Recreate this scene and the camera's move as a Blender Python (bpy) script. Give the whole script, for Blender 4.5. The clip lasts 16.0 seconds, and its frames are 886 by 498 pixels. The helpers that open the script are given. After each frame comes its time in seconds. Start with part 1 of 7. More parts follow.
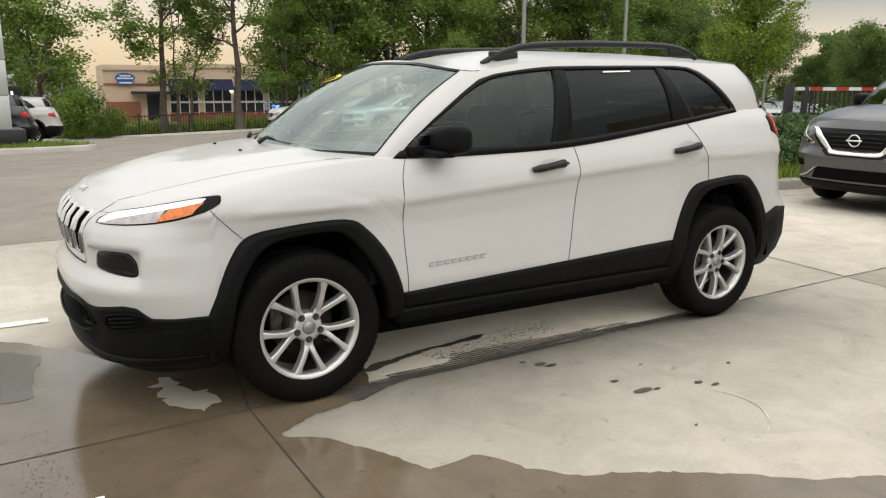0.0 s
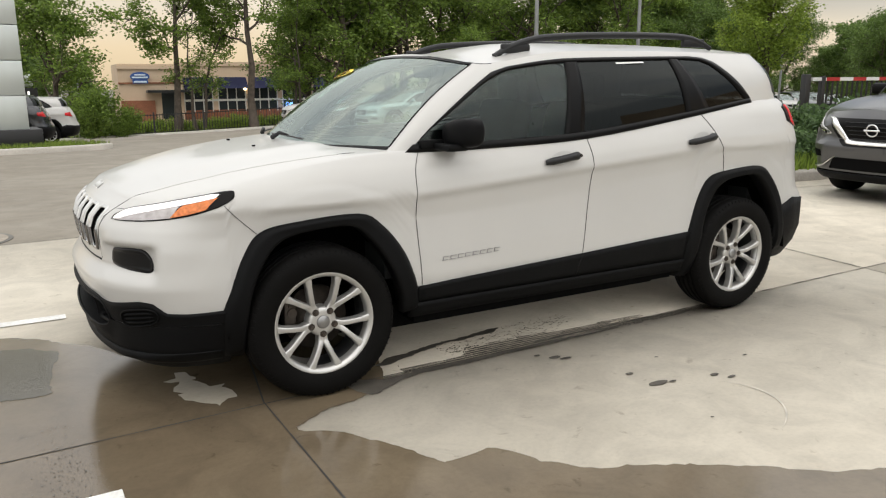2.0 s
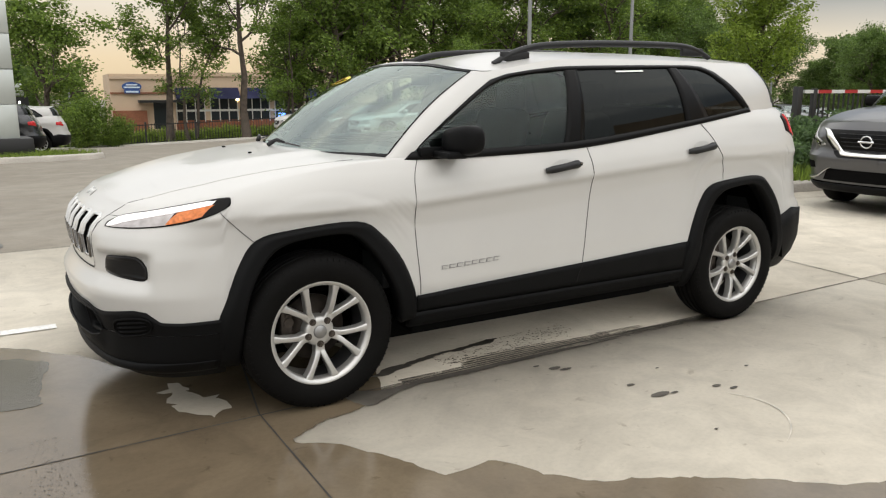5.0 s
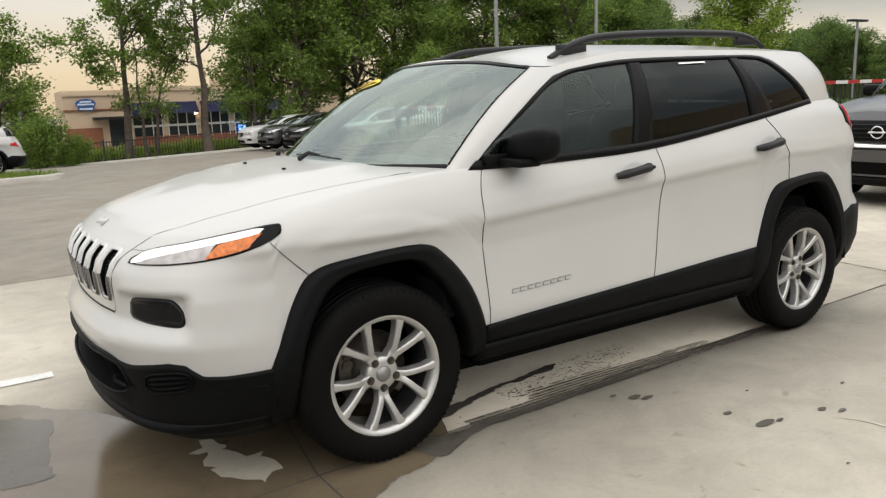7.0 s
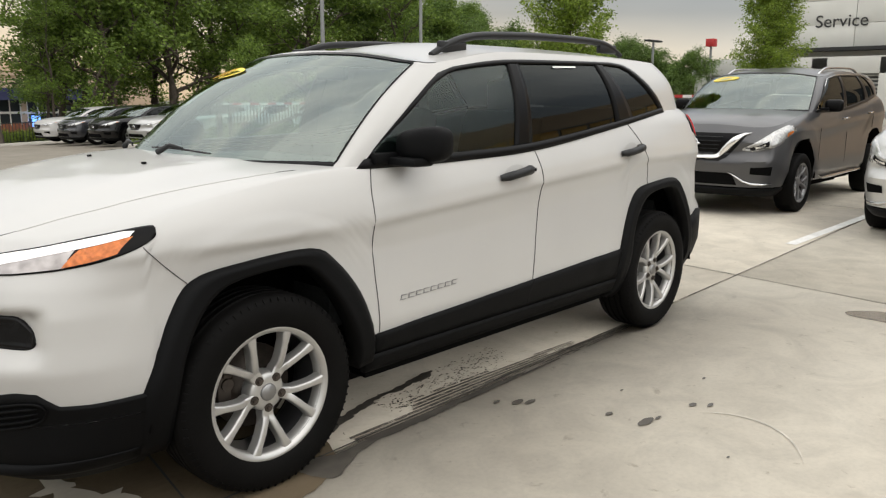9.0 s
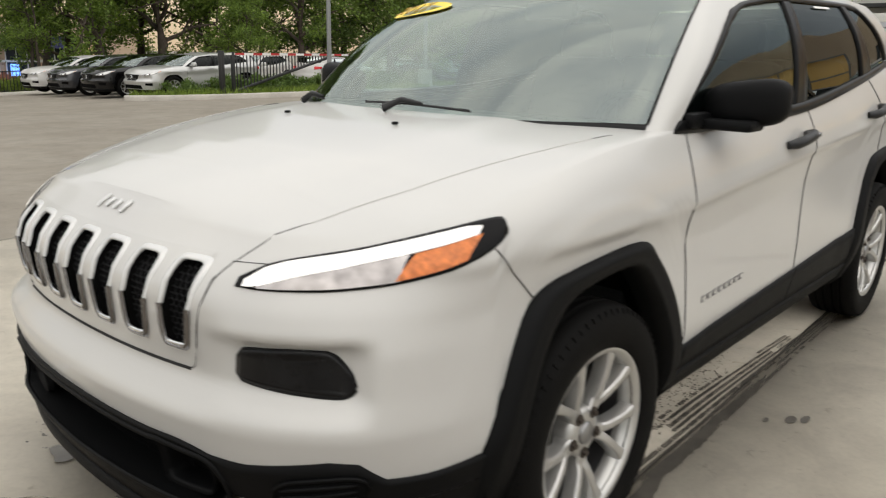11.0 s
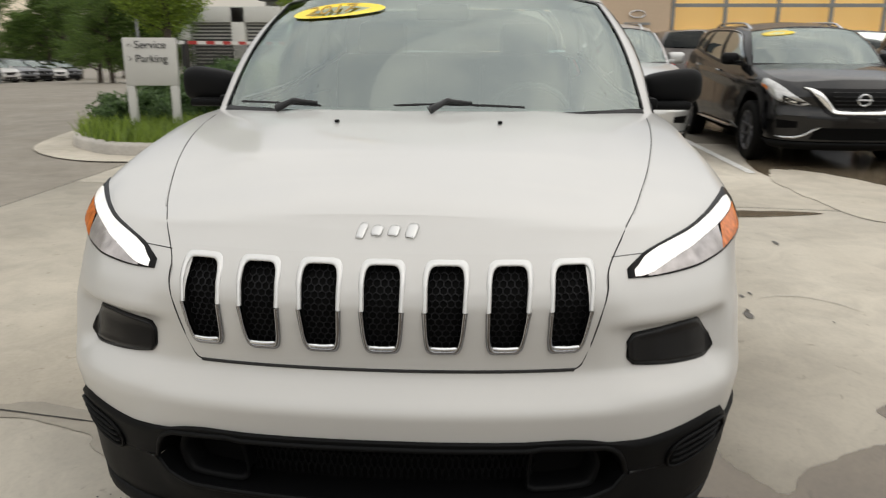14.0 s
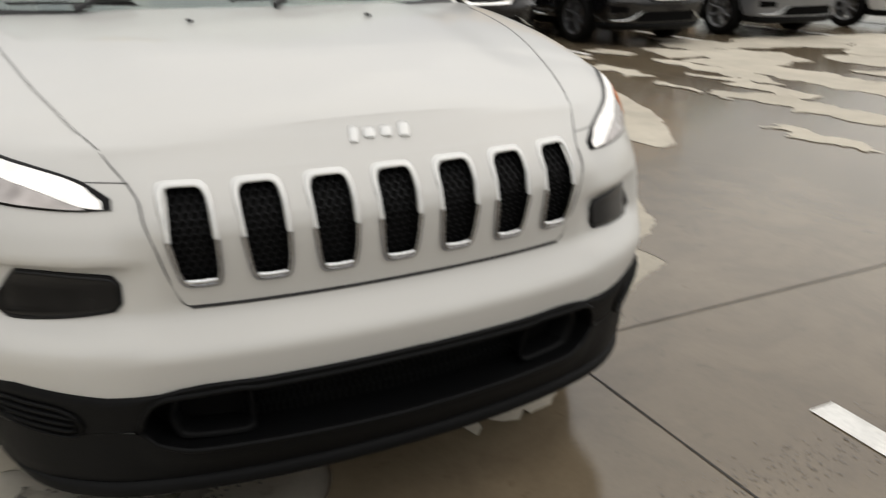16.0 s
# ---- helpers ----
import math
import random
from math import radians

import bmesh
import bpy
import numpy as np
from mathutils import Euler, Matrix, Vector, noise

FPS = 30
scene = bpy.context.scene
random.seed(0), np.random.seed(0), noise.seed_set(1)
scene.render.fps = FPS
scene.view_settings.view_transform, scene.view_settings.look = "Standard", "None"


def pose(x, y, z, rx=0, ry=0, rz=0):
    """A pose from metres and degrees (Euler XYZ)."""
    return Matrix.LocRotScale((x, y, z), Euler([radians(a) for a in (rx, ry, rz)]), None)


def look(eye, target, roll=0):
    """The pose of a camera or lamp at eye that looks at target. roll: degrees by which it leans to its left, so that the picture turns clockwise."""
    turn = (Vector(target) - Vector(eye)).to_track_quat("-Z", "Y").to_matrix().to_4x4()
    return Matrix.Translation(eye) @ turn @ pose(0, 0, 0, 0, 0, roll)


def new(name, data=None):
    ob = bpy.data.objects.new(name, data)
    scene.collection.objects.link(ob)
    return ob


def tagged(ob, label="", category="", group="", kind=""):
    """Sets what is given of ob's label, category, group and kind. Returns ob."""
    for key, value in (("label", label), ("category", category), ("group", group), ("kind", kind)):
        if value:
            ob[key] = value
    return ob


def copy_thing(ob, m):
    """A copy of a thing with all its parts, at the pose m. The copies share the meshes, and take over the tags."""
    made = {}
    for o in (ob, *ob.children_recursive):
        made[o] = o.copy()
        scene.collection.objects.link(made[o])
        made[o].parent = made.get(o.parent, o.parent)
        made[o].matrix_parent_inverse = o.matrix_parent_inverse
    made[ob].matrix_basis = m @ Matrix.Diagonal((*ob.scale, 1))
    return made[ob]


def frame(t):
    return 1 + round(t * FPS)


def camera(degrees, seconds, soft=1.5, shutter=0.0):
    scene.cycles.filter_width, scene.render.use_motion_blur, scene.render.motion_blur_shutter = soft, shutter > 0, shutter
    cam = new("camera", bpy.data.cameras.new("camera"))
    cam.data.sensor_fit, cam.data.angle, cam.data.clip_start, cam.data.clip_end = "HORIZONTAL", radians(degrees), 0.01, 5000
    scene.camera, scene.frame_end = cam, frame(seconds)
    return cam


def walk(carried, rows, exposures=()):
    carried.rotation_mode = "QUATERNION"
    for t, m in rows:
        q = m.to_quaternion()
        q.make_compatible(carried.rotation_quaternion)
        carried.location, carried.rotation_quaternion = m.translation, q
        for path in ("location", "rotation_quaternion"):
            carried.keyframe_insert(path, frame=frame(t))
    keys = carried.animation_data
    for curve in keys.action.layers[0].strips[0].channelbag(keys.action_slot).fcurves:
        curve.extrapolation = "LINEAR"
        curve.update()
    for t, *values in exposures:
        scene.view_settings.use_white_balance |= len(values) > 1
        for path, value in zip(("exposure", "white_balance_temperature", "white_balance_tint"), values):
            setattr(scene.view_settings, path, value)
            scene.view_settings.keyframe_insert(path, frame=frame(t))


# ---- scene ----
cam = camera(60.0, 16.0, soft=1.2, shutter=0.35)
PATH = [
    (0, (-2.526, -4.007, 1.425), (-1.526, -2.326, 1.006), 0.3),
    (0.5, (-2.528, -4.0, 1.408), (-1.536, -2.317, 0.98), 0.5),
    (1, (-2.528, -3.992, 1.424), (-1.556, -2.305, 0.97), 0.6),
    (1.5, (-2.527, -3.994, 1.42), (-1.559, -2.301, 0.974), -0.1),
    (2, (-2.521, -4.008, 1.415), (-1.555, -2.311, 0.985), -0.4),
    (2.5, (-2.525, -4.008, 1.42), (-1.547, -2.313, 1.008), -0.2),
    (3, (-2.528, -4.006, 1.414), (-1.542, -2.311, 1.021), -0.1),
    (3.5, (-2.531, -4.005, 1.425), (-1.549, -2.308, 1.03), -0.1),
    (4, (-2.525, -4.014, 1.42), (-1.548, -2.313, 1.031), -0.4),
    (6.5, (-2.563, -3.525, 1.362), (-1.535, -1.865, 0.931), -0.3),
    (7, (-2.666, -3.317, 1.379), (-1.595, -1.673, 0.99), -2.1),
    (7.5, (-2.72, -3.242, 1.375), (-1.568, -1.641, 1.043), -2.2),
    (8, (-2.704, -3.235, 1.375), (-1.386, -1.767, 1.047), -0.7),
    (8.2, (-2.709, -3.228, 1.370), (-1.353, -1.797, 1.039), -0.1),
    (10.3, (-2.881, -2.241, 1.297), (-1.417, -0.971, 0.806), 0.5),
    (10.5, (-2.897, -2.115, 1.281), (-1.443, -0.835, 0.783), 0.7),
    (11, (-2.956, -1.769, 1.304), (-1.509, -0.483, 0.802), 1.1),
    (11.5, (-3.13, -1.456, 1.321), (-1.56, -0.328, 0.808), 0.1),
    (12, (-3.272, -1.178, 1.301), (-1.609, -0.204, 0.766), 0.3),
    (12.5, (-3.447, -0.903, 1.307), (-1.658, -0.182, 0.778), -0.5),
    (13, (-3.661, -0.68, 1.337), (-1.804, -0.167, 0.8), -2.3),
    (13.5, (-3.696, -0.444, 1.313), (-1.798, -0.076, 0.8), -0.9),
    (14, (-3.729, -0.223, 1.322), (-1.799, -0.098, 0.811), 0.2),
    (14.5, (-3.813, 0.041, 1.341), (-1.911, -0.143, 0.752), -0.9),
    (15, (-3.796, 0.292, 1.294), (-1.909, -0.002, 0.7), 0.6),
    (15.5, (-3.701, 0.535, 1.311), (-1.828, 0.132, 0.74), 0.2),
    (16, (-3.565, 0.549, 1.287), (-1.893, -0.265, 0.552), 0.3),
]
walk(cam, [(t, look(eye, target, roll)) for t, eye, target, roll in PATH],
     exposures=[(0.0, 0.11, 6580, 9), (4.2, 0.11, 6580, 9), (8.0, 0.06, 6560, 9), (10.5, 0.0, 6650, 9), (13.0, -0.20, 6680, 9), (14.5, -0.16, 6620, 9), (16.0, -0.21, 6700, 9)])

# ---- world, sun and exposure ----
from mathutils.bvhtree import BVHTree

SUN_AZ, SUN_EL = 190.0, 50.0
world = bpy.data.worlds.new("overcast_sky")
scene.world = world
world.use_nodes = True
wn, wl = world.node_tree.nodes, world.node_tree.links
wn.clear()
w_out = wn.new("ShaderNodeOutputWorld")
w_bg = wn.new("ShaderNodeBackground")
w_sky = wn.new("ShaderNodeTexSky")
w_sky.sky_type, w_sky.sun_disc = "NISHITA", False
w_sky.sun_elevation, w_sky.sun_rotation = radians(SUN_EL), radians(SUN_AZ)
w_tc = wn.new("ShaderNodeTexCoord")
w_sep = wn.new("ShaderNodeSeparateXYZ")
wl.new(w_tc.outputs["Generated"], w_sep.inputs[0])
w_map = wn.new("ShaderNodeMapping")
w_map.inputs["Scale"].default_value = (1.0, 1.0, 3.2)
wl.new(w_tc.outputs["Generated"], w_map.inputs[0])
w_noise = wn.new("ShaderNodeTexNoise")
w_noise.inputs["Scale"].default_value, w_noise.inputs["Detail"].default_value = 2.4, 4.0
wl.new(w_map.outputs[0], w_noise.inputs["Vector"])
w_cloud = wn.new("ShaderNodeValToRGB")
w_cloud.color_ramp.elements[0].position, w_cloud.color_ramp.elements[0].color = 0.36, (0.46, 0.46, 0.46, 1)
w_cloud.color_ramp.elements[1].position, w_cloud.color_ramp.elements[1].color = 0.70, (0.72, 0.69, 0.635, 1)
wl.new(w_noise.outputs["Fac"], w_cloud.inputs[0])
# a warm clear strip above the horizon, as under the rim of a cloud deck, that fades upwards
w_low = wn.new("ShaderNodeMapRange")
w_low.inputs["From Min"].default_value, w_low.inputs["From Max"].default_value = 0.17, 0.04
wl.new(w_sep.outputs["Z"], w_low.inputs["Value"])
w_warm = wn.new("ShaderNodeMix")
w_warm.data_type = "RGBA"
w_warm.inputs[7].default_value = (0.74, 0.565, 0.36, 1)
w_side = wn.new("ShaderNodeMapRange")
w_side.inputs["From Min"].default_value, w_side.inputs["From Max"].default_value = 0.15, 0.75
wl.new(w_sep.outputs["Y"], w_side.inputs["Value"])
w_both = wn.new("ShaderNodeMath")
w_both.operation = "MULTIPLY"
wl.new(w_low.outputs[0], w_both.inputs[0])
wl.new(w_side.outputs[0], w_both.inputs[1])
wl.new(w_both.outputs[0], w_warm.inputs[0])
wl.new(w_cloud.outputs[0], w_warm.inputs[6])
# a darker deck of cloud over the showroom's side, above a pale strip
w_deck = wn.new("ShaderNodeMapRange")
w_deck.inputs["From Min"].default_value, w_deck.inputs["From Max"].default_value = 0.50, 0.80
wl.new(w_sep.outputs["X"], w_deck.inputs["Value"])
w_band = wn.new("ShaderNodeValToRGB")
for at_, v_ in ((0.0, 0.0), (0.055, 0.0), (0.10, 1.0), (0.26, 1.0), (0.48, 0.0)):
    el_ = w_band.color_ramp.elements.new(at_) if at_ not in (0.0,) else w_band.color_ramp.elements[0]
    el_.position, el_.color = at_, (v_, v_, v_, 1)
w_band.color_ramp.elements[len(w_band.color_ramp.elements) - 1].color = (0, 0, 0, 1)
wl.new(w_sep.outputs["Z"], w_band.inputs[0])
w_mask = wn.new("ShaderNodeMath")
w_mask.operation = "MULTIPLY"
wl.new(w_deck.outputs[0], w_mask.inputs[0])
wl.new(w_band.outputs[0], w_mask.inputs[1])
w_dark = wn.new("ShaderNodeMix")
w_dark.data_type, w_dark.blend_type = "RGBA", "MULTIPLY"
w_dark.inputs[7].default_value = (0.50, 0.52, 0.55, 1)
wl.new(w_mask.outputs[0], w_dark.inputs[0])
wl.new(w_warm.outputs[2], w_dark.inputs[6])
w_scale = wn.new("ShaderNodeMix")
w_scale.data_type, w_scale.blend_type = "RGBA", "ADD"
w_scale.inputs[0].default_value = 0.02
wl.new(w_dark.outputs[2], w_scale.inputs[6])
wl.new(w_sky.outputs[0], w_scale.inputs[7])
wl.new(w_scale.outputs[2], w_bg.inputs["Color"])
# an overcast sky is about three times as bright overhead as at the horizon
w_rise = wn.new("ShaderNodeMapRange")
w_rise.inputs["From Min"].default_value, w_rise.inputs["From Max"].default_value = 0.0, 0.75
w_rise.inputs["To Min"].default_value, w_rise.inputs["To Max"].default_value = 0.88, 2.60
wl.new(w_sep.outputs["Z"], w_rise.inputs["Value"])
wl.new(w_rise.outputs[0], w_bg.inputs["Strength"])
wl.new(w_bg.outputs[0], w_out.inputs[0])
sun = new("sun", bpy.data.lights.new("sun", "SUN"))
sun.data.energy, sun.data.angle, sun.data.color = 0.62, radians(110), (1.0, 0.93, 0.82)
az, el = radians(SUN_AZ), radians(SUN_EL)
sun_way = Vector((math.sin(az) * math.cos(el), math.cos(az) * math.cos(el), math.sin(el)))
sun.matrix_world = look(sun_way * 60, (0, 0, 0))


# ---- materials ----
def mat(name, colour, rough=0.5, metal=0.0, spot=0.0, spot_size=4.0, grain=0.0, grain_size=60.0, bump=0.0, coat=0.0, vary=0.0, spec=0.5):
    """A surface with stains at one scale, grain and relief at another, and a shade of its own for each piece."""
    m = bpy.data.materials.new(name)
    m.use_nodes = True
    nt, p = m.node_tree, m.node_tree.nodes["Principled BSDF"]
    p.inputs["Base Color"].default_value = (*colour, 1)
    p.inputs["Roughness"].default_value, p.inputs["Metallic"].default_value = rough, metal
    p.inputs["Coat Weight"].default_value, p.inputs["Coat Roughness"].default_value = coat, 0.03
    p.inputs["Specular IOR Level"].default_value = spec
    tc = nt.nodes.new("ShaderNodeTexCoord")
    last = None

    def shade(source, amount):
        nonlocal last
        mul = nt.nodes.new("ShaderNodeMix")
        mul.data_type, mul.blend_type = "RGBA", "MULTIPLY"
        mul.inputs[0].default_value = 1.0
        ramp = nt.nodes.new("ShaderNodeMapRange")
        ramp.inputs["From Min"].default_value, ramp.inputs["From Max"].default_value = 0.3, 0.7
        ramp.inputs["To Min"].default_value, ramp.inputs["To Max"].default_value = 1 - amount, 1 + amount * 0.6
        nt.links.new(source, ramp.inputs["Value"])
        grey = nt.nodes.new("ShaderNodeCombineColor")
        for k in range(3):
            nt.links.new(ramp.outputs[0], grey.inputs[k])
        if last is None:
            mul.inputs[6].default_value = (*colour, 1)
        else:
            nt.links.new(last, mul.inputs[6])
        nt.links.new(grey.outputs[0], mul.inputs[7])
        last = mul.outputs[2]

    def noise_of(size, detail=5.0):
        n = nt.nodes.new("ShaderNodeTexNoise")
        n.inputs["Scale"].default_value, n.inputs["Detail"].default_value = size, detail
        nt.links.new(tc.outputs["Object"], n.inputs["Vector"])
        return n.outputs["Fac"]

    if spot:
        shade(noise_of(spot_size), spot)
    if grain:
        shade(noise_of(grain_size, 3.0), grain)
    if vary:
        info = nt.nodes.new("ShaderNodeObjectInfo")
        shade(info.outputs["Random"], vary)
    if last is not None:
        nt.links.new(last, p.inputs["Base Color"])
    if bump:
        b = nt.nodes.new("ShaderNodeBump")
        b.inputs["Strength"].default_value, b.inputs["Distance"].default_value = bump, 0.01
        nt.links.new(noise_of(grain_size if grain else 80.0, 4.0), b.inputs["Height"])
        nt.links.new(b.outputs[0], p.inputs["Normal"])
    return m


def concrete(name, colour, rough, vary=0.05, spec=0.35, strength=1.0):
    """Trowelled concrete: broad clouds of lighter and browner tone, drag marks one way, blotches, pits and dark specks."""
    m = bpy.data.materials.new(name)
    m.use_nodes = True
    nt, p = m.node_tree, m.node_tree.nodes["Principled BSDF"]
    p.inputs["Specular IOR Level"].default_value = spec
    tc = nt.nodes.new("ShaderNodeTexCoord")

    def noise_of(size, detail=6.0, warp=0.0, stretch=None, rough_=0.6):
        n = nt.nodes.new("ShaderNodeTexNoise")
        n.inputs["Scale"].default_value, n.inputs["Detail"].default_value = size, detail
        n.inputs["Roughness"].default_value, n.inputs["Distortion"].default_value = rough_, warp
        if stretch:
            mp = nt.nodes.new("ShaderNodeMapping")
            mp.inputs["Scale"].default_value, mp.inputs["Rotation"].default_value = stretch, (0, 0, 0.5)
            nt.links.new(tc.outputs["Object"], mp.inputs[0])
            nt.links.new(mp.outputs[0], n.inputs["Vector"])
        else:
            nt.links.new(tc.outputs["Object"], n.inputs["Vector"])
        return n.outputs["Fac"]

    last = None

    def layer(source, lo, hi, dark, light):
        nonlocal last
        r = nt.nodes.new("ShaderNodeValToRGB")
        r.color_ramp.elements[0].position, r.color_ramp.elements[1].position = lo, hi
        r.color_ramp.elements[0].color, r.color_ramp.elements[1].color = (*dark, 1), (*light, 1)
        nt.links.new(source, r.inputs[0])
        mul = nt.nodes.new("ShaderNodeMix")
        mul.data_type, mul.blend_type = "RGBA", "MULTIPLY"
        mul.inputs[0].default_value = 1.0
        if last is None:
            mul.inputs[6].default_value = (*colour, 1)
        else:
            nt.links.new(last, mul.inputs[6])
        nt.links.new(r.outputs[0], mul.inputs[7])
        last = mul.outputs[2]

    k = strength
    layer(noise_of(0.55, 7.0, 0.8), 0.32, 0.68, (1 - 0.17 * k, 1 - 0.19 * k, 1 - 0.22 * k), (1.07, 1.06, 1.04))
    layer(noise_of(0.9, 8.0, 0.6, (1.0, 2.6, 1.0)), 0.35, 0.66, (1 - 0.03 * k, 1 - 0.032 * k, 1 - 0.035 * k), (1.015, 1.015, 1.015))
    layer(noise_of(2.6, 8.0, 1.0, None, 0.65), 0.36, 0.60, (1 - 0.13 * k, 1 - 0.13 * k, 1 - 0.135 * k), (1.04, 1.04, 1.03))
    layer(noise_of(11.0, 4.0, 0.5), 0.27, 0.36, (0.72, 0.70, 0.67), (1.0, 1.0, 1.0))
    layer(noise_of(45.0, 3.0), 0.28, 0.55, (0.94, 0.94, 0.94), (1.01, 1.01, 1.01))
    info = nt.nodes.new("ShaderNodeObjectInfo")
    layer(info.outputs["Random"], 0.0, 1.0, (1 - vary,) * 3, (1 + vary * 0.5,) * 3)
    nt.links.new(last, p.inputs["Base Color"])
    rr_ = nt.nodes.new("ShaderNodeMapRange")
    rr_.inputs["To Min"].default_value, rr_.inputs["To Max"].default_value = rough * 0.75, min(1.0, rough * 1.2)
    nt.links.new(noise_of(2.0, 6.0), rr_.inputs["Value"])
    nt.links.new(rr_.outputs[0], p.inputs["Roughness"])
    b = nt.nodes.new("ShaderNodeBump")
    b.inputs["Strength"].default_value, b.inputs["Distance"].default_value = 0.06, 0.01
    nt.links.new(noise_of(60.0, 4.0), b.inputs["Height"])
    nt.links.new(b.outputs[0], p.inputs["Normal"])
    return m


def glass(name, tint, rough=0.0, ior=1.75, sheen=(0.90, 1.0, 0.96)):
    """A thin tinted pane: what passes through takes the tint, and the surface mirrors more at a slant."""
    m = bpy.data.materials.new(name)
    m.use_nodes = True
    nt = m.node_tree
    nt.nodes.clear()
    out, mix = nt.nodes.new("ShaderNodeOutputMaterial"), nt.nodes.new("ShaderNodeMixShader")
    t, g, f = nt.nodes.new("ShaderNodeBsdfTransparent"), nt.nodes.new("ShaderNodeBsdfGlossy"), nt.nodes.new("ShaderNodeFresnel")
    t.inputs[0].default_value = (*tint, 1)
    g.inputs["Color"].default_value, g.inputs["Roughness"].default_value = (*sheen, 1), rough
    f.inputs["IOR"].default_value = ior
    nt.links.new(f.outputs[0], mix.inputs[0])
    nt.links.new(t.outputs[0], mix.inputs[1])
    nt.links.new(g.outputs[0], mix.inputs[2])
    nt.links.new(mix.outputs[0], out.inputs[0])
    return m


def lamp_mat(name, colour, strength):
    m = mat(name, colour, 0.15)
    p = m.node_tree.nodes["Principled BSDF"]
    p.inputs["Emission Color"].default_value = (*colour, 1)
    p.inputs["Emission Strength"].default_value = strength
    return m


M_WHITE = mat("white_paint", (0.505, 0.498, 0.480), 0.34, spot=0.03, spot_size=2.2, coat=0.5)
M_TRIM = mat("black_textured_plastic", (0.0034, 0.0036, 0.0040), 0.55, spec=0.12, grain=0.15, grain_size=300, bump=0.12)
# body white made darker, for the shade in the handles' finger cups
M_CUPSHADE = mat("white_paint_cup_shade", (0.43, 0.425, 0.41), 0.4, spot=0.05, spot_size=6)
M_GLOSSBLACK = mat("gloss_black_trim", (0.004, 0.004, 0.0043), 0.28, spec=0.12)
M_SATIN = mat("satin_black", (0.010, 0.0105, 0.0115), 0.4, spec=0.35)
M_RUBBER = mat("tyre_rubber", (0.0040, 0.0038, 0.0036), 0.68, spec=0.10, spot=0.25, spot_size=9, grain=0.2, grain_size=120, bump=0.1)
M_ALLOY = mat("silver_alloy", (0.52, 0.515, 0.50), 0.30, 0.7, spot=0.06, spot_size=20)
M_CHROME = mat("chrome", (0.62, 0.63, 0.64), 0.14, 1.0)
M_STEEL = mat("brake_steel", (0.075, 0.062, 0.052), 0.5, 0.6, spot=0.3, spot_size=30)
M_GAP = mat("panel_gap", (0.012, 0.012, 0.012), 0.8)
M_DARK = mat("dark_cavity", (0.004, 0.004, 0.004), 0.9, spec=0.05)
M_SCREEN = glass("windscreen_glass", (0.66, 0.80, 0.75), ior=2.6)
M_GLASS = glass("clear_car_glass", (0.50, 0.62, 0.60), ior=1.5)
M_TINT = glass("tinted_car_glass", (0.05, 0.055, 0.057), ior=1.45, sheen=(0.62, 0.66, 0.65))
M_LENS = mat("clear_lamp_lens", (0.55, 0.55, 0.54), 0.12, 0.6, spot=0.35, spot_size=45)
M_SMOKED = mat("smoked_lens", (0.006, 0.006, 0.0065), 0.14, spec=0.22, spot=0.4, spot_size=18)
M_AMBER = mat("amber_reflector", (0.62, 0.17, 0.035), 0.22, spot=0.35, spot_size=60)
M_RED = mat("red_lens", (0.62, 0.025, 0.03), 0.15, spot=0.2, spot_size=50)
M_LIT = mat("lit_lamp", (0.62, 0.61, 0.59), 0.15, 0.3, spot=0.35, spot_size=26)
M_LIT.node_tree.nodes["Principled BSDF"].inputs["Emission Color"].default_value = (1.0, 0.96, 0.91, 1)
M_LIT.node_tree.nodes["Principled BSDF"].inputs["Emission Strength"].default_value = 0.65
M_YELLOW = mat("yellow_sticker", (0.92, 0.70, 0.05), 0.45)
M_SEAT = mat("seat_cloth", (0.03, 0.032, 0.033), 0.85, grain=0.3, grain_size=90)
M_DASH = mat("dashboard_plastic", (0.085, 0.092, 0.090), 0.6, spot=0.1, spot_size=5)
M_LINEWHITE = mat("white_paper", (0.75, 0.75, 0.73), 0.6)
M_LITLENS = mat("lit_lower_lens", (0.28, 0.265, 0.26), 0.15, 0.6, spot=0.6, spot_size=30)
M_LITLENS.node_tree.nodes["Principled BSDF"].inputs["Emission Color"].default_value = (1.0, 0.9, 0.86, 1)
M_LITLENS.node_tree.nodes["Principled BSDF"].inputs["Emission Strength"].default_value = 0.20
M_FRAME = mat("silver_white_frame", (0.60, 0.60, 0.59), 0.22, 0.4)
# dark rims of other cars; on wheel barrels it paints in the shade
M_DARKRIM_BARRELSHADE = mat("dark_alloy_and_barrel_shade", (0.10, 0.10, 0.105), 0.35, 0.7)
M_GREYRIM = mat("grey_alloy", (0.26, 0.26, 0.265), 0.3, 0.7)
# chrome with darker reflections put into its colour
M_SLOT = mat("slot_chrome_dark_reflection", (0.30, 0.30, 0.31), 0.07, 1.0)
M_HONEY = mat("black_honeycomb", (0.006, 0.006, 0.0072), 0.45, spec=0.25)
M_DAMPCHROME = mat("satin_silver", (0.60, 0.60, 0.59), 0.3, 0.7)
M_BADGE = mat("grey_badge", (0.30, 0.30, 0.30), 0.3, 0.8)


# ---- mesh helpers ----
def smooth(bm, angle=0.7):
    for f in bm.faces:
        f.smooth = True
    for e in bm.edges:
        e.smooth = not (len(e.link_faces) == 2 and e.calc_face_angle(0) > angle)


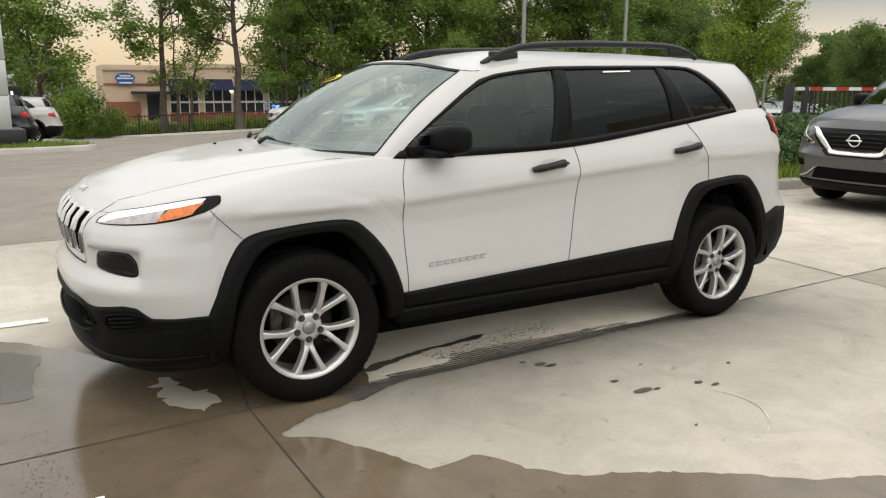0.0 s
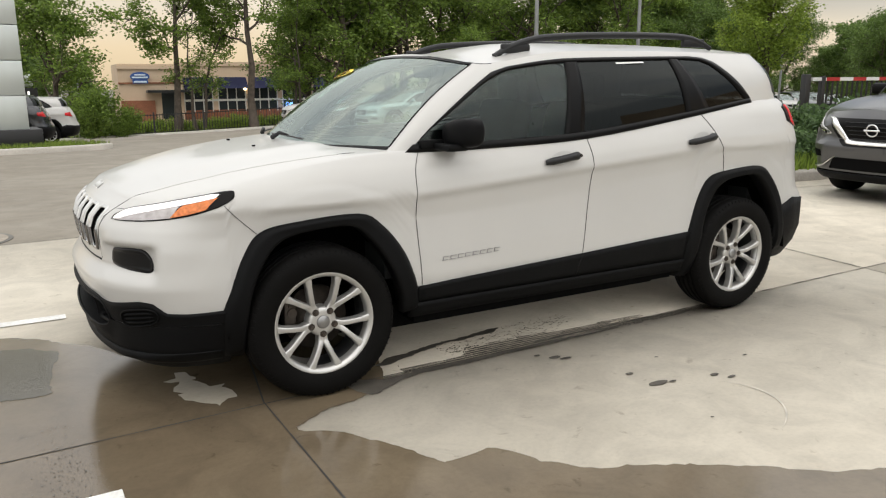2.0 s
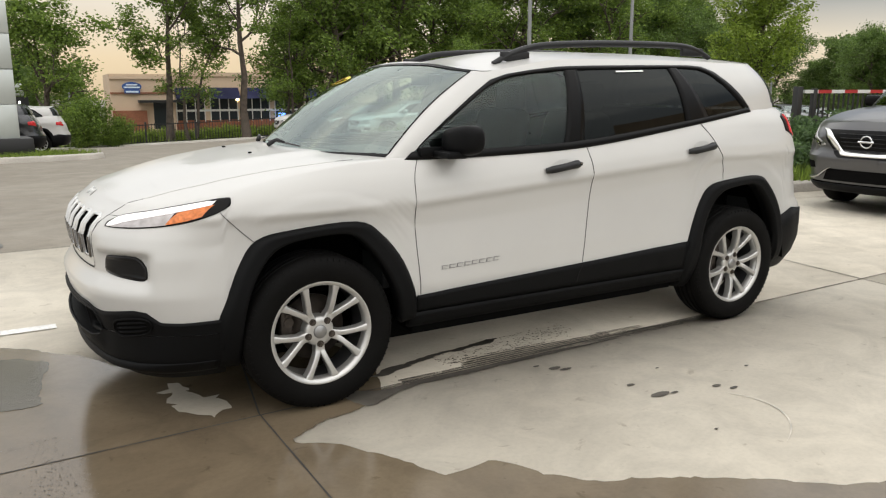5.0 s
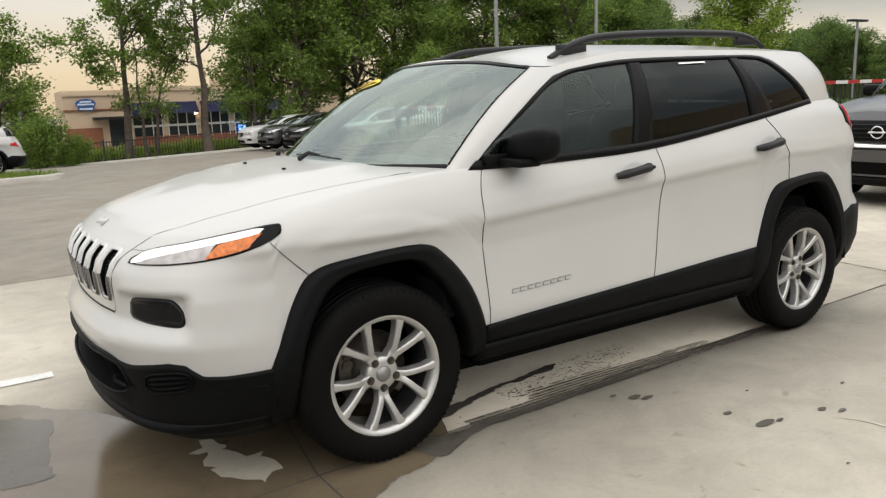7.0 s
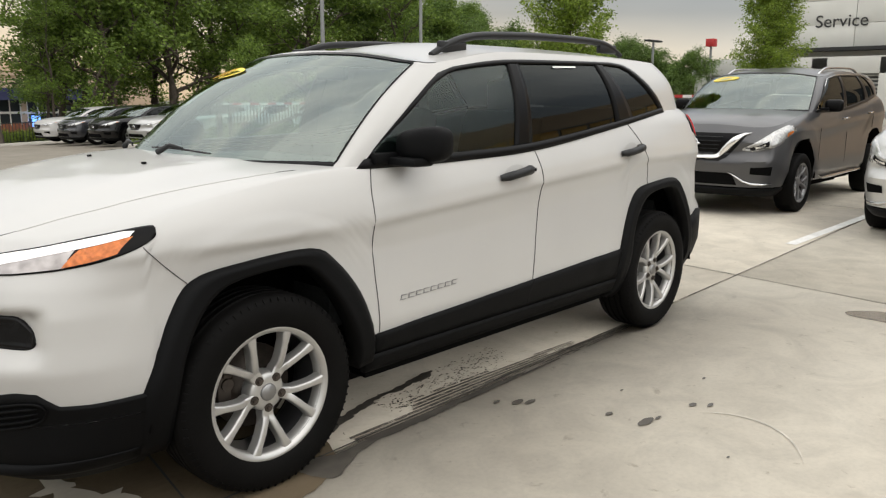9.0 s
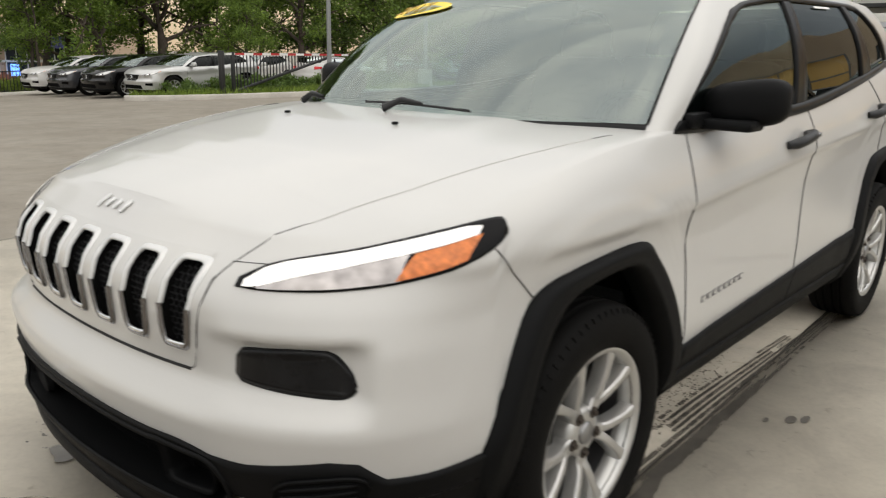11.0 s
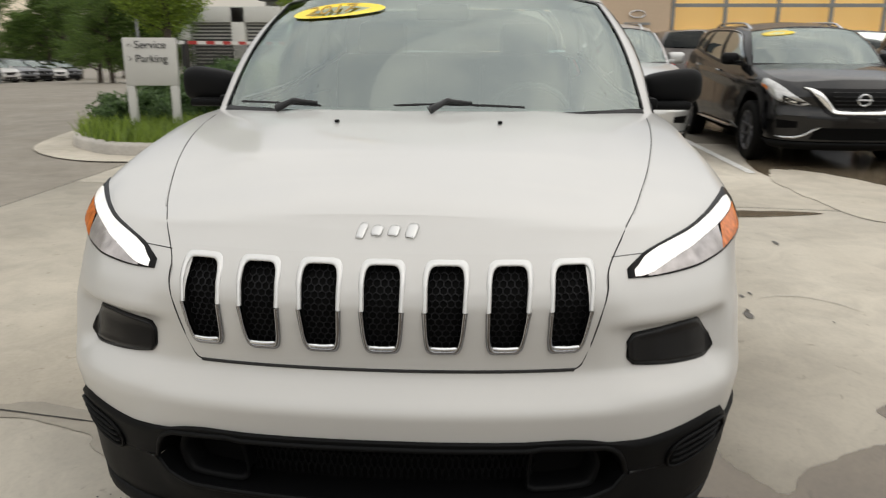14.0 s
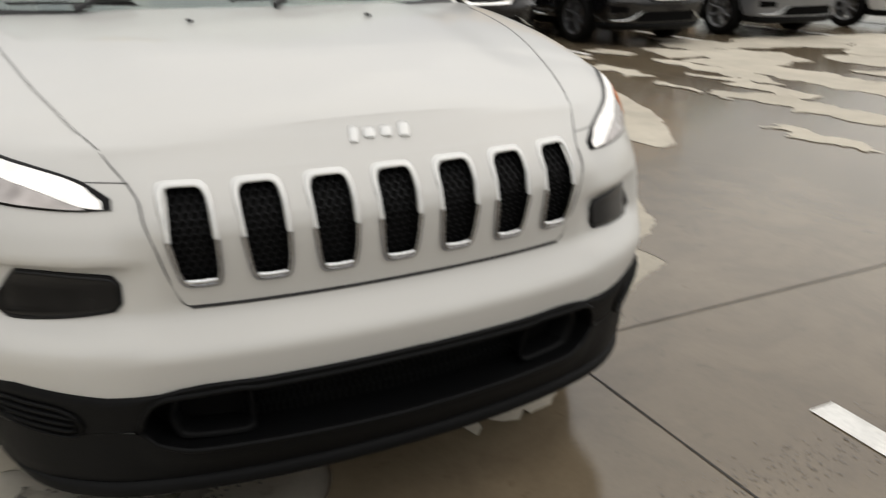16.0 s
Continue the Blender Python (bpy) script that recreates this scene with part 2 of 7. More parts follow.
def part(name, bm, material, parent=None, label="", angle=0.7):
    smooth(bm, angle)
    me = bpy.data.meshes.new(name)
    bm.to_mesh(me)
    bm.free()
    for m in material if isinstance(material, (list, tuple)) else [material]:
        me.materials.append(m)
    ob = new(name, me)
    ob.parent = parent
    if label:
        tagged(ob, label)
    return ob


def share(name, ob, m, parent):
    """Another object on the mesh of ob."""
    c = new(name, ob.data)
    c.parent, c.matrix_basis = parent, m
    return c


def thing(name, label, category, group="", kind="", at=None):
    ob = new(name)
    ob.empty_display_size = 0.1
    if at is not None:
        ob.matrix_basis = at
    return tagged(ob, label, category, group, kind)


def add_box(bm, centre, size, bevel=0.0, turn=None, seg=2):
    m = Matrix.Translation(centre) @ (turn if turn is not None else Matrix()) @ Matrix.Diagonal((*size, 1))
    g = bmesh.ops.create_cube(bm, size=1.0, matrix=m)
    if bevel:
        edges = list({e for v in g["verts"] for e in v.link_edges})
        bmesh.ops.bevel(bm, geom=edges, offset=bevel, segments=seg, affect="EDGES", profile=0.5)


def box(name, centre, size, material, parent=None, bevel=0.0, label="", turn=None):
    bm = bmesh.new()
    add_box(bm, centre, size, bevel, turn)
    return part(name, bm, material, parent, label)


def add_cyl(bm, a, b, ra, rb=None, n=16, caps=True):
    a, b = Vector(a), Vector(b)
    q = (b - a).to_track_quat("Z", "Y").to_matrix().to_4x4()
    bmesh.ops.create_cone(bm, cap_ends=caps, segments=n, radius1=ra, radius2=ra if rb is None else rb, depth=(b - a).length,
                          matrix=Matrix.Translation((a + b) / 2) @ q)


def add_tube(bm, pts, radii, n=8, squash=1.0):
    """A tube along points, with a radius for each."""
    pts = [Vector(p) for p in pts]
    radii = [radii] * len(pts) if isinstance(radii, (int, float)) else radii
    rings = []
    for i, p in enumerate(pts):
        t = (pts[min(i + 1, len(pts) - 1)] - pts[max(i - 1, 0)]).normalized()
        side = t.cross(Vector((0, 0, 1)))
        side = side.normalized() if side.length > 1e-3 else Vector((1, 0, 0))
        up = side.cross(t)
        rings.append([bm.verts.new(p + radii[i] * (math.cos(2 * math.pi * k / n) * side + squash * math.sin(2 * math.pi * k / n) * up)) for k in range(n)])
    for r, s in zip(rings, rings[1:]):
        for k in range(n):
            bm.faces.new((r[k], r[(k + 1) % n], s[(k + 1) % n], s[k]))
    bm.faces.new(rings[0]), bm.faces.new(rings[-1])


def sheet(bm, fn, na, nb, skirt=0.0):
    """A sheet of na by nb fields over fn(a, b, off), a and b from 0 to 1, with an edge turned in by skirt."""
    grid = [[bm.verts.new(fn(i / na, j / nb, 0.0)) for j in range(nb + 1)] for i in range(na + 1)]
    for i in range(na):
        for j in range(nb):
            bm.faces.new((grid[i][j], grid[i + 1][j], grid[i + 1][j + 1], grid[i][j + 1]))
    if skirt:
        rim = [(i, 0) for i in range(na)] + [(na, j) for j in range(nb)] + [(i, nb) for i in range(na, 0, -1)] + [(0, j) for j in range(nb, 0, -1)]
        low = [bm.verts.new(fn(i / na, j / nb, -skirt)) for i, j in rim]
        for k in range(len(rim)):
            (i, j), (m, n) = rim[k], rim[(k + 1) % len(rim)]
            bm.faces.new((grid[i][j], low[k], low[(k + 1) % len(rim)], grid[m][n]))


def sheet_part(name, fn, na, nb, material, parent, label="", skirt=0.0, angle=0.7):
    bm = bmesh.new()
    sheet(bm, fn, na, nb, skirt)
    return part(name, bm, material, parent, label, angle)


def curve(keys, u):
    """The point at u (0 to len - 1) of a smooth line through keys."""
    n = len(keys) - 1
    u = min(max(u, 0.0), n - 1e-9)
    i = int(u)
    f = u - i
    p1, p2 = np.asarray(keys[i], float), np.asarray(keys[i + 1], float)
    p0 = np.asarray(keys[i - 1], float) if i else 2 * p1 - p2
    p3 = np.asarray(keys[i + 2], float) if i + 2 <= n else 2 * p2 - p1
    return 0.5 * (2 * p1 + (p2 - p0) * f + (2 * p0 - 5 * p1 + 4 * p2 - p3) * f * f + (3 * p1 - p0 - 3 * p2 + p3) * f ** 3)


def ease(a, b, x):
    t = min(max((x - a) / (b - a), 0.0), 1.0)
    return t * t * (3 - 2 * t)


def lerp(x, *knots):
    return float(np.interp(x, knots[0::2], knots[1::2]))


# ---- the form of a car body ----
# Half rings from the middle of the nose round one side to the middle of the tail: the widest plan (OUT), the shoulder on which
# bonnet and windows stand (SHOULDER), and the roof's edge (ROOF), all for one car that points to -x.
OUT = [(-2.285, 0), (-2.268, -0.30), (-2.215, -0.55), (-2.14, -0.69), (-2.05, -0.78), (-1.94, -0.838), (-1.80, -0.868), (-1.55, -0.88), (-1.2, -0.882),
       (-0.88, -0.88), (-0.3, -0.878), (0.3, -0.878), (0.95, -0.882), (1.45, -0.885), (1.75, -0.872), (1.95, -0.835), (2.10, -0.74), (2.22, -0.45), (2.27, 0)]
SHOULDER = [(-2.115, 0, 0.962), (-2.10, -0.30, 0.957), (-2.045, -0.53, 0.940), (-1.96, -0.66, 0.938), (-1.87, -0.73, 0.955), (-1.77, -0.765, 0.977),
            (-1.65, -0.788, 1.005), (-1.45, -0.798, 1.042), (-1.15, -0.80, 1.08), (-0.86, -0.795, 1.095), (-0.3, -0.822, 1.10), (0.3, -0.826, 1.128),
            (0.95, -0.812, 1.207), (1.50, -0.775, 1.275), (1.72, -0.742, 1.285), (1.85, -0.695, 1.285), (1.93, -0.58, 1.28), (1.985, -0.32, 1.27), (2.0, 0, 1.265)]
BELT = [(-1.26, 0, 1.105), (-1.215, -0.38, 1.10), (-0.985, -0.715, 1.10), (-0.86, -0.795, 1.095), (-0.3, -0.822, 1.10), (0.22, -0.826, 1.123), (0.95, -0.812, 1.207),
        (1.50, -0.775, 1.275), (1.76, -0.725, 1.285), (1.93, -0.58, 1.28), (2.0, 0, 1.265)]
ROOF = [(-0.54, 0, 1.548), (-0.52, -0.36, 1.538), (-0.435, -0.605, 1.503), (-0.32, -0.668, 1.498), (-0.02, -0.672, 1.545), (0.22, -0.67, 1.562), (0.93, -0.66, 1.568),
        (1.38, -0.64, 1.562), (1.66, -0.60, 1.560), (1.77, -0.45, 1.570), (1.81, 0, 1.585)]
FRONT_IN = (0.18, 0.16, 0.25, 0.07, 0.30, 0.045, 0.42, 0.034, 0.47, 0.022, 0.53, 0.009, 0.570, 0.0, 0.580, 0.0005, 0.590, 0.006, 0.615, 0.026, 0.640, 0.047, 0.650, 0.053, 0.68, 0.050, 0.72, 0.042, 0.77, 0.035, 0.805, 0.034, 0.83, 0.042, 0.86, 0.062, 0.90, 0.094, 0.93, 0.115, 1.0, 0.15)
CORNER_IN = (0.18, 0.16, 0.25, 0.07, 0.30, 0.045, 0.42, 0.034, 0.47, 0.021, 0.53, 0.008, 0.570, 0.0, 0.585, 0.001, 0.645, 0.011, 0.73, 0.020, 0.775, 0.033, 0.81, 0.046, 0.85, 0.068, 0.90, 0.094, 1.0, 0.13)
LAMP_DENT = (0.596, 0.0, 0.618, 0.014, 0.645, 0.045, 0.725, 0.046, 0.742, 0.034, 0.752, 0.010, 0.765, 0.0)  # the recess that holds the lower lamp
SIDE_IN = (0.18, 0.17, 0.28, 0.07, 0.38, 0.028, 0.50, 0.012, 0.62, 0.016, 0.78, 0.027, 0.86, 0.015, 0.885, 0.001, 0.892, 0.0, 0.95, 0.012, 1.05, 0.045, 1.2, 0.08, 1.3, 0.12)
REAR_IN = (0.18, 0.20, 0.30, 0.06, 0.45, 0.0, 0.66, 0.0, 0.72, 0.05, 0.95, 0.10, 1.15, 0.20, 1.3, 0.30)


def profile(keys):
    """The inward line of a flank by height, its folds rounded like pressed sheet."""
    zs = np.arange(0.10, 1.50, 0.002)
    v = np.interp(zs, keys[0::2], keys[1::2])
    w = np.exp(-0.5 * (np.arange(-12, 13) / 2.8) ** 2)
    v = np.convolve(np.pad(v, 12, mode="edge"), w / w.sum(), "valid")
    return lambda h: float(np.interp(h, zs, v))


FRONT_LINE, CORNER_LINE, SIDE_LINE, REAR_LINE, DENT_LINE = (profile(k) for k in (FRONT_IN, CORNER_IN, SIDE_IN, REAR_IN, LAMP_DENT))


class Form:
    """The skin of a car body; put(x, y, z) lays the first car's form into another's size."""

    def __init__(self, put=lambda x, y, z: (x, y, z), hood_top=None):
        self.put = put
        ghost = lambda keys: [(keys[1][0], -keys[1][1], *keys[1][2:])] + list(keys) + [(keys[-2][0], -keys[-2][1], *keys[-2][2:])]  # noqa: E731
        self.out, self.shoulder, self.belt, self.roof = (ghost(k) for k in (OUT, SHOULDER, BELT, ROOF))
        fine = np.linspace(0, 18, 361)
        plan = np.array([curve(self.out, u + 1) for u in fine])
        self.fine, self.plan_x, self.plan_y = fine, plan[:, 0], -plan[:, 1]

    def u_x(self, x):
        """Where round the ring the flank is at x."""
        return float(np.interp(x, self.plan_x, self.fine))

    def u_y(self, y):
        """Where round the nose the ring is y from the middle."""
        n = 161
        return math.copysign(float(np.interp(abs(y), self.plan_y[:n], self.fine[:n])), y)

    def skin(self, u, z, off=0.0):
        """The lower body at u round the ring (minus: the car's right side) and height z, off metres proud."""
        s, u = (1 if u >= 0 else -1), abs(u)
        o = curve(self.out, u + 1)
        t = curve(self.out, min(u + 1.02, 19)) - curve(self.out, max(u + 0.98, 1.0 - 0.02 * (u < 0.02)))
        if u < 0.02:
            t = np.array((0.0, -1.0))
        t = t / (np.linalg.norm(t) + 1e-9)
        n = np.array((t[1], -t[0]))
        wf, wr = 1 - ease(3.6, 7.2, u), ease(14, 17, u)
        crease = 0.066 * min(max(o[0] + 0.9, 0.0), 1.9)

        def inward(h):
            hs = h - crease * ease(0.7, 0.9, h)
            wc = ease(0.47, 0.55, abs(o[1]))
            dent = wc * (1 - ease(0.755, 0.80, abs(o[1]))) * DENT_LINE(h) if u < 6 else 0.0
            bulge = 0.0
            for cx, cz in ((-1.33, 0.33), (1.35, 0.37)):
                r = math.hypot(o[0] - cx, h - cz)
                if abs(o[0] - cx) < 0.75 and h > 0.4:
                    bulge = max(bulge, 0.0045 * ease(0.650, 0.600, r))
            return wf * ((1 - wc) * FRONT_LINE(h) + wc * CORNER_LINE(h) + dent) + wr * REAR_LINE(h) + (1 - wf) * (1 - wr) * (SIDE_LINE(hs) - bulge)

        c = curve(self.shoulder, u + 1)
        p = o - n * inward(z)
        a = min(max((z - c[2] + 0.15) / 0.15, 0.0), 1.0)
        p = p + (c[:2] - (o - n * inward(c[2]))) * a ** 3
        p = p + n * off
        return Vector(self.put(p[0], p[1] * s, z + off * 0.5 * a))

    tree = None

    def snap(self, p, off=0.0):
        """The nearest place on the rounded skin, off metres proud."""
        at, n, _, _ = self.tree.find_nearest(p)
        return at + n * (off if n.dot(Vector((-1, 0, 0.6))) > 0 else -off)

    def crest(self, u):
        return curve(self.shoulder, u + 1)[2]

    def hood(self, u, q, off=0.0):
        """The bonnet on the line across at shoulder u, q from -1 to 1."""
        c = curve(self.shoulder, u + 1)
        back = 0.29 * ease(4.5, 9.0, u)
        x = c[0] - back * (1 - q * q)
        top = lerp(x, -2.115, 0.962, -2.06, 0.987, -1.97, 1.012, -1.8, 1.043, -1.45, 1.091, -1.22, 1.112, -1.0, 1.118)
        b = abs(q)
        z = c[2] + (max(top, c[2]) - c[2]) * (1 - b ** 2.4)
        z += 0.010 * (1 - ease(0.50, 0.68, b * abs(c[1]) / 0.78)) * ease(2.5, 6.0, u)
        return Vector(self.put(x, -c[1] * q * -1, z + off))

    def hood_at(self, x, y, off=0.0):
        lo, hi = 0.01, 9.0
        for _ in range(30):
            u = (lo + hi) / 2
            c = curve(self.shoulder, u + 1)
            q = min(max(y / c[1], -1), 1) if abs(c[1]) > 1e-4 else 0.0
            if c[0] - 0.29 * ease(4.5, 9.0, u) * (1 - q * q) < x or abs(y) > abs(c[1]):
                lo = u
            else:
                hi = u
        q = y / curve(self.shoulder, u + 1)[1]
        return self.hood(u, min(max(q, -1), 1), off)

    def glazing(self, k, w, off=0.0):
        """The ring of windows and pillars: k round it from the windscreen's middle (minus: right side), w from belt to roof."""
        s, k = (1 if k >= 0 else -1), abs(k)
        b, r = curve(self.belt, k + 1), curve(self.roof, k + 1)
        p = b + (r - b) * w
        t = curve(self.belt, k + 1.05) - curve(self.belt, k + 0.95)
        n = np.cross(t, r - b)
        n = n / (np.linalg.norm(n) + 1e-9)
        if n[2] < 0:
            n = -n
        p = p + n * (0.035 * math.sin(math.pi * min(max(w, 0), 1)) * (1 if k > 2 else 1.2) + off)
        return Vector(self.put(p[0], p[1] * s, p[2]))

    def roof_at(self, k, q, off=0.0):
        r = curve(self.roof, k + 1)
        z = r[2] + 0.058 * (1 - q * q) * (r[1] / 0.63) ** 2 + off
        return Vector(self.put(r[0], -r[1] * q * -1, z))


FLARE_F = [(-1.80, 0.25), (-1.80, 0.44), (-1.755, 0.56), (-1.70, 0.69), (-1.62, 0.79), (-1.46, 0.822), (-1.17, 0.833), (-1.05, 0.770), (-0.94, 0.63), (-0.875, 0.46), (-0.855, 0.35)]
FLARE_F_IN = [(-1.71, 0.24), (-1.70, 0.40), (-1.675, 0.54), (-1.62, 0.66), (-1.54, 0.745), (-1.42, 0.778), (-1.215, 0.782), (-1.115, 0.71), (-1.02, 0.575), (-0.965, 0.44), (-0.95, 0.33)]


def flare_rear(keys):
    """The rear arch is the front one's, moved back and lifted a little."""
    return [(x + 2.70 - 0.02 * (x > -1.3), z + 0.055 * (z > 0.5)) for x, z in keys]


def arch_top(x, low):
    """The lower edge of the body's sheet at x: the wheel openings cut up into it."""
    z = low
    for dx, dz in ((0.0, 0.0), (2.70, 0.055)):
        if -1.76 + dx < x < -0.90 + dx:
            z = max(z, lerp(x - dx, -1.76, 0.22, -1.735, 0.55, -1.66, 0.69, -1.58, 0.765, -1.44, 0.80, -1.2, 0.804, -1.09, 0.73, -0.99, 0.59, -0.92, 0.42, -0.90, 0.22) + dz)
    return z


def build_wheel(name, detail, radius=0.350, rim_mat=None):
    """A wheel round the y axis, its outer face towards -y: tyre, rim with five forked spokes, cap, nuts and brake."""
    rim_mat = rim_mat or M_ALLOY
    seg = 72 if detail else 28
    rr = radius * 0.657

    def lathe(profile, n=seg):
        bm = bmesh.new()
        rows = [[bm.verts.new((r * math.cos(2 * math.pi * k / n), y, r * math.sin(2 * math.pi * k / n))) for k in range(n)] for r, y in profile]
        for a, b in zip(rows, rows[1:]):
            for k in range(n):
                bm.faces.new((a[k], b[k], b[(k + 1) % n], a[(k + 1) % n]))
        return bm

    R = radius
    tyre_prof = [(rr - 0.012, -0.085), (rr + 0.006, -0.105), (rr + 0.03, -0.113), (R - 0.06, -0.117), (R - 0.028, -0.112), (R - 0.010, -0.098), (R - 0.002, -0.078)]
    if detail:
        for y in (-0.055, -0.02, 0.02, 0.055):
            tyre_prof += [(R, y - 0.008), (R - 0.009, y - 0.004), (R - 0.009, y + 0.004), (R, y + 0.008)]
    tyre_prof += [(R - 0.002, 0.078), (R - 0.012, 0.10), (R - 0.06, 0.112), (rr, 0.10), (rr - 0.012, 0.08)]
    bm = lathe(tyre_prof)
    if detail:  # shoulder blocks
        for k in range(72):
            a = 2 * math.pi * k / 72
            add_box(bm, ((R - 0.020) * math.cos(a), -0.103, (R - 0.020) * math.sin(a)), (0.016, 0.012, 0.006), 0,
                    Matrix.Rotation(-a, 4, "Y") @ Matrix.Rotation(0.5, 4, "Z"))
    wheel = part(name, lathe([(rr - 0.015, -0.090), (rr - 0.010, -0.098), (rr - 0.002, -0.101), (rr + 0.007, -0.105), (rr + 0.010, -0.100), (rr - 0.006, -0.090), (rr - 0.014, -0.082), (rr - 0.016, -0.045)]), rim_mat, None, "alloy rim ring")
    # the shade behind the spokes is painted in: the barrel takes a darker alloy
    part("barrel", lathe([(rr - 0.016, -0.045), (rr - 0.020, 0.055), (rr - 0.004, 0.09)]), M_DARKRIM_BARRELSHADE, wheel, "inner barrel, its shade put in as darker alloy")
    part("tyre", bm, M_RUBBER, wheel, "black rubber tyre with grooved tread")
    bm = bmesh.new()
    for k in range(5):
        mid = -math.pi / 2 + 2 * math.pi * k / 5
        for d in (-1, 1):
            out_, across = Vector((math.cos(mid), 0, math.sin(mid))), Vector((-math.sin(mid), 0, math.cos(mid)))
            rim_at = Vector((math.cos(mid + d * 0.30), 0, math.sin(mid + d * 0.30))) * (rr - 0.003)
            way = [out_ * 0.040 + across * d * 0.0060, out_ * 0.080 + across * d * 0.0085, out_ * 0.114 + across * d * 0.0185, rim_at]
            steps = 16
            prev = None
            for j in range(steps + 1):
                f = j / steps
                p, q = Vector(curve(way, 3 * f)), Vector(curve(way, min(3 * f + 0.05, 3))) - Vector(curve(way, 3 * f - 0.05))
                run = q.normalized()
                tang = Vector((-run.z, 0, run.x))
                half = 0.0135 - 0.0020 * ease(0.30, 0.7, f) + 0.007 * ease(0.88, 1.0, f)
                y = -0.072 - 0.024 * ease(0.35, 1.0, f)
                ring = [bm.verts.new(p + tang * half * t + Vector((0, yy, 0))) for t, yy in ((-1.18, y + 0.042), (-1.08, y + 0.008), (-0.94, y + 0.001), (-0.5, y), (0.5, y), (0.94, y + 0.001), (1.08, y + 0.008), (1.18, y + 0.042))]
                if prev:
                    for m in range(7):
                        bm.faces.new((prev[m], prev[m + 1], ring[m + 1], ring[m]))
                prev = ring
    part("spokes", bm, rim_mat, wheel, angle=0.32)
    part("hub", lathe([(0.0, -0.073), (0.045, -0.073), (0.060, -0.071), (0.068, -0.064), (0.071, -0.045), (0.073, -0.02)], 32), rim_mat, wheel)
    if detail:
        part("cap", lathe([(0.0, -0.083), (0.026, -0.082), (0.031, -0.077), (0.031, -0.070)], 24), M_BADGE, wheel, "grey centre cap")
        nut = None
        for k in range(5):
            a = -math.pi / 2 + 2 * math.pi * k / 5
            at = pose(0.058 * math.cos(a), -0.077, 0.057 * math.sin(a))
            if nut is None:
                bm = bmesh.new()
                add_cyl(bm, (0, 0.008, 0), (0, -0.007, 0), 0.0105, 0.008, 6)
                add_cyl(bm, (0, 0.008, 0), (0, 0.002, 0), 0.016, 0.016, 14)
                nut = part("lug_nut", bm, M_STEEL, wheel)
                nut.matrix_basis = at
            else:
                share("lug_nut", nut, at, wheel)
    part("brake_disc", lathe([(0.0, 0.002), (0.075, 0.0), (0.078, 0.022), (0.150, 0.022), (0.150, 0.036), (0.0, 0.036)], 40), M_STEEL, wheel, "dull steel brake disc")
    if detail:
        bm = bmesh.new()
        add_box(bm, (-0.135, 0.008, 0.045), (0.055, 0.06, 0.12), 0.012)
        add_cyl(bm, (-0.128, -0.03, 0.045), (-0.128, -0.020, 0.045), 0.022, 0.022, 14)
        add_box(bm, (-0.128, -0.026, 0.078), (0.034, 0.012, 0.018), 0.004)
        part("brake_caliper", bm, M_STEEL, wheel)
    return wheel


def round_seam(bm, F):
    """Weld the bonnet to the nose and round the fold between them."""
    bmesh.ops.remove_doubles(bm, verts=bm.verts[:], dist=0.0009)
    bmesh.ops.recalc_face_normals(bm, faces=bm.faces[:])
    near = [v for v in bm.verts if abs(v.co.y) < 0.555 and v.co.z > 0.90 and v.co.x < -1.93]
    for _ in range(45):
        bmesh.ops.smooth_vert(bm, verts=near, factor=0.5, use_axis_x=True, use_axis_y=False, use_axis_z=True)
    bm.normal_update()
    F.tree = BVHTree.FromBMesh(bm)


def split_shell(bm, paint, car):
    """Shell and bonnet as two meshes that share their normals along the seam."""
    seam = {}
    for e in bm.edges:
        if len({f.material_index for f in e.link_faces}) == 2:
            for v in e.verts:
                seam[tuple(round(c, 4) for c in v.co)] = v.normal.copy()
    cut = [f for f in bm.faces if f.material_index == 0 and f.calc_center_median().x < -1.9 and abs(f.calc_center_median().y) < 0.425 and 0.705 < f.calc_center_median().z < 0.885]
    cut += [f for f in bm.faces if f.material_index == 0 and f.calc_center_median().x < -2.0 and abs(f.calc_center_median().y) < 0.535 and f.calc_center_median().z < 0.490]
    bmesh.ops.delete(bm, geom=cut, context="FACES")
    for idx, nm in ((0, "body_shell"), (1, "bonnet")):
        one = bm.copy()
        bmesh.ops.delete(one, geom=[f for f in one.faces if f.material_index != idx], context="FACES")
        for f in one.faces:
            f.material_index = 0
        ob = part(nm, one, paint, car)
        me = ob.data
        keys = [seam.get(tuple(round(c, 4) for c in v.co), Vector((0, 0, 0))) for v in me.vertices]
        me.normals_split_custom_set([tuple(keys[lp.vertex_index]) for lp in me.loops])
    bm.free()


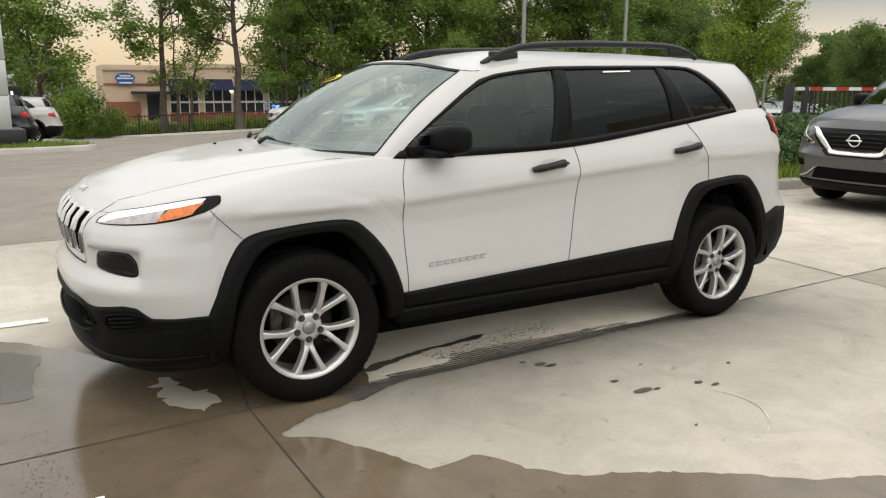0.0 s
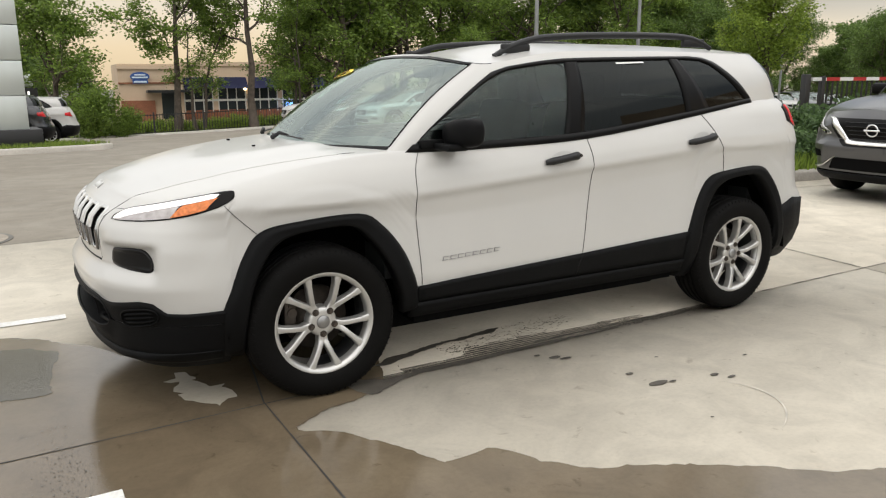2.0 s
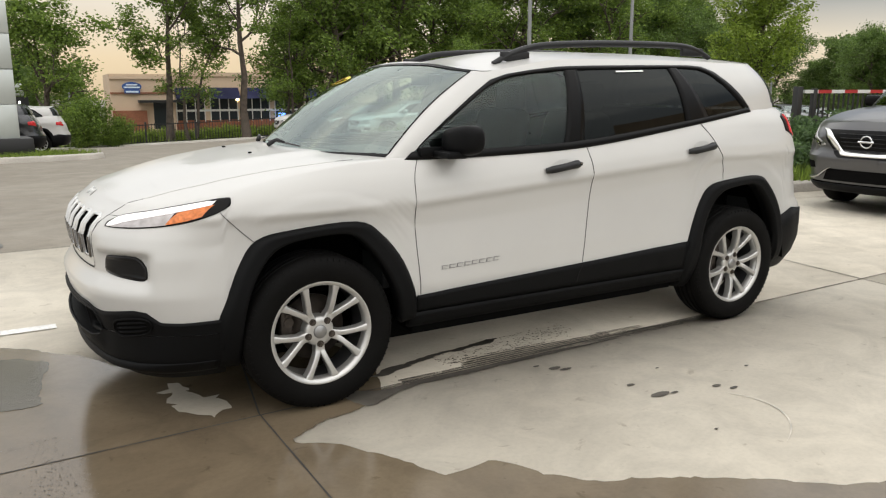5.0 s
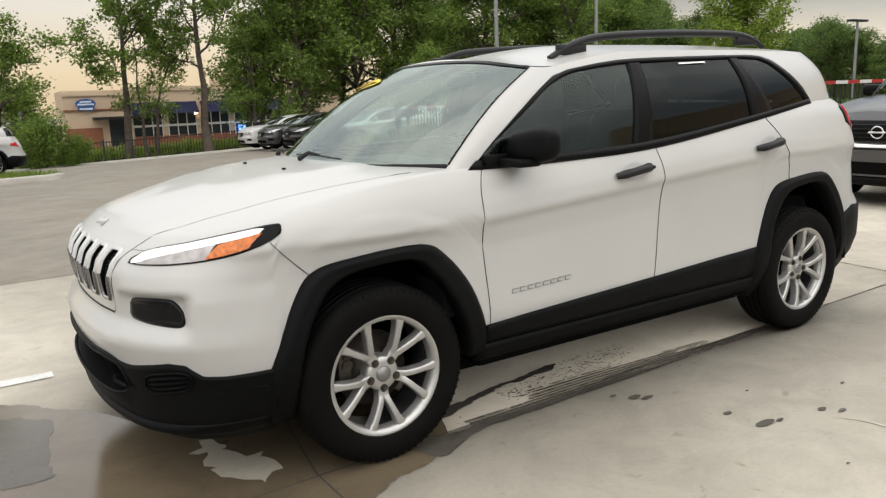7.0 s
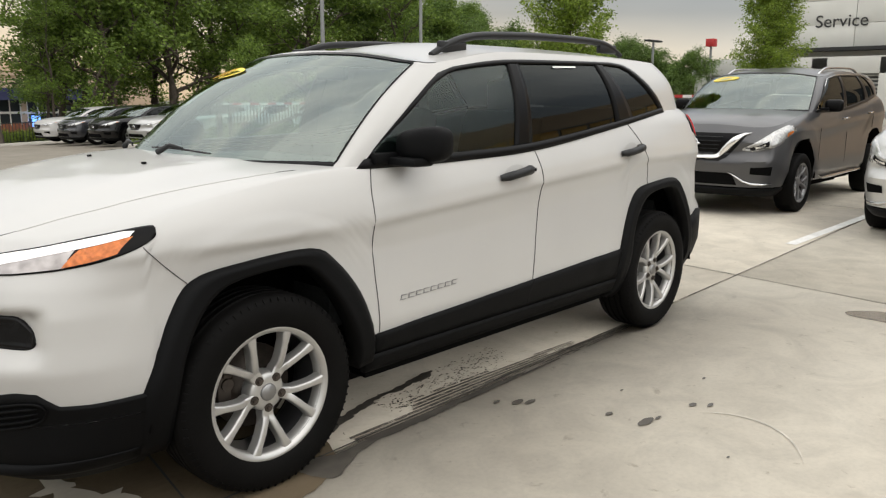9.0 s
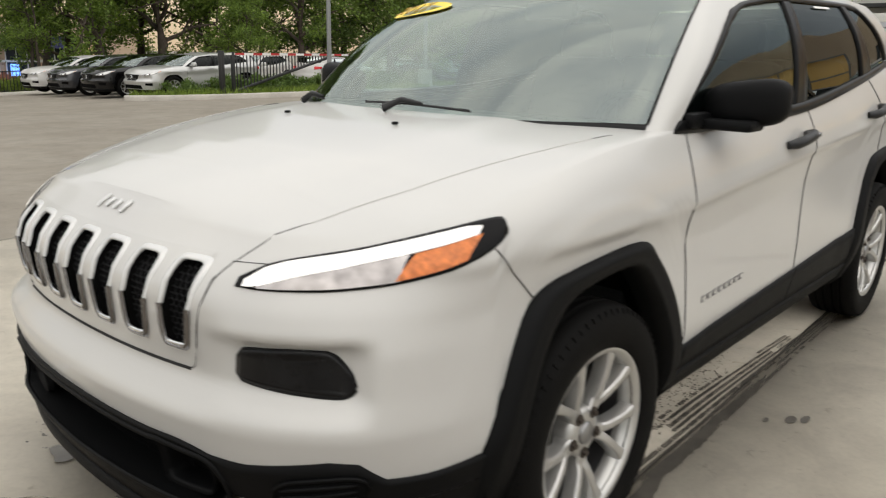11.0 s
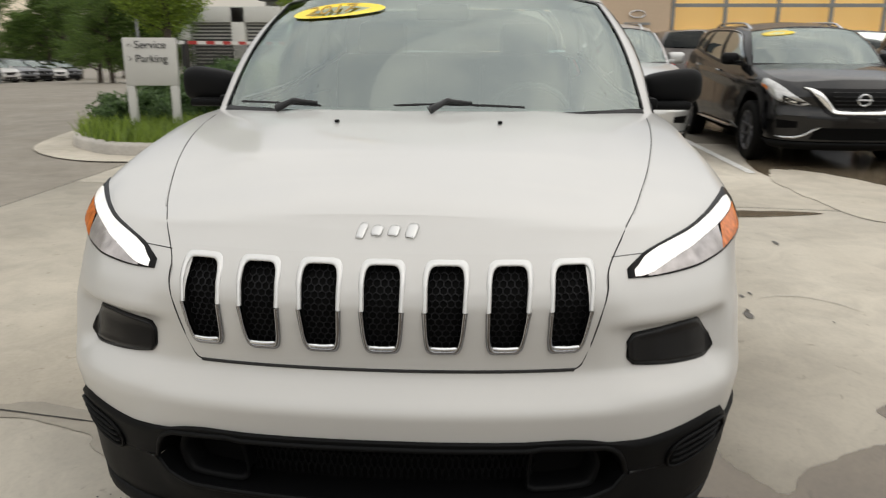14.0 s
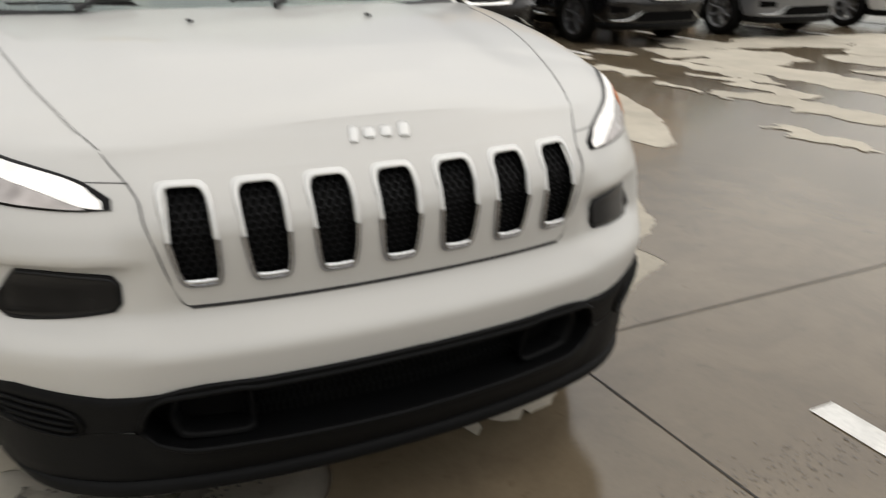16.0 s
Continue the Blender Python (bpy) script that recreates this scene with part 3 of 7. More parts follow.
def build_body(car, F, paint, fine, cladding=True, tint=True, label_paint="white"):
    """The sheet metal, glass, roof and arches that all the cars share."""
    nu, nz = (180, 70) if fine else (72, 16)
    bm = bmesh.new()
    low = 0.315
    for s in (1, -1):
        cols = []
        for i in range(nu + 1):
            u = 18 * i / nu
            base = arch_top(curve(F.out, u + 1)[0], low)
            top = F.crest(u)
            cols.append([bm.verts.new(F.skin(s * u, base + (top - base) * (j / nz), 0)) for j in range(nz + 1)])
        for a, b in zip(cols, cols[1:]):
            for j in range(nz):
                bm.faces.new((a[j], b[j], b[j + 1], a[j + 1]) if s > 0 else (a[j + 1], b[j + 1], b[j], a[j]))
    n = 48 if fine else 16
    if fine:
        for f in bm.faces:
            f.material_index = 0
        rows = [[bm.verts.new(F.hood(0.1 * i + (0.002 if i == 0 else 0), 2 * j / n - 1)) for j in range(n + 1)] for i in range(6, 90)]
        brow = [bm.verts.new(F.hood(0.1 * i + (0.002 if i == 0 else 0), q)) for i, q in [(i, -1) for i in range(5, -1, -1)] + [(i, 1) for i in range(1, 6)]]
        bm.faces.new(brow + rows[0][::-1]).material_index = 1
        for a, b in zip(rows, rows[1:]):
            for j in range(n):
                bm.faces.new((a[j], b[j], b[j + 1], a[j + 1])).material_index = 1
        round_seam(bm, F)
        split_shell(bm, paint, car)
    else:
        bmesh.ops.remove_doubles(bm, verts=bm.verts[:], dist=0.0005)
        part("body_shell", bm, paint, car)
        sheet_part("bonnet", lambda a, b, o: F.hood(0.02 + 8.88 * a, 2 * b - 1, o), n, n, paint, car)
    sheet_part("roof_panel", lambda a, b, o: F.roof_at(0.02 + 9.96 * a, 2 * b - 1, o), n, n // 2, paint, car)
    m = 24 if fine else 8
    for s in (1, -1):
        sheet_part("windscreen_pillar", lambda a, b, o: F.glazing(s * (2.20 + 0.775 * a), b * 1.0 - 0.01, o), 10, m, paint, car)
        sheet_part("windscreen_edge", lambda a, b, o: F.glazing(s * (2.165 + 0.065 * a), 0.02 + 0.95 * b, 0.0015 + o), 3, m, M_GLOSSBLACK, car)
        trim_top = lambda k: lerp(k + 0.06 * ease(3.6, 3.1, k), 3.0, 0.0, 3.05, 0.35, 3.12, 0.70, 3.2, 0.86, 3.4, 0.91, 6.2, 0.91, 6.42, 0.885, 6.58, 0.79, 6.74, 0.55, 6.90, 0.27, 7.02, 0.02, 7.04, -0.02)  # noqa: E731
        sheet_part("roof_side", lambda a, b, o: F.glazing(s * (2.96 + 5.26 * a), trim_top(2.96 + 5.26 * a) * (1 - b) + b, o), 5 * m, 8, paint, car)
        inner = lambda k: lerp(k + 0.06 * ease(3.6, 3.1, k), 3.0, 0.03, 3.14, 0.40, 3.24, 0.72, 3.36, 0.83, 3.5, 0.865, 6.1, 0.865, 6.36, 0.84, 6.50, 0.75, 6.64, 0.53, 6.78, 0.28, 6.90, 0.07)  # noqa: E731
        # black surround: a strip above and a strip below the panes
        sheet_part("window_trim", lambda a, b, o: F.glazing(s * (2.97 + 4.03 * a), trim_top(2.97 + 4.03 * a) * (1 - b) + b * inner(2.97 + 4.03 * a), 0.004 + o), 5 * m, 2, M_GLOSSBLACK, car, skirt=0.02)
        sheet_part("belt_trim", lambda a, b, o: F.glazing(s * (2.94 + 4.06 * a), -0.03 + 0.082 * b, 0.006 + o), 5 * m, 2, M_GLOSSBLACK, car, skirt=0.02)
        for ka, kb, la, lb in ((4.70, 4.93, -0.05, -0.04), (5.90, 6.00, 0.06, 0.26)):
            sheet_part("door_pillar", lambda a, b, o: F.glazing(s * (ka + la * (1 - b) + (kb + lb * (1 - b) - ka - la * (1 - b)) * a), 0.03 + 0.85 * b, 0.003 + o), 4, m, M_GLOSSBLACK, car, skirt=0.02)
        for nm, ka, kb, gm in (("front_side_window", 3.0, 4.80, M_GLASS), ("rear_side_window", 4.80, 5.99, M_TINT), ("quarter_window", 5.99, 6.93, M_TINT)):
            sheet_part(nm, lambda a, b, o: F.glazing(s * (ka + (kb - ka) * a), 0.02 + (max(inner(ka + (kb - ka) * a), 0.03) - 0.0) * b, -0.004 + o), m, 8, gm if tint else M_TINT, car)
    sheet_part("windscreen", lambda a, b, o: F.glazing(-2.22 + 4.44 * a, -0.01 + 0.985 * b, -0.003 + o), 2 * m, m, M_SCREEN, car)
    sheet_part("windscreen_border", lambda a, b, o: F.glazing(-2.20 + 4.40 * a, -0.05 + 0.075 * b, 0.001 + o), 2 * m, 3, M_GLOSSBLACK, car, skirt=0.01)
    sheet_part("windscreen_header", lambda a, b, o: F.glazing(-2.20 + 4.40 * a, 0.970 + 0.020 * b, 0.001 + o), 2 * m, 2, M_GLOSSBLACK, car)
    sheet_part("rear_window", lambda a, b, o: F.glazing(8.15 + 1.85 * a if a < 1 else 10, 0.05 + 0.9 * b, o), m, m, M_TINT, car)
    sheet_part("rear_window", lambda a, b, o: F.glazing(-(8.15 + 1.85 * a), 0.05 + 0.9 * b, o), m, m, M_TINT, car)
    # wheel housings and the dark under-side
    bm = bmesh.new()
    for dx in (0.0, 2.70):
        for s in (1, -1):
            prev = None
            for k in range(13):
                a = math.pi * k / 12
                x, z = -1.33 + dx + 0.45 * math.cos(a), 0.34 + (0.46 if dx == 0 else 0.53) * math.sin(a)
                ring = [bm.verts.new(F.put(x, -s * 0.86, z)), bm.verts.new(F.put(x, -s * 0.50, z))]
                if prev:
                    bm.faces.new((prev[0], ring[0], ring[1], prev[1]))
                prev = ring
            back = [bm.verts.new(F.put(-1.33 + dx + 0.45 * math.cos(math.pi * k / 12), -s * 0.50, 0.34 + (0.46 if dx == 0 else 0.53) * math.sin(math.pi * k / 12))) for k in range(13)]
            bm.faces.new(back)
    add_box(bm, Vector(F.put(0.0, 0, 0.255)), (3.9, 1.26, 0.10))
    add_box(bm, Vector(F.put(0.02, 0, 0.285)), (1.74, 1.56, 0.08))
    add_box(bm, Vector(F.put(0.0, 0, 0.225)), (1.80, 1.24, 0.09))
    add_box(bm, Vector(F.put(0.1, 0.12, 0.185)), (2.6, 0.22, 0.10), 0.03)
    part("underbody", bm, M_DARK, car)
    if cladding:
        for keys, inn in ((FLARE_F, FLARE_F_IN), (flare_rear(FLARE_F), flare_rear(FLARE_F_IN))):
            for s in (1, -1):
                def lip(a, b, o):
                    p, q = curve(keys, a * (len(keys) - 1)), curve(inn, a * (len(keys) - 1))
                    x, z = p + (q - p) * min(b / 0.75, 1.0)
                    v = F.skin(s * F.u_x(x), z, 0.0)
                    proud = 0.026 * min(b / 0.2, 1.0) + 0.002 - (0.07 if b > 0.76 else 0.0)
                    w = F.put(0, 1, 0)[1]
                    return Vector((v.x, v.y - s * w * (proud + o), v.z))
                sheet_part("wheel_arch_flare", lip, 40 if fine else 14, 8, M_TRIM, car, skirt=0.02, angle=1.0)
        sill_top = lambda x: lerp(x, -0.87, 0.452, 0.14, 0.497, 0.90, 0.535)  # noqa: E731
        for s in (1, -1):
            sheet_part("sill_cladding", lambda a, b, o: F.skin(s * F.u_x(-0.87 + 1.80 * a), 0.37 + (sill_top(-0.87 + 1.80 * a) - 0.37) * b, 0.012 + o), 40 if fine else 10, 4, M_TRIM, car, skirt=0.015)
            sheet_part("sill", lambda a, b, o: F.skin(s * F.u_x(-0.90 + 1.86 * a), 0.292 + 0.075 * b, 0.018 + o), 30 if fine else 8, 3, M_TRIM, car, skirt=0.03)
            sheet_part("rear_bumper_cladding", lambda a, b, o: F.skin(s * (F.u_x(1.70) + (18 - F.u_x(1.70)) * a), 0.26 + (lerp(a, 0, 0.60, 0.2, 0.66, 1, 0.60) - 0.26) * b, 0.012 + o), 24, 4, M_TRIM, car, skirt=0.015)


def lamp_form(F, s, keys_lo, keys_hi, u0, u1):
    """A sheet function for a lamp that lies on the skin between two height lines."""
    def dense(keys):
        pts = np.array([curve(list(zip(keys[0::2], keys[1::2])), t) for t in np.linspace(0, len(keys) / 2 - 1, 160)])
        return np.maximum.accumulate(pts[:, 0]), pts[:, 1]
    low_line, high_line = dense(keys_lo), dense(keys_hi)

    def fn(a, b, o):
        lo, hi = float(np.interp(a, *low_line)), float(np.interp(a, *high_line))
        return F.skin(s * (u0 + (u1 - u0) * a), lo + (hi - lo) * b, o)
    return fn


def window_of(fn, a0, a1, b0, b1, off):
    """A smaller field of a sheet function, off metres proud."""
    return lambda a, b, o: fn(a0 + (a1 - a0) * a, b0 + (b1 - b0) * b, off + o)


def build_cabin(car, F, dash=M_DASH):
    bm = bmesh.new()
    add_box(bm, Vector(F.put(-0.62, 0, 0.96)), (0.55, 1.40, 0.20), 0.06)
    part("dashboard", bm, dash, car)
    for y in (-0.38, 0.38):
        bm = bmesh.new()
        add_box(bm, Vector(F.put(0.12, y, 0.62)), (0.52, 0.50, 0.18), 0.06)
        add_box(bm, Vector(F.put(0.42, y, 0.98)), (0.16, 0.48, 0.62), 0.06, Matrix.Rotation(0.22, 4, "Y"))
        add_box(bm, Vector(F.put(0.53, y, 1.36)), (0.10, 0.26, 0.18), 0.04)
        part("front_seat", bm, M_SEAT, car)
    bm = bmesh.new()
    add_box(bm, Vector(F.put(1.30, 0, 0.98)), (0.16, 1.24, 0.62), 0.05, Matrix.Rotation(0.25, 4, "Y"))
    add_box(bm, Vector(F.put(1.05, 0, 0.62)), (0.5, 1.24, 0.16), 0.05)
    part("rear_seat", bm, M_SEAT, car)
    bm = bmesh.new()
    add_box(bm, Vector(F.put(0.0, 0, 0.45)), (1.7, 1.40, 0.06))
    for s in (-1, 1):
        add_box(bm, Vector(F.put(0.02, s * 0.77, 0.74)), (1.66, 0.05, 0.66))
    add_box(bm, Vector(F.put(-0.95, 0, 0.78)), (0.06, 1.45, 0.62))
    add_box(bm, Vector(F.put(1.72, 0, 0.75)), (0.06, 1.3, 0.7))
    part("cabin_lining", bm, M_SEAT, car)
    bm = bmesh.new()
    pts = []
    c, turn = Vector(F.put(-0.28, -0.38, 1.0)), Matrix.Rotation(radians(-25), 3, "Y")
    pts = [c + turn @ Vector((0, 0.18 * math.cos(2 * math.pi * k / 24), 0.18 * math.sin(2 * math.pi * k / 24))) for k in range(25)]
    add_tube(bm, pts, 0.014, 8)
    add_box(bm, c, (0.03, 0.34, 0.05), 0.01)
    part("steering_wheel", bm, M_DASH, car)
    bm = bmesh.new()
    add_box(bm, Vector(F.put(-0.36, 0, 1.46)), (0.03, 0.22, 0.065), 0.012)
    part("rear_view_mirror", bm, M_DASH, car)


# ---- the white car in the middle ----
def build_main_car():
    car = thing("suv", "white compact sport utility car with black lower cladding and lit headlights", "car")
    F = Form()
    build_body(car, F, M_WHITE, True)
    build_cabin(car, F)
    ring = build_wheel("wheel", True)
    ring.parent = car
    ring.matrix_basis = pose(-1.35, -0.775, 0.349, 0, 1, 0)
    for i, (x, y) in enumerate(((1.35, -0.775), (-1.35, 0.775), (1.35, 0.775))):
        c = copy_thing(ring, pose(x, y, 0.349, 0, 20 * i - 12, 180 if y > 0 else 0))
    # lower front bumper
    top = lambda y: lerp(y, 0, 0.514, 0.30, 0.512, 0.40, 0.514, 0.455, 0.508, 0.49, 0.499, 0.58, 0.502, 0.66, 0.515, 0.73, 0.528, 0.77, 0.521, 0.788, 0.496, 0.803, 0.476, 0.86, 0.468)  # noqa: E731
    u_end = F.u_x(-1.76)

    half = F.u_y(0.535)

    def mouth_line(u):
        """Lower and upper edge of the intake at u round the nose; outside it the two meet."""
        e = abs(u) / half
        return lerp(e, 0, 0.362, 0.8, 0.370, 0.93, 0.382, 1, 0.415), lerp(e, 0, 0.497, 0.55, 0.494, 0.60, 0.499, 0.88, 0.492, 0.95, 0.472, 1, 0.416)

    def fascia_top(u):
        y = abs(curve(F.out, abs(u) + 1)[1])
        return top(y) if abs(u) < 5 else lerp(abs(u), 5, top(0.838), u_end, 0.475)
    bm = bmesh.new()
    sheet(bm, lambda a, b, o: F.skin(u_end * (2 * a - 1), 0.20 + (mouth_line(u_end * (2 * a - 1))[0] - 0.20) * b, 0.010 + 0.020 * ease(0.55, 0.95, b) * (1 - ease(0.75, 1.15, abs(u_end * (2 * a - 1)) / half)) + o), 160, 10)
    sheet(bm, lambda a, b, o: F.skin(u_end * (2 * a - 1), mouth_line(u_end * (2 * a - 1))[1] + (fascia_top(u_end * (2 * a - 1)) - mouth_line(u_end * (2 * a - 1))[1]) * b, 0.010 - 0.012 * (b > 0.999) + o), 160, 8)
    part("lower_bumper", bm, M_TRIM, car, "black textured plastic lower bumper")

    def mouth(a, b, o):
        u = half * (2 * a - 1)
        lo, hi = mouth_line(u)
        return F.skin(u, lo + (hi - lo) * b, 0.010 + o)
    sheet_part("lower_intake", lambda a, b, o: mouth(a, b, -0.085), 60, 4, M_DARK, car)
    bm = bmesh.new()
    for b0 in (0, 1):
        sheet(bm, lambda a, b, o: mouth(a, b0, (0.020 * (1 - ease(0.75, 1.0, abs(2 * a - 1))) if b0 == 0 else 0.0) * (1 - b) - 0.085 * b), 60, 4)
    part("intake_wall", bm, M_TRIM, car)
    bm = bmesh.new()
    loop = [mouth(i / 60, 0, 0.002 + 0.018 * (1 - ease(0.75, 1.0, abs(i / 30 - 1)))) for i in range(61)] + [mouth(i / 60, 1, 0.0) for i in range(60, -1, -1)]
    add_tube(bm, loop + loop[:1], 0.0065, 6)
    part("intake_rim", bm, M_TRIM, car)
    bm = bmesh.new()
    for r in range(4):
        for c_ in range(44):
            a, b = 0.5 + (c_ - 21.5 + 0.5 * (r % 2)) * 0.0135, 0.16 + 0.22 * r
            pts = [mouth(a + 0.0072 * math.cos(math.pi * h / 3), b + 0.135 * math.sin(math.pi * h / 3), -0.074) for h in range(7)]
            add_tube(bm, pts, 0.0018, 4)
    tagged(part("intake_mesh", bm, M_TRIM, car), kind="stuff")
    for s in (1, -1):  # boxed pockets at the ends of the intake
        ring = ((0.275, 0.12), (0.30, 0.05), (0.40, 0.07), (0.425, 0.14), (0.435, 0.50), (0.42, 0.84), (0.40, 0.90), (0.30, 0.93), (0.28, 0.86), (0.275, 0.12))
        bm = bmesh.new()
        rim = [curve(ring, 9 * i / 60) for i in range(61)]
        rows = [[bm.verts.new(mouth(0.5 + s * f, g, d)) for f, g in rim[:-1]] for d in (-0.030, -0.012, -0.030, -0.080)]
        for k, row_ in enumerate(rows):
            for v, (f, g) in zip(row_, rim):
                if k >= 2:
                    v.co = v.co.lerp(mouth(0.5 + s * 0.352, 0.48, -0.030 if k == 2 else -0.080), 0.12)
        for r0, r1 in zip(rows, rows[1:]):
            for k in range(60):
                bm.faces.new((r0[k], r0[(k + 1) % 60], r1[(k + 1) % 60], r1[k]))
        part("fog_pocket", bm, M_TRIM, car, "boxed pocket in the lower intake")
    sheet_part("chin_lip", lambda a, b, o: F.skin(F.u_x(-1.80) * (2 * a - 1), 0.235 + 0.055 * b, 0.012 + 0.020 * math.sin(math.pi * b) * (1 - ease(0.45, 0.85, abs(2 * a - 1))) + o), 90, 6, M_TRIM, car, skirt=0.02)
    for s in (1, -1):  # ribbed false vents beside the intake
        oval = lambda a, b, o: F.skin(s * F.u_y(0.708 + 0.076 * (2 * a - 1)), 0.450 + (2 * b - 1) * 0.038 * math.sqrt(max(0.0, 1 - (2 * a - 1) ** 4)) + 0.014 * (2 * a - 1), 0.0115 + o)  # noqa: E731
        vent = sheet_part("false_vent", oval, 24, 4, M_DARK, car, "ribbed oval false vent")
        bm = bmesh.new()
        rim = [oval(i / 24, 0, 0.002) for i in range(25)] + [oval(i / 24, 1, 0.002) for i in range(23, 0, -1)]
        add_tube(bm, rim + rim[:1], 0.004, 6)
        part("vent_rim", bm, M_TRIM, vent)
        for k in range(3):
            bm = bmesh.new()
            add_tube(bm, [oval(0.10 + 0.80 * i / 8, 0.24 + 0.26 * k, 0.001) for i in range(9)], [0.003] + [0.0075] * 7 + [0.003], 8, 0.6)
            part("vent_rib", bm, M_TRIM, vent)
    # seven upright grille slots
    for k in range(7):
        y0 = -0.399 + 0.133 * k
        lean = 0.010 * (k - 3) / 3
        u_of = lambda y: F.u_y(-y)  # noqa: E731

        def slot(grow, inset):
            def fn(a, o):
                ang = 2 * math.pi * a
                c, s_ = math.cos(ang), math.sin(ang)
                yy, zz = math.copysign(abs(c) ** 0.34, c), math.copysign(abs(s_) ** 0.30, s_)
                z = 0.795 + (0.086 + grow) * zz
                wide = (0.0375 + grow) * (1.0 + 0.08 * (z - 0.80) / 0.1) * (1 - 0.10 * ease(0.0, 0.11, 0.80 - z))
                return F.skin(u_of(y0 + wide * yy + lean * (z - 0.80) / 0.1), z, inset + o)
            return fn
        fi, fo = slot(-0.001, 0), slot(0.0112, 0)

        def fn(a, b, o, fi=fi, fo=fo):
            h = lerp(b, 0, -0.022, 0.35, 0.003, 0.5, 0.0070, 0.65, 0.0080, 0.85, 0.006, 1, 0.0005)
            return fi(a, 0.0).lerp(fo(a, 0.0), max(0.0, (b - 0.35) / 0.65)) + Vector((-1, 0, 0.12)) * h
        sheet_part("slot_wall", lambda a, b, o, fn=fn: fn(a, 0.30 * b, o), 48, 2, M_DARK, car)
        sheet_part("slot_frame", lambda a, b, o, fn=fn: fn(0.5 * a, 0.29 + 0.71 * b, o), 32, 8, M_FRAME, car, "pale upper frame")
        # the lower half's darker chrome paints in reflections of dark surroundings
        sheet_part("slot_frame", lambda a, b, o, fn=fn: fn(0.5 + 0.5 * a, 0.27 + 0.73 * b, o) + Vector((-0.003, 0, 0)), 32, 8, M_SLOT, car, "chrome lower frame, dark reflections put into its colour")
        # added tube of brighter chrome for the bright line along the bottom
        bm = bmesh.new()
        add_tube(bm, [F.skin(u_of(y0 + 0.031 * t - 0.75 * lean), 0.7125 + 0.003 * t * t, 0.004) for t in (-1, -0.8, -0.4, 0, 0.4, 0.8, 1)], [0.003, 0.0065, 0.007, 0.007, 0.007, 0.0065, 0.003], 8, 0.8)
        part("slot_foot", bm, M_CHROME, car, "brighter chrome foot of a slot, for the glint along it")
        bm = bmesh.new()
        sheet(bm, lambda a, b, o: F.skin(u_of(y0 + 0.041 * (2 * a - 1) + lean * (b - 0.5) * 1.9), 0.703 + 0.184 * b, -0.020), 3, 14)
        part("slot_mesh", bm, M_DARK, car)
        bm = bmesh.new()
        for r in range(13):
            for c_ in range(5):
                y, z = y0 + (c_ - 2 + 0.5 * (r % 2) - 0.25) * 0.0165, 0.715 + r * 0.0132
                if abs(y - y0) < 0.033:
                    pts = [F.skin(u_of(y + lean * (z - 0.8) / 0.1 + 0.0085 * math.cos(math.pi * h / 3 + math.pi / 6)), z + 0.0085 * math.sin(math.pi * h / 3 + math.pi / 6), -0.016) for h in range(7)]
                    add_tube(bm, pts, 0.0011, 4)
        tagged(part("slot_honeycomb", bm, M_HONEY, car), kind="stuff")
    # the panel round the slots, open where they are
    bm = bmesh.new()
    ny, nzp = 190, 50

    def in_slot(y, z):
        k = round((y + 0.399) / 0.133)
        if not 0 <= k <= 6:
            return False
        w = 0.041 * (1.0 + 0.08 * (z - 0.80) / 0.1) * (1 - 0.10 * ease(0.0, 0.11, 0.80 - z))
        yy = (y - (-0.399 + 0.133 * k) - 0.010 * (k - 3) / 3 * (z - 0.80) / 0.1) / w
        return abs(yy) ** 5 + abs((z - 0.795) / 0.091) ** 6 < 1
    spots = [[(-0.445 + 0.890 * i / ny, 0.672 + 0.228 * j / nzp) for j in range(nzp + 1)] for i in range(ny + 1)]
    grid = [[bm.verts.new(F.skin(F.u_y(-y), z, 0.0012)) for y, z in col] for col in spots]
    for i in range(ny):
        for j in range(nzp):
            y, z = spots[i][j]
            if not in_slot(y + 0.0024, z + 0.0023):
                bm.faces.new((grid[i][j], grid[i + 1][j], grid[i + 1][j + 1], grid[i][j + 1]))
    bmesh.ops.delete(bm, geom=[v for v in bm.verts if not v.link_faces], context="VERTS")
    part("grille_panel", bm, M_WHITE, car, "white panel round the slots")
    # hood badge and door badge, as plain raised shapes
    for y, w, tall in ((0.055, 0.010, 0.017), (0.022, 0.013, 0.011), (-0.015, 0.013, 0.011), (-0.054, 0.013, 0.015)):
        c0 = F.skin(F.u_y(-y), 0.940, 0.0)
        bm = bmesh.new()
        add_tube(bm, [F.snap(c0 + Vector((0.9 * t * tall, -0.25 * t * tall, 0.9 * t * tall)), 0.002) for t in (-1, -0.6, 0, 0.6, 1)], [0.75 * w, w, w, w, 0.75 * w], 12, 0.35)
        part("bonnet_badge", bm, M_DAMPCHROME, car)
    for k in range(8):
        bm = bmesh.new()
        x = -0.718 + 0.0425 * k
        p = F.skin(F.u_x(x), 0.572 + 0.0015 * k, 0.002)
        for dz in (-0.0085, 0.0085):
            add_box(bm, p + Vector((0.35 * dz, 0, dz)), (0.032, 0.004, 0.0032), 0.001)
        add_box(bm, p + Vector((-0.013, 0, 0)), (0.0032, 0.004, 0.017), 0.001)
        part("door_badge", bm, M_BADGE, car)
    # lamps
    u0, u1 = F.u_y(0.532), F.u_x(-1.735)
    lo = (0, 0.849, 0.10, 0.848, 0.35, 0.853, 0.60, 0.863, 0.80, 0.880, 0.92, 0.902, 0.975, 0.922, 1.0, 0.940)
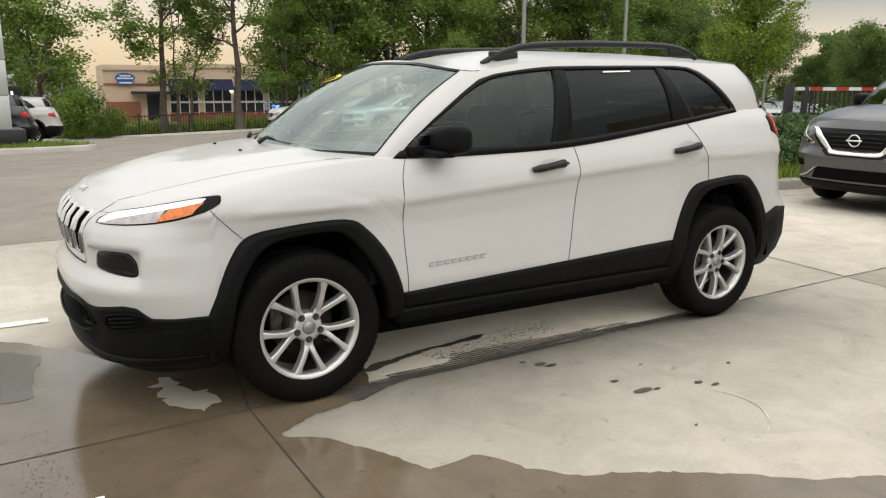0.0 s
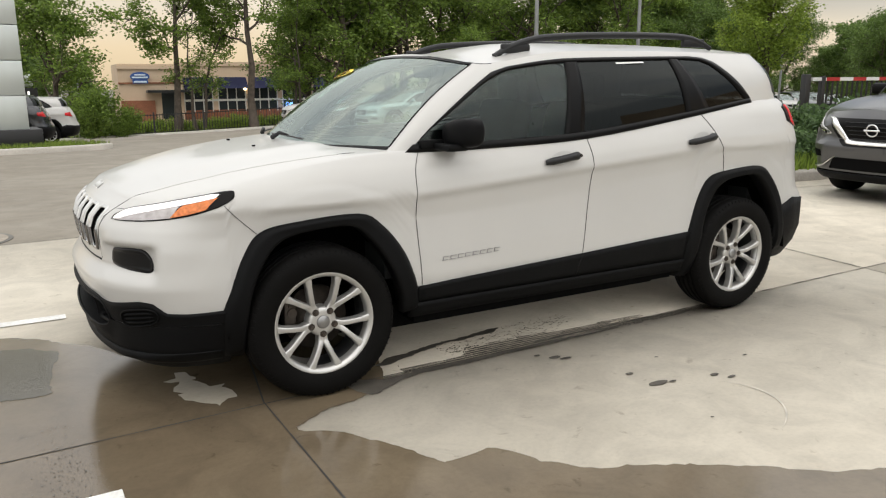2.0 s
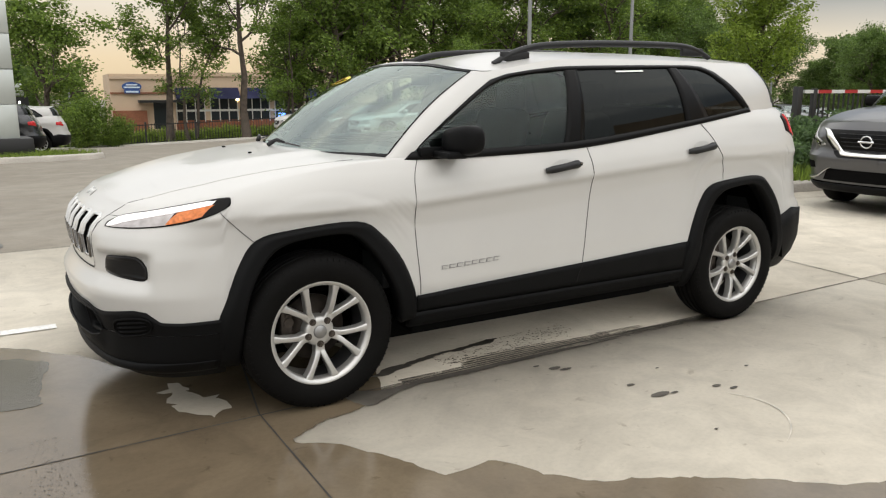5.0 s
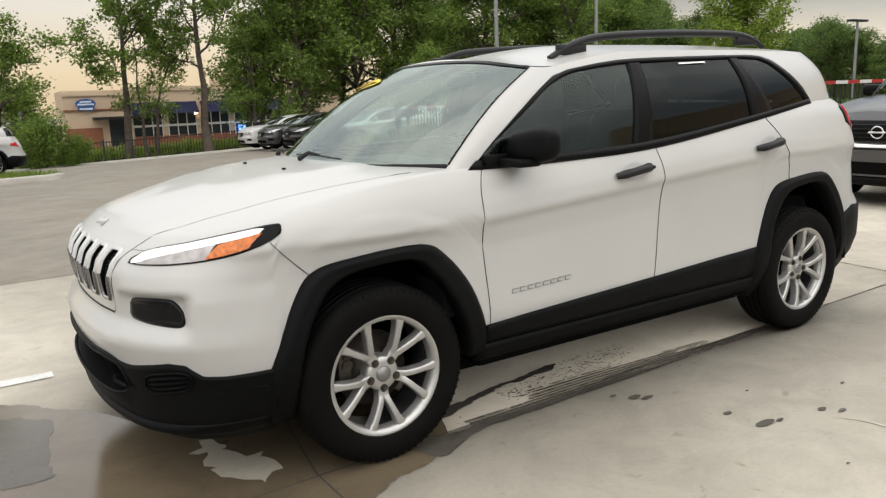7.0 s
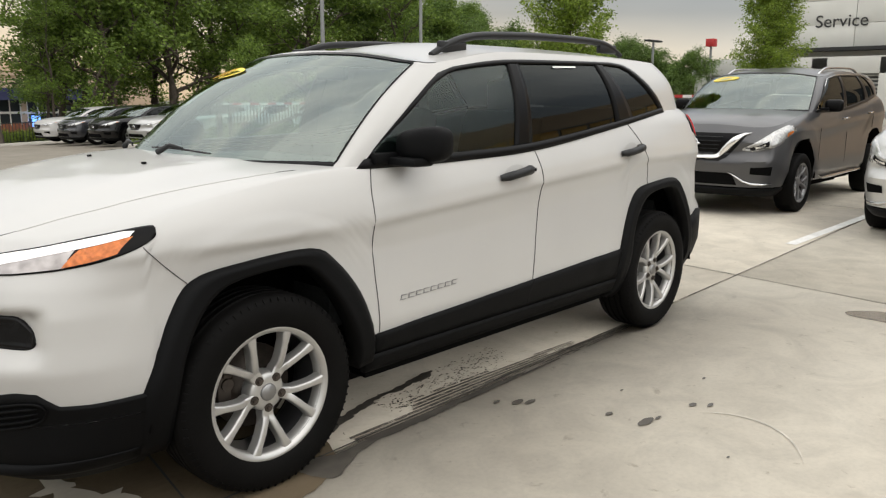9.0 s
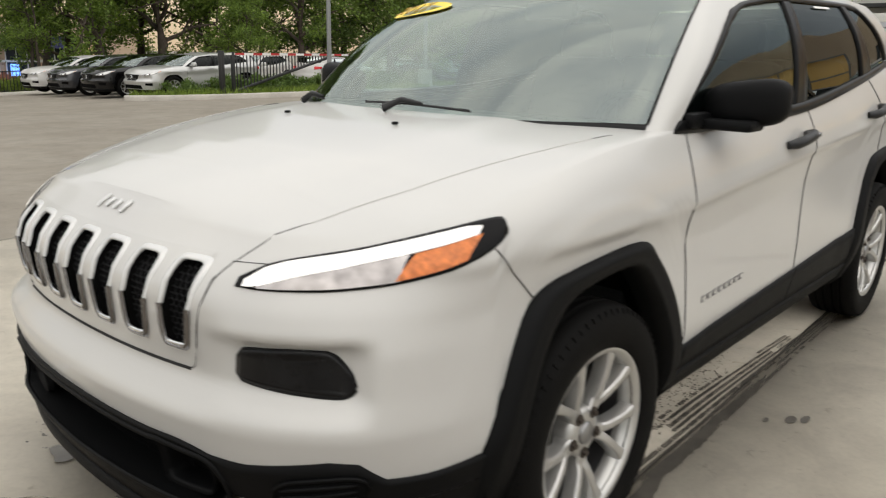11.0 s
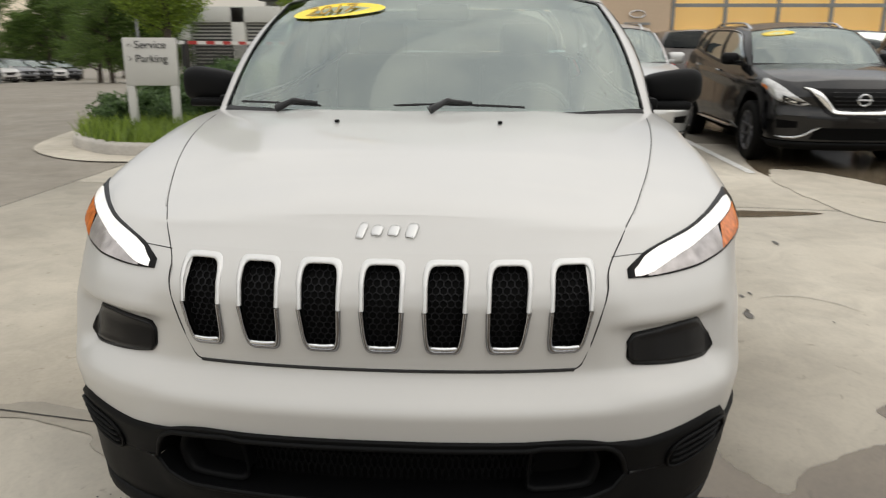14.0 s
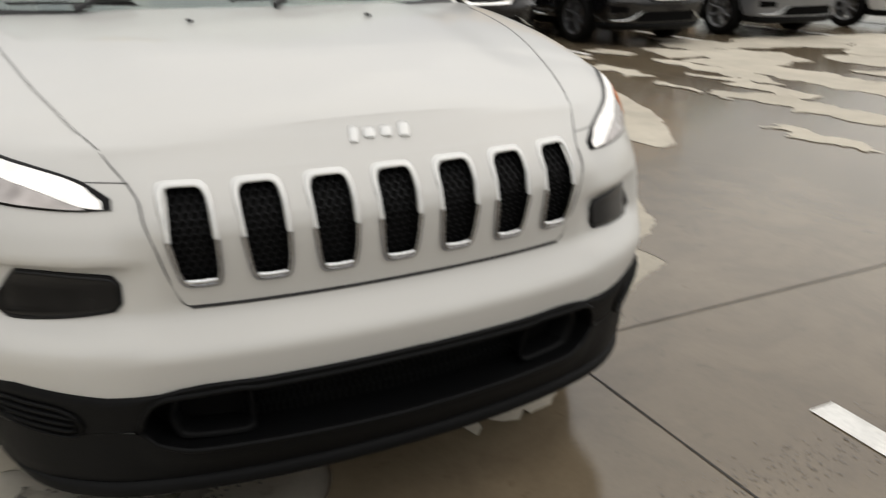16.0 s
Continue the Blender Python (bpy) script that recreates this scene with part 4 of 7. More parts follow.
    hi = (0, 0.866, 0.03, 0.881, 0.08, 0.897, 0.20, 0.913, 0.45, 0.937, 0.70, 0.955, 0.93, 0.971, 0.98, 0.966, 1.0, 0.948)
    for s in (1, -1):
        fn = lamp_form(F, s, lo, hi, u0, u1)
        lampo = sheet_part("headlight", window_of(fn, 0, 1, 0, 1, 0.003), 60, 12, M_GLOSSBLACK, car, "lit slim headlight with amber corner", skirt=0.01)
        split = lambda a: lerp(a, 0.035, 0.10, 0.07, 0.16, 0.11, 0.27, 0.16, 0.38, 0.24, 0.48, 0.35, 0.54, 0.60, 0.60, 0.90, 0.66)  # noqa: E731
        sheet_part("running_light", lambda a, b, o: fn(0.018 + 0.882 * a, split(0.018 + 0.882 * a) * (1 - b) + b * lerp(a, 0, 0.55, 0.04, 0.86, 0.10, 0.92, 0.92, 0.93, 1, 0.86), 0.0055 + o), 70, 4, M_LIT, lampo, "white lit strip")
        sheet_part("clear_lens", lambda a, b, o: fn(0.060 + 0.56 * a, 0.06 + b * (split(0.060 + 0.56 * a) - 0.068) , 0.0052 + o), 30, 4, M_LITLENS, lampo, "clear lens, faintly lit")
        sheet_part("amber_lens", lambda a, b, o: fn(0.600 + 0.28 * a + 0.05 * b * (1 - 0.3 * a), 0.07 + 0.05 * a + b * (split(0.600 + 0.29 * a) - 0.085 - 0.04 * a), 0.0058 + o), 24, 4, M_AMBER, lampo, "amber reflector")
        fog = lamp_form(F, s, (0, 0.674, 0.04, 0.661, 0.4, 0.649, 0.8, 0.643, 0.94, 0.646, 1, 0.660), (0, 0.708, 0.04, 0.724, 0.35, 0.733, 0.64, 0.735, 0.79, 0.727, 0.97, 0.686, 1, 0.665), F.u_y(0.54), F.u_y(0.768))
        fl = sheet_part("front_fog_lamp", window_of(fog, 0, 1, 0, 1, 0.007), 30, 8, M_SMOKED, car, "smoked lower lamp", skirt=0.02)
        bm = bmesh.new()
        rim = [fog(i / 30, 0, 0.002) for i in range(31)] + [fog(i / 30, 1, 0.002) for i in range(30, -1, -1)]
        add_tube(bm, rim + rim[:1], 0.005, 5)
        part("lamp_rim", bm, M_GLOSSBLACK, fl)
        tail = lamp_form(F, s, (0, 1.15, 0.5, 1.105, 1, 1.10), (0, 1.235, 0.3, 1.255, 1, 1.25), F.u_x(1.79), F.u_x(2.04))
        sheet_part("tail_light", window_of(tail, 0, 1, 0, 1, 0.004), 14, 6, M_GLOSSBLACK, car, skirt=0.02)
        sheet_part("tail_lens", window_of(tail, 0.18, 1, 0.06, 0.95, 0.010), 14, 6, M_RED, car, "red tail lens", skirt=0.02)
    # panel gaps
    def gap(pts, r=0.0016):
        bm = bmesh.new()
        add_tube(bm, pts, r, 5)
        part("panel_gap", bm, M_GAP, car)
    gap([F.skin(F.u_y(y), z, 0.0) for y, z in [(-0.415 + 0.83 * i / 30, 0.657) for i in range(31)]], 0.004)
    for s in (1, -1):
        low = [F.skin(s * F.u_y(y), z, 0.0) for y, z in ((0.40, 0.657), (0.425, 0.663), (0.438, 0.69), (0.450, 0.73), (0.462, 0.78), (0.477, 0.83), (0.494, 0.88), (0.510, 0.92))]
        up = [F.hood_at(x, -s * y, 0.0005) for x, y in ((-2.055, 0.520), (-1.97, 0.552), (-1.88, 0.580), (-1.75, 0.617), (-1.6, 0.652), (-1.45, 0.682), (-1.3, 0.706), (-1.18, 0.722), (-1.12, 0.730))]
        line = low[:-1] + up[1:]
        fine_line = [Vector(curve(line, (len(line) - 1) * i / 90)) for i in range(91)]
        gap([F.snap(q, -0.0002) if q.z > 0.86 and q.x < -1.2 else q for q in fine_line], [0.0016 if q.x < -2.02 else 0.0011 for q in fine_line])
        bm = bmesh.new()
        lip_line = [q for q in fine_line if q.x > -2.0 and q.x < -1.2]
        add_tube(bm, [F.snap(q + Vector((0, -s * 0.0030, 0)), 0.0006) for q in lip_line], 0.0017, 6)
        part("fender_lip", bm, M_WHITE, car)
        gap([F.skin(s * (F.u_y(0.497) * (1 - f) + f * (u0 + 0.085 * (u1 - u0))), 0.889 + 0.002 * f, 0) for f in (0, 0.25, 0.5, 0.75, 1)], 0.0012)
        gap([F.skin(s * F.u_x(x), z, 0.0016) for x, z in [curve(((-1.765, 0.915), (-1.72, 0.87), (-1.67, 0.82), (-1.62, 0.775)), 3 * i / 30) for i in range(31)]], 0.0013)
        gap([F.skin(s * F.u_x(x), z, 0.0016) for x, z in [curve(((-0.845, 1.085), (-0.868, 1.0), (-0.873, 0.90), (-0.868, 0.70), (-0.855, 0.55), (-0.849, 0.44)), 5 * i / 30) for i in range(31)]])
        gap([F.skin(s * F.u_x(x), z, 0.0016) for x, z in [curve(((0.165, 1.115), (0.185, 1.0), (0.18, 0.85), (0.155, 0.65), (0.135, 0.50)), 4 * i / 30) for i in range(31)]])
        gap([F.skin(s * F.u_x(x), z, 0.013) for x, z in ((0.135, 0.50), (0.115, 0.45), (0.098, 0.38))])
        gap([F.skin(s * F.u_x(x), z, 0.0016) for x, z in [curve(((1.03, 1.205), (1.10, 1.12), (1.16, 1.02), (1.19, 0.94), (1.20, 0.87)), 4 * i / 30) for i in range(31)]])
        for x0, x1, z0, z1 in ((-0.125, 0.075, 1.000, 1.024), (0.885, 1.075, 1.058, 1.086)):
            bm = bmesh.new()
            y = -s * 0.008
            pts = [F.skin(s * F.u_x(x0 + (x1 - x0) * f), z0 + (z1 - z0) * f, h) for f, h in ((0, 0.004), (0.12, 0.028), (0.35, 0.040), (0.65, 0.042), (0.88, 0.036), (1.0, 0.006))]
            add_tube(bm, pts, [0.014, 0.0195, 0.019, 0.0195, 0.0225, 0.018], 10)
            hd = part("door_handle", bm, M_SATIN, car, "black pull handle")
            # nearly flush oval whose darker white paints in the hollow's shade
            cup = lambda a, b, o: F.skin(s * F.u_x(x0 + 0.03 + (x1 - x0 - 0.05) * a), z0 + (z1 - z0) * a + 0.004 + (2 * b - 1) * 0.034 * math.sqrt(max(0.0, 1 - (2 * a - 1) ** 2)), 0.0012 - 0.0010 * math.sin(math.pi * b) + o)  # noqa: E731
            sheet_part("handle_cup", cup, 16, 6, M_CUPSHADE, hd, "finger cup behind the handle, its shade painted as darker white")
            if x0 < 0 and s > 0:
                bm = bmesh.new()
                q = F.skin(F.u_x(x1 - 0.012), z1 - 0.001, 0.036)
                add_cyl(bm, q, q + Vector((0, -0.022, 0)), 0.0085, 0.0085, 16)
                part("lock_cylinder", bm, M_CHROME, hd, "chrome lock")
        if s > 0:
            sheet_part("window_label", lambda a, b, o: F.glazing(5.36 + 0.26 * a, 0.812 + 0.022 * b, 0.002 + o), 6, 1, M_LINEWHITE, car, "white paper strip")
        # mirror: arm and housing
        bm = bmesh.new()
        g = bmesh.ops.create_uvsphere(bm, u_segments=28, v_segments=18, radius=1.0)
        for v in g["verts"]:
            x, y, z = v.co
            x, y, z = (math.copysign(abs(c) ** 0.62, c) for c in (x, y, z))
            v.co = (0.062 * x + 0.018 * abs(y), 0.122 * y, 0.066 * z * (1 - 0.14 * y) - 0.008 * y)
        bm.transform(Matrix.Translation((-0.655, -0.903, 1.170)) @ Matrix.Rotation(0.10, 4, "Z"))
        add_box(bm, (-0.70, -0.865, 1.108), (0.11, 0.20, 0.032), 0.012)
        add_box(bm, (-0.745, -0.80, 1.118), (0.15, 0.05, 0.045), 0.012)
        if s < 0:
            bm.transform(Matrix.Diagonal((1, -1, 1, 1)))
        part("door_mirror", bm, M_TRIM, car, "black door mirror")
        bm = bmesh.new()
        pts = [(-0.235, 1.535), (-0.13, 1.585), (0.0, 1.622), (0.15, 1.640), (0.5, 1.656), (0.95, 1.662), (1.16, 1.655), (1.28, 1.63), (1.37, 1.595)]
        add_tube(bm, [curve([(x, -s * 0.545, z) for x, z in pts], 8 * i / 32) for i in range(33)], [0.016 + 0.006 * math.sin(math.pi * i / 32) for i in range(33)], 10, 0.9)
        for x, z in ((-0.10, 1.575), (1.22, 1.625)):
            add_box(bm, (x, -s * 0.545, z), (0.18, 0.03, 0.05), 0.01)
        part("roof_rail", bm, M_SATIN, car, "black roof rail")
    # wipers, washer jets, spoiler, stickers
    for y0, y1, piv in ((-0.30, 0.09, -0.02), (0.32, 0.60, 0.45)):
        bm = bmesh.new()
        on = lambda y, w, o: F.glazing(lerp(abs(y), 0, 0, 0.36, 1, 0.665, 2) * (1 if y < 0 else -1), w, o)  # noqa: E731
        blade = [on(y0 + (y1 - y0) * i / 12, 0.035 + 0.008 * math.sin(i / 4), 0.016) for i in range(13)]
        add_tube(bm, blade, 0.0042, 6)
        add_tube(bm, [on(min(max(piv, -0.66), 0.66), -0.01, 0.03), on(piv - 0.05, 0.035, 0.036), on(piv - 0.12, 0.042, 0.022)], [0.013, 0.009, 0.005], 8)
        part("wiper", bm, M_SATIN, car, "black wiper")
    for y in (-0.242, 0.242):
        bm = bmesh.new()
        add_box(bm, F.hood_at(-1.448, y, 0.006), (0.016, 0.013, 0.008), 0.002)
        part("washer_jet", bm, M_TRIM, car)
    bm = bmesh.new()
    sheet(bm, lambda a, b, o: F.roof_at(8.0 + 2.0 * a, 2 * b - 1, 0.004) + Vector((0.10 * a, 0, -0.012 * a)), 6, 24)
    part("spoiler", bm, M_WHITE, car)
    return car, F


suv, SUV = build_main_car()


# ---- the ground ----
def ground_z(x, y):
    """The lot lies flat round the cars, falls gently away beyond and drops a little towards the fence."""
    d = math.hypot(x + 2, y + 2)
    yy = min(y, 55.0)
    return -(0.010 + 0.022 * ease(10, 27, x)) * min(max(0.0, d - 24), 80) - 0.031 * max(0.0, yy - 6) * ease(34, -4, x) - 0.05 * max(0.0, yy - 31) * ease(19, 11, x)


M_PALECONC = concrete("pale_dry_concrete", (0.62, 0.578, 0.503), 0.78, 0.03)
M_SOFTCONC = concrete("weathered_dry_concrete", (0.535, 0.497, 0.430), 0.77, 0.03)
M_MIDCONC = concrete("mid_dry_concrete", (0.49, 0.452, 0.386), 0.75, 0.04)
M_CONC = concrete("dry_concrete", (0.245, 0.222, 0.188), 0.72, 0.05)
M_WET = concrete("wet_concrete", (0.170, 0.136, 0.095), 0.10, 0.0, 0.6, 1.3)
M_DARKWET = concrete("dark_wet_concrete", (0.085, 0.072, 0.052), 0.04, 0.0, 0.6)
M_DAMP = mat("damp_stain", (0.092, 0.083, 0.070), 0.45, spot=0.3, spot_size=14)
M_DAMPISH = concrete("half_dry_concrete", (0.30, 0.272, 0.225), 0.45, 0.0)
M_SCUFF = mat("tyre_scuff", (0.56, 0.52, 0.45), 0.6, spot=0.3, spot_size=8)
M_COVER = mat("cover_iron", (0.30, 0.26, 0.21), 0.6, spot=0.3, spot_size=8, grain=0.2, grain_size=60, bump=0.3)
M_JOINT = mat("joint_filler", (0.035, 0.032, 0.028), 0.85, spot=0.3, spot_size=6)
M_LINE = mat("white_line_paint", (0.72, 0.71, 0.68), 0.6, spot=0.18, spot_size=7, grain=0.15, grain_size=70)
M_KERB = mat("kerb_concrete", (0.46, 0.43, 0.385), 0.8, spot=0.2, spot_size=1.5, grain=0.12, grain_size=30, bump=0.15)
M_SOIL = mat("soil", (0.07, 0.055, 0.035), 0.9, spot=0.3, spot_size=3)

bm = bmesh.new()
ticks = [-400, -200, -120, -80, -60] + [-50 + 2 * i for i in range(56)] + [70, 85, 110, 160, 260, 450]
vs = [[bm.verts.new((x, y, ground_z(x, y) - 0.012)) for y in ticks] for x in ticks]
for i in range(len(ticks) - 1):
    for j in range(len(ticks) - 1):
        bm.faces.new((vs[i][j], vs[i + 1][j], vs[i + 1][j + 1], vs[i][j + 1]))
ground = tagged(part("ground", bm, M_CONC), "pale concrete car park with sawn joints", "ground", kind="structure")


def joint_x(k, y):
    return -10.95 + 4.66 * k + (0.17 if k == 2 else 0.12) * max(0.0, y + 0.8) + (0.12 * min(0.0, y + 0.8) if k >= 3 else 0.0)


def joint_y(k, x):
    return -14.6 + 4.61 * k + 0.03 * x


def flat_patch(name, outline, z, material, label, category, kind="structure", parent=None, rough=0.0, step=0.05, seed=0):
    """A thin flat patch with an uneven edge."""
    pts = []
    n = len(outline)
    for i in range(n):
        a, b = Vector(outline[i]), Vector(outline[(i + 1) % n])
        m = max(1, int((b - a).length / step)) if rough else 1
        for k in range(m):
            p = curve([outline[i - 1], outline[i], outline[(i + 1) % n], outline[(i + 2) % n]], 1 + k / m) if rough else a.lerp(b, k / m)
            p = Vector((p[0], p[1], 0))
            if rough:
                p += rough * Vector((noise.noise(p * 3.1 + Vector((seed, 0, 0))) + 0.5 * noise.noise(p * 9 + Vector((seed, 5, 0))) + 0.32 * noise.noise(p * 33 + Vector((seed, 2, 1))), noise.noise(p * 3.1 + Vector((0, seed, 7))) + 0.5 * noise.noise(p * 9 + Vector((3, seed, 7))) + 0.32 * noise.noise(p * 33 + Vector((1, seed, 4))), 0))
            pts.append(p)
    bm = bmesh.new()
    ring = [bm.verts.new((p.x, p.y, z + ground_z(p.x, p.y))) for p in pts]
    edges = [bm.edges.new((ring[i], ring[(i + 1) % len(ring)])) for i in range(len(ring))]
    bmesh.ops.triangle_fill(bm, edges=edges, use_beauty=True, use_dissolve=False, normal=(0, 0, 1))
    ob = part(name, bm, material, parent)
    return tagged(ob, label, category, kind=kind) if label else ob


wet_edge = [(0.22, -2.56), (0.02, -2.48), (-0.20, -2.31), (-0.44, -2.17), (-0.62, -2.07), (-0.76, -2.02), (-0.875, -1.90), (-0.94, -1.74), (-1.03, -1.67), (-1.18, -1.68),
            (-1.28, -1.56), (-1.36, -1.40), (-1.45, -1.22), (-1.60, -1.14), (-1.44, -1.03), (-1.25, -0.98), (-1.10, -0.92), (-1.0, -0.75), (-0.95, -0.4), (-1.0, 0.0), (-1.2, 0.30),
            (-1.5, 0.28), (-1.75, 0.10), (-2.0, 0.13), (-2.2, 0.36), (-2.34, 0.55), (-2.5, 0.74), (-2.75, 0.86), (-3.3, 0.92), (-4.4, 0.7), (-5.2, -0.2), (-5.6, -1.8), (-6.2, -4.5), (-7, -9), (-5, -15), (12, -15), (12, -4.6), (8, -3.9),
            (5.4, -3.2), (4.0, -3.2), (2.5, -3.33), (1.1, -2.92), (0.55, -2.69), (0.38, -2.72)]
flat_patch("wet_patch", wet_edge, 0.0025, M_WET, "dark wet patch on the concrete with an uneven edge", "wet patch", rough=0.045, step=0.03, seed=2)
# a patch darker and smoother than the wet concrete round it
flat_patch("wet_patch", [(-2.42, 0.47), (-2.43, 0.15), (-2.45, -0.18), (-2.7, -0.17), (-3.1, -0.25), (-3.6, 0.0), (-3.55, 0.5), (-3.1, 0.62), (-2.66, 0.60)], 0.0042, M_DARKWET, "darker, smoother patch on the wet concrete", "wet patch", rough=0.05, step=0.02, seed=5)
flat_patch("wet_patch", [(2.45, -1.65), (2.66, -1.75), (2.72, -2.4), (2.66, -2.95), (2.5, -2.6), (2.42, -2.1)], 0.0025, M_WET, "small wet patch on the concrete", "wet patch", rough=0.03, seed=8)
for k, (x, y, rx, ry) in enumerate(((2.2, -6.6, 1.5, 0.34), (3.6, -7.2, 0.8, 0.5), (4.3, -6.6, 0.5, 0.18), (4.6, -8.9, 0.7, 0.6), (2.6, -8.6, 0.9, 0.4), (3.4, -5.0, 0.5, 0.12), (1.0, -5.2, 0.9, 0.22), (-1.25, 0.05, 0.14, 0.04), (-1.83, -0.50, 0.085, 0.115), (-1.885, -0.32, 0.055, 0.045),
                                    (4.8, -5.2, 0.4, 0.10), (0.2, -4.3, 0.5, 0.10), (4.2, -10.6, 0.9, 0.8), (2.9, -6.0, 0.9, 0.16), (1.9, -5.6, 0.8, 0.12), (4.9, -7.5, 0.7, 0.3), (3.1, -9.6, 1.0, 0.5), (4.7, -5.9, 0.35, 0.12), (1.4, -7.6, 0.9, 0.2), (2.1, -4.9, 0.5, 0.07))):
    flat_patch("dry_patch", [(x + rx * math.cos(a) * (1 + 0.3 * math.sin(3 * a + k)), y + 1.5 * ry * math.sin(a) * (1 + 0.3 * math.cos(2 * a + k))) for a in [2 * math.pi * i / 9 for i in range(9)]], 0.0060 + 0.00025 * k, M_MIDCONC,
               "pale dry patch left in the wet", "dry patch", rough=0.13, step=0.03, seed=11 + k)
flat_patch("dry_patch", [(5.0, -3.52), (4.39, -3.98), (3.6, -4.12), (2.93, -4.15), (2.2, -4.1), (1.62, -3.9), (0.95, -3.55), (0.42, -3.1), (0.93, -2.98), (1.51, -3.14), (2.45, -3.44), (3.3, -3.42), (4.0, -3.25)], 0.0056, M_MIDCONC,
           "pale dry patch beside a wet streak", "dry patch", rough=0.045, step=0.03, seed=77)
flat_patch("dry_patch", [(5.0, -3.45), (4.1, -3.86), (2.9, -3.78), (2.32, -3.62), (2.42, -3.20), (3.3, -3.10), (4.1, -3.08), (4.7, -3.2)], 0.0058, M_MIDCONC,
           "pale dry patch at the head of a wet streak", "dry patch", rough=0.045, step=0.03, seed=79)
for k, (x, y, rx, ry) in enumerate(((-1.84, 0.64, 0.07, 0.085), (-1.90, 0.42, 0.06, 0.045), (-1.84, 0.40, 0.025, 0.03), (-1.95, 0.55, 0.05, 0.04), (-1.78, 0.46, 0.03, 0.035), (-2.02, 0.30, 0.06, 0.05), (-1.86, 0.84, 0.16, 0.018), (-1.90, 0.79, 0.13, 0.016), (-1.95, 0.74, 0.10, 0.018), (-2.08, 0.66, 0.05, 0.05))):
    flat_patch("wet_splash", [(x + rx * math.cos(a) * (1 + 0.35 * math.sin(3 * a + k)), y + ry * math.sin(a) * (1 + 0.35 * math.cos(2 * a + k))) for a in [2 * math.pi * i / 9 for i in range(9)]], 0.0068 + 0.0002 * k, M_DAMP,
               "dark ragged splash on the concrete", "stain", rough=0.05, step=0.015, seed=91 + k)
# half-dry band along the joint beside the car
flat_patch("damp_band", [(-1.25, 0.4), (-1.225, 1.13), (-1.15, 1.5), (-1.17, 1.65), (-1.10, 1.97), (-0.93, 2.9), (-0.76, 3.9), (-0.86, 3.9), (-1.05, 2.9), (-1.21, 1.89), (-1.28, 1.57), (-1.29, 1.46), (-1.377, 1.164), (-1.434, 1.127), (-1.5, 1.05), (-1.58, 0.86), (-1.70, 0.4)],
           0.0024, M_DAMPISH, "half-dry damp band along a joint", "wet patch", rough=0.02, step=0.03, seed=57)
# wet tread prints from the front wheel back to the rear one, and small oil spots
def print_y(x, f):
    """Across the print at x: f from 0 at its inner edge to 1 at its outer edge."""
    return -0.645 - 0.055 * ease(-0.4, 1.2, x) - (0.215 - 0.105 * ease(-0.6, 1.25, x)) * f


bm = bmesh.new()
RIBS = ((0.02, 0.10, 0.55), (0.15, 0.22, 0.75), (0.27, 0.36, 0.9), (0.40, 0.47, 1.0), (0.51, 0.60, 1.0), (0.63, 0.70, 0.9), (0.74, 0.82, 0.85), (0.86, 0.95, 0.6))
for k, (f0, f1, heavy) in enumerate(RIBS):
    n = 420
    for j in range(n):
        a = -0.92 + 2.20 * j / n
        b = a + 2.20 / n * 0.72
        worn = 0.9 * noise.noise(Vector((a * 2.1, k * 1.3, 3))) + 0.5 * noise.noise(Vector((a * 15.0, k * 2.3, 8)))
        if a < -0.45 and f1 < 0.5:
            worn += 0.9 * ease(-0.45, -0.65, a)
        if a > 0.75 and f0 < 0.3:
            worn += 0.8
        if worn < heavy - 0.60 + 0.25 * random.random():
            if worn < heavy - 0.90:
                b = a + 2.20 / n * 1.02
            skew = 0.006 * (1 if k % 2 else -1)
            jit = random.uniform(-0.0025, 0.0025)
            bm.faces.new([bm.verts.new((x, y, 0.0052 + 0.00003 * k)) for x, y in ((a + skew, print_y(a, f1) + jit), (b + skew, print_y(b, f1) - jit), (b, print_y(b, f0) + jit), (a, print_y(a, f0) - jit))])
tagged(part("tread_prints", bm, M_DAMP), "dark wet tyre tread prints on the concrete", "tyre marks", kind="stuff")
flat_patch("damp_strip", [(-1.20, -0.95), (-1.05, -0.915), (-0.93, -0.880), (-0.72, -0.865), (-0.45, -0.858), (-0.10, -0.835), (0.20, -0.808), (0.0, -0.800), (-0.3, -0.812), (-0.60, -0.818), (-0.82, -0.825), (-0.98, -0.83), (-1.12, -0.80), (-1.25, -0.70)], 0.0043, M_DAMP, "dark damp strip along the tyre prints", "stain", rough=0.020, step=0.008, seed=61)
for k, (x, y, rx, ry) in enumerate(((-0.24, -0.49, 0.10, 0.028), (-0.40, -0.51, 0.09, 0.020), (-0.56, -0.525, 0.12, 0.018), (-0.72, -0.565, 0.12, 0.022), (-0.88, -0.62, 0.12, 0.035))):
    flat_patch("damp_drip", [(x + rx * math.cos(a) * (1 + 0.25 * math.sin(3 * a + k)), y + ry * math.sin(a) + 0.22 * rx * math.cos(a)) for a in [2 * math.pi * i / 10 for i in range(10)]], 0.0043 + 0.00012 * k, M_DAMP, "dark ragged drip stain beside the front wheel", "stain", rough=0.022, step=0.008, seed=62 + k)
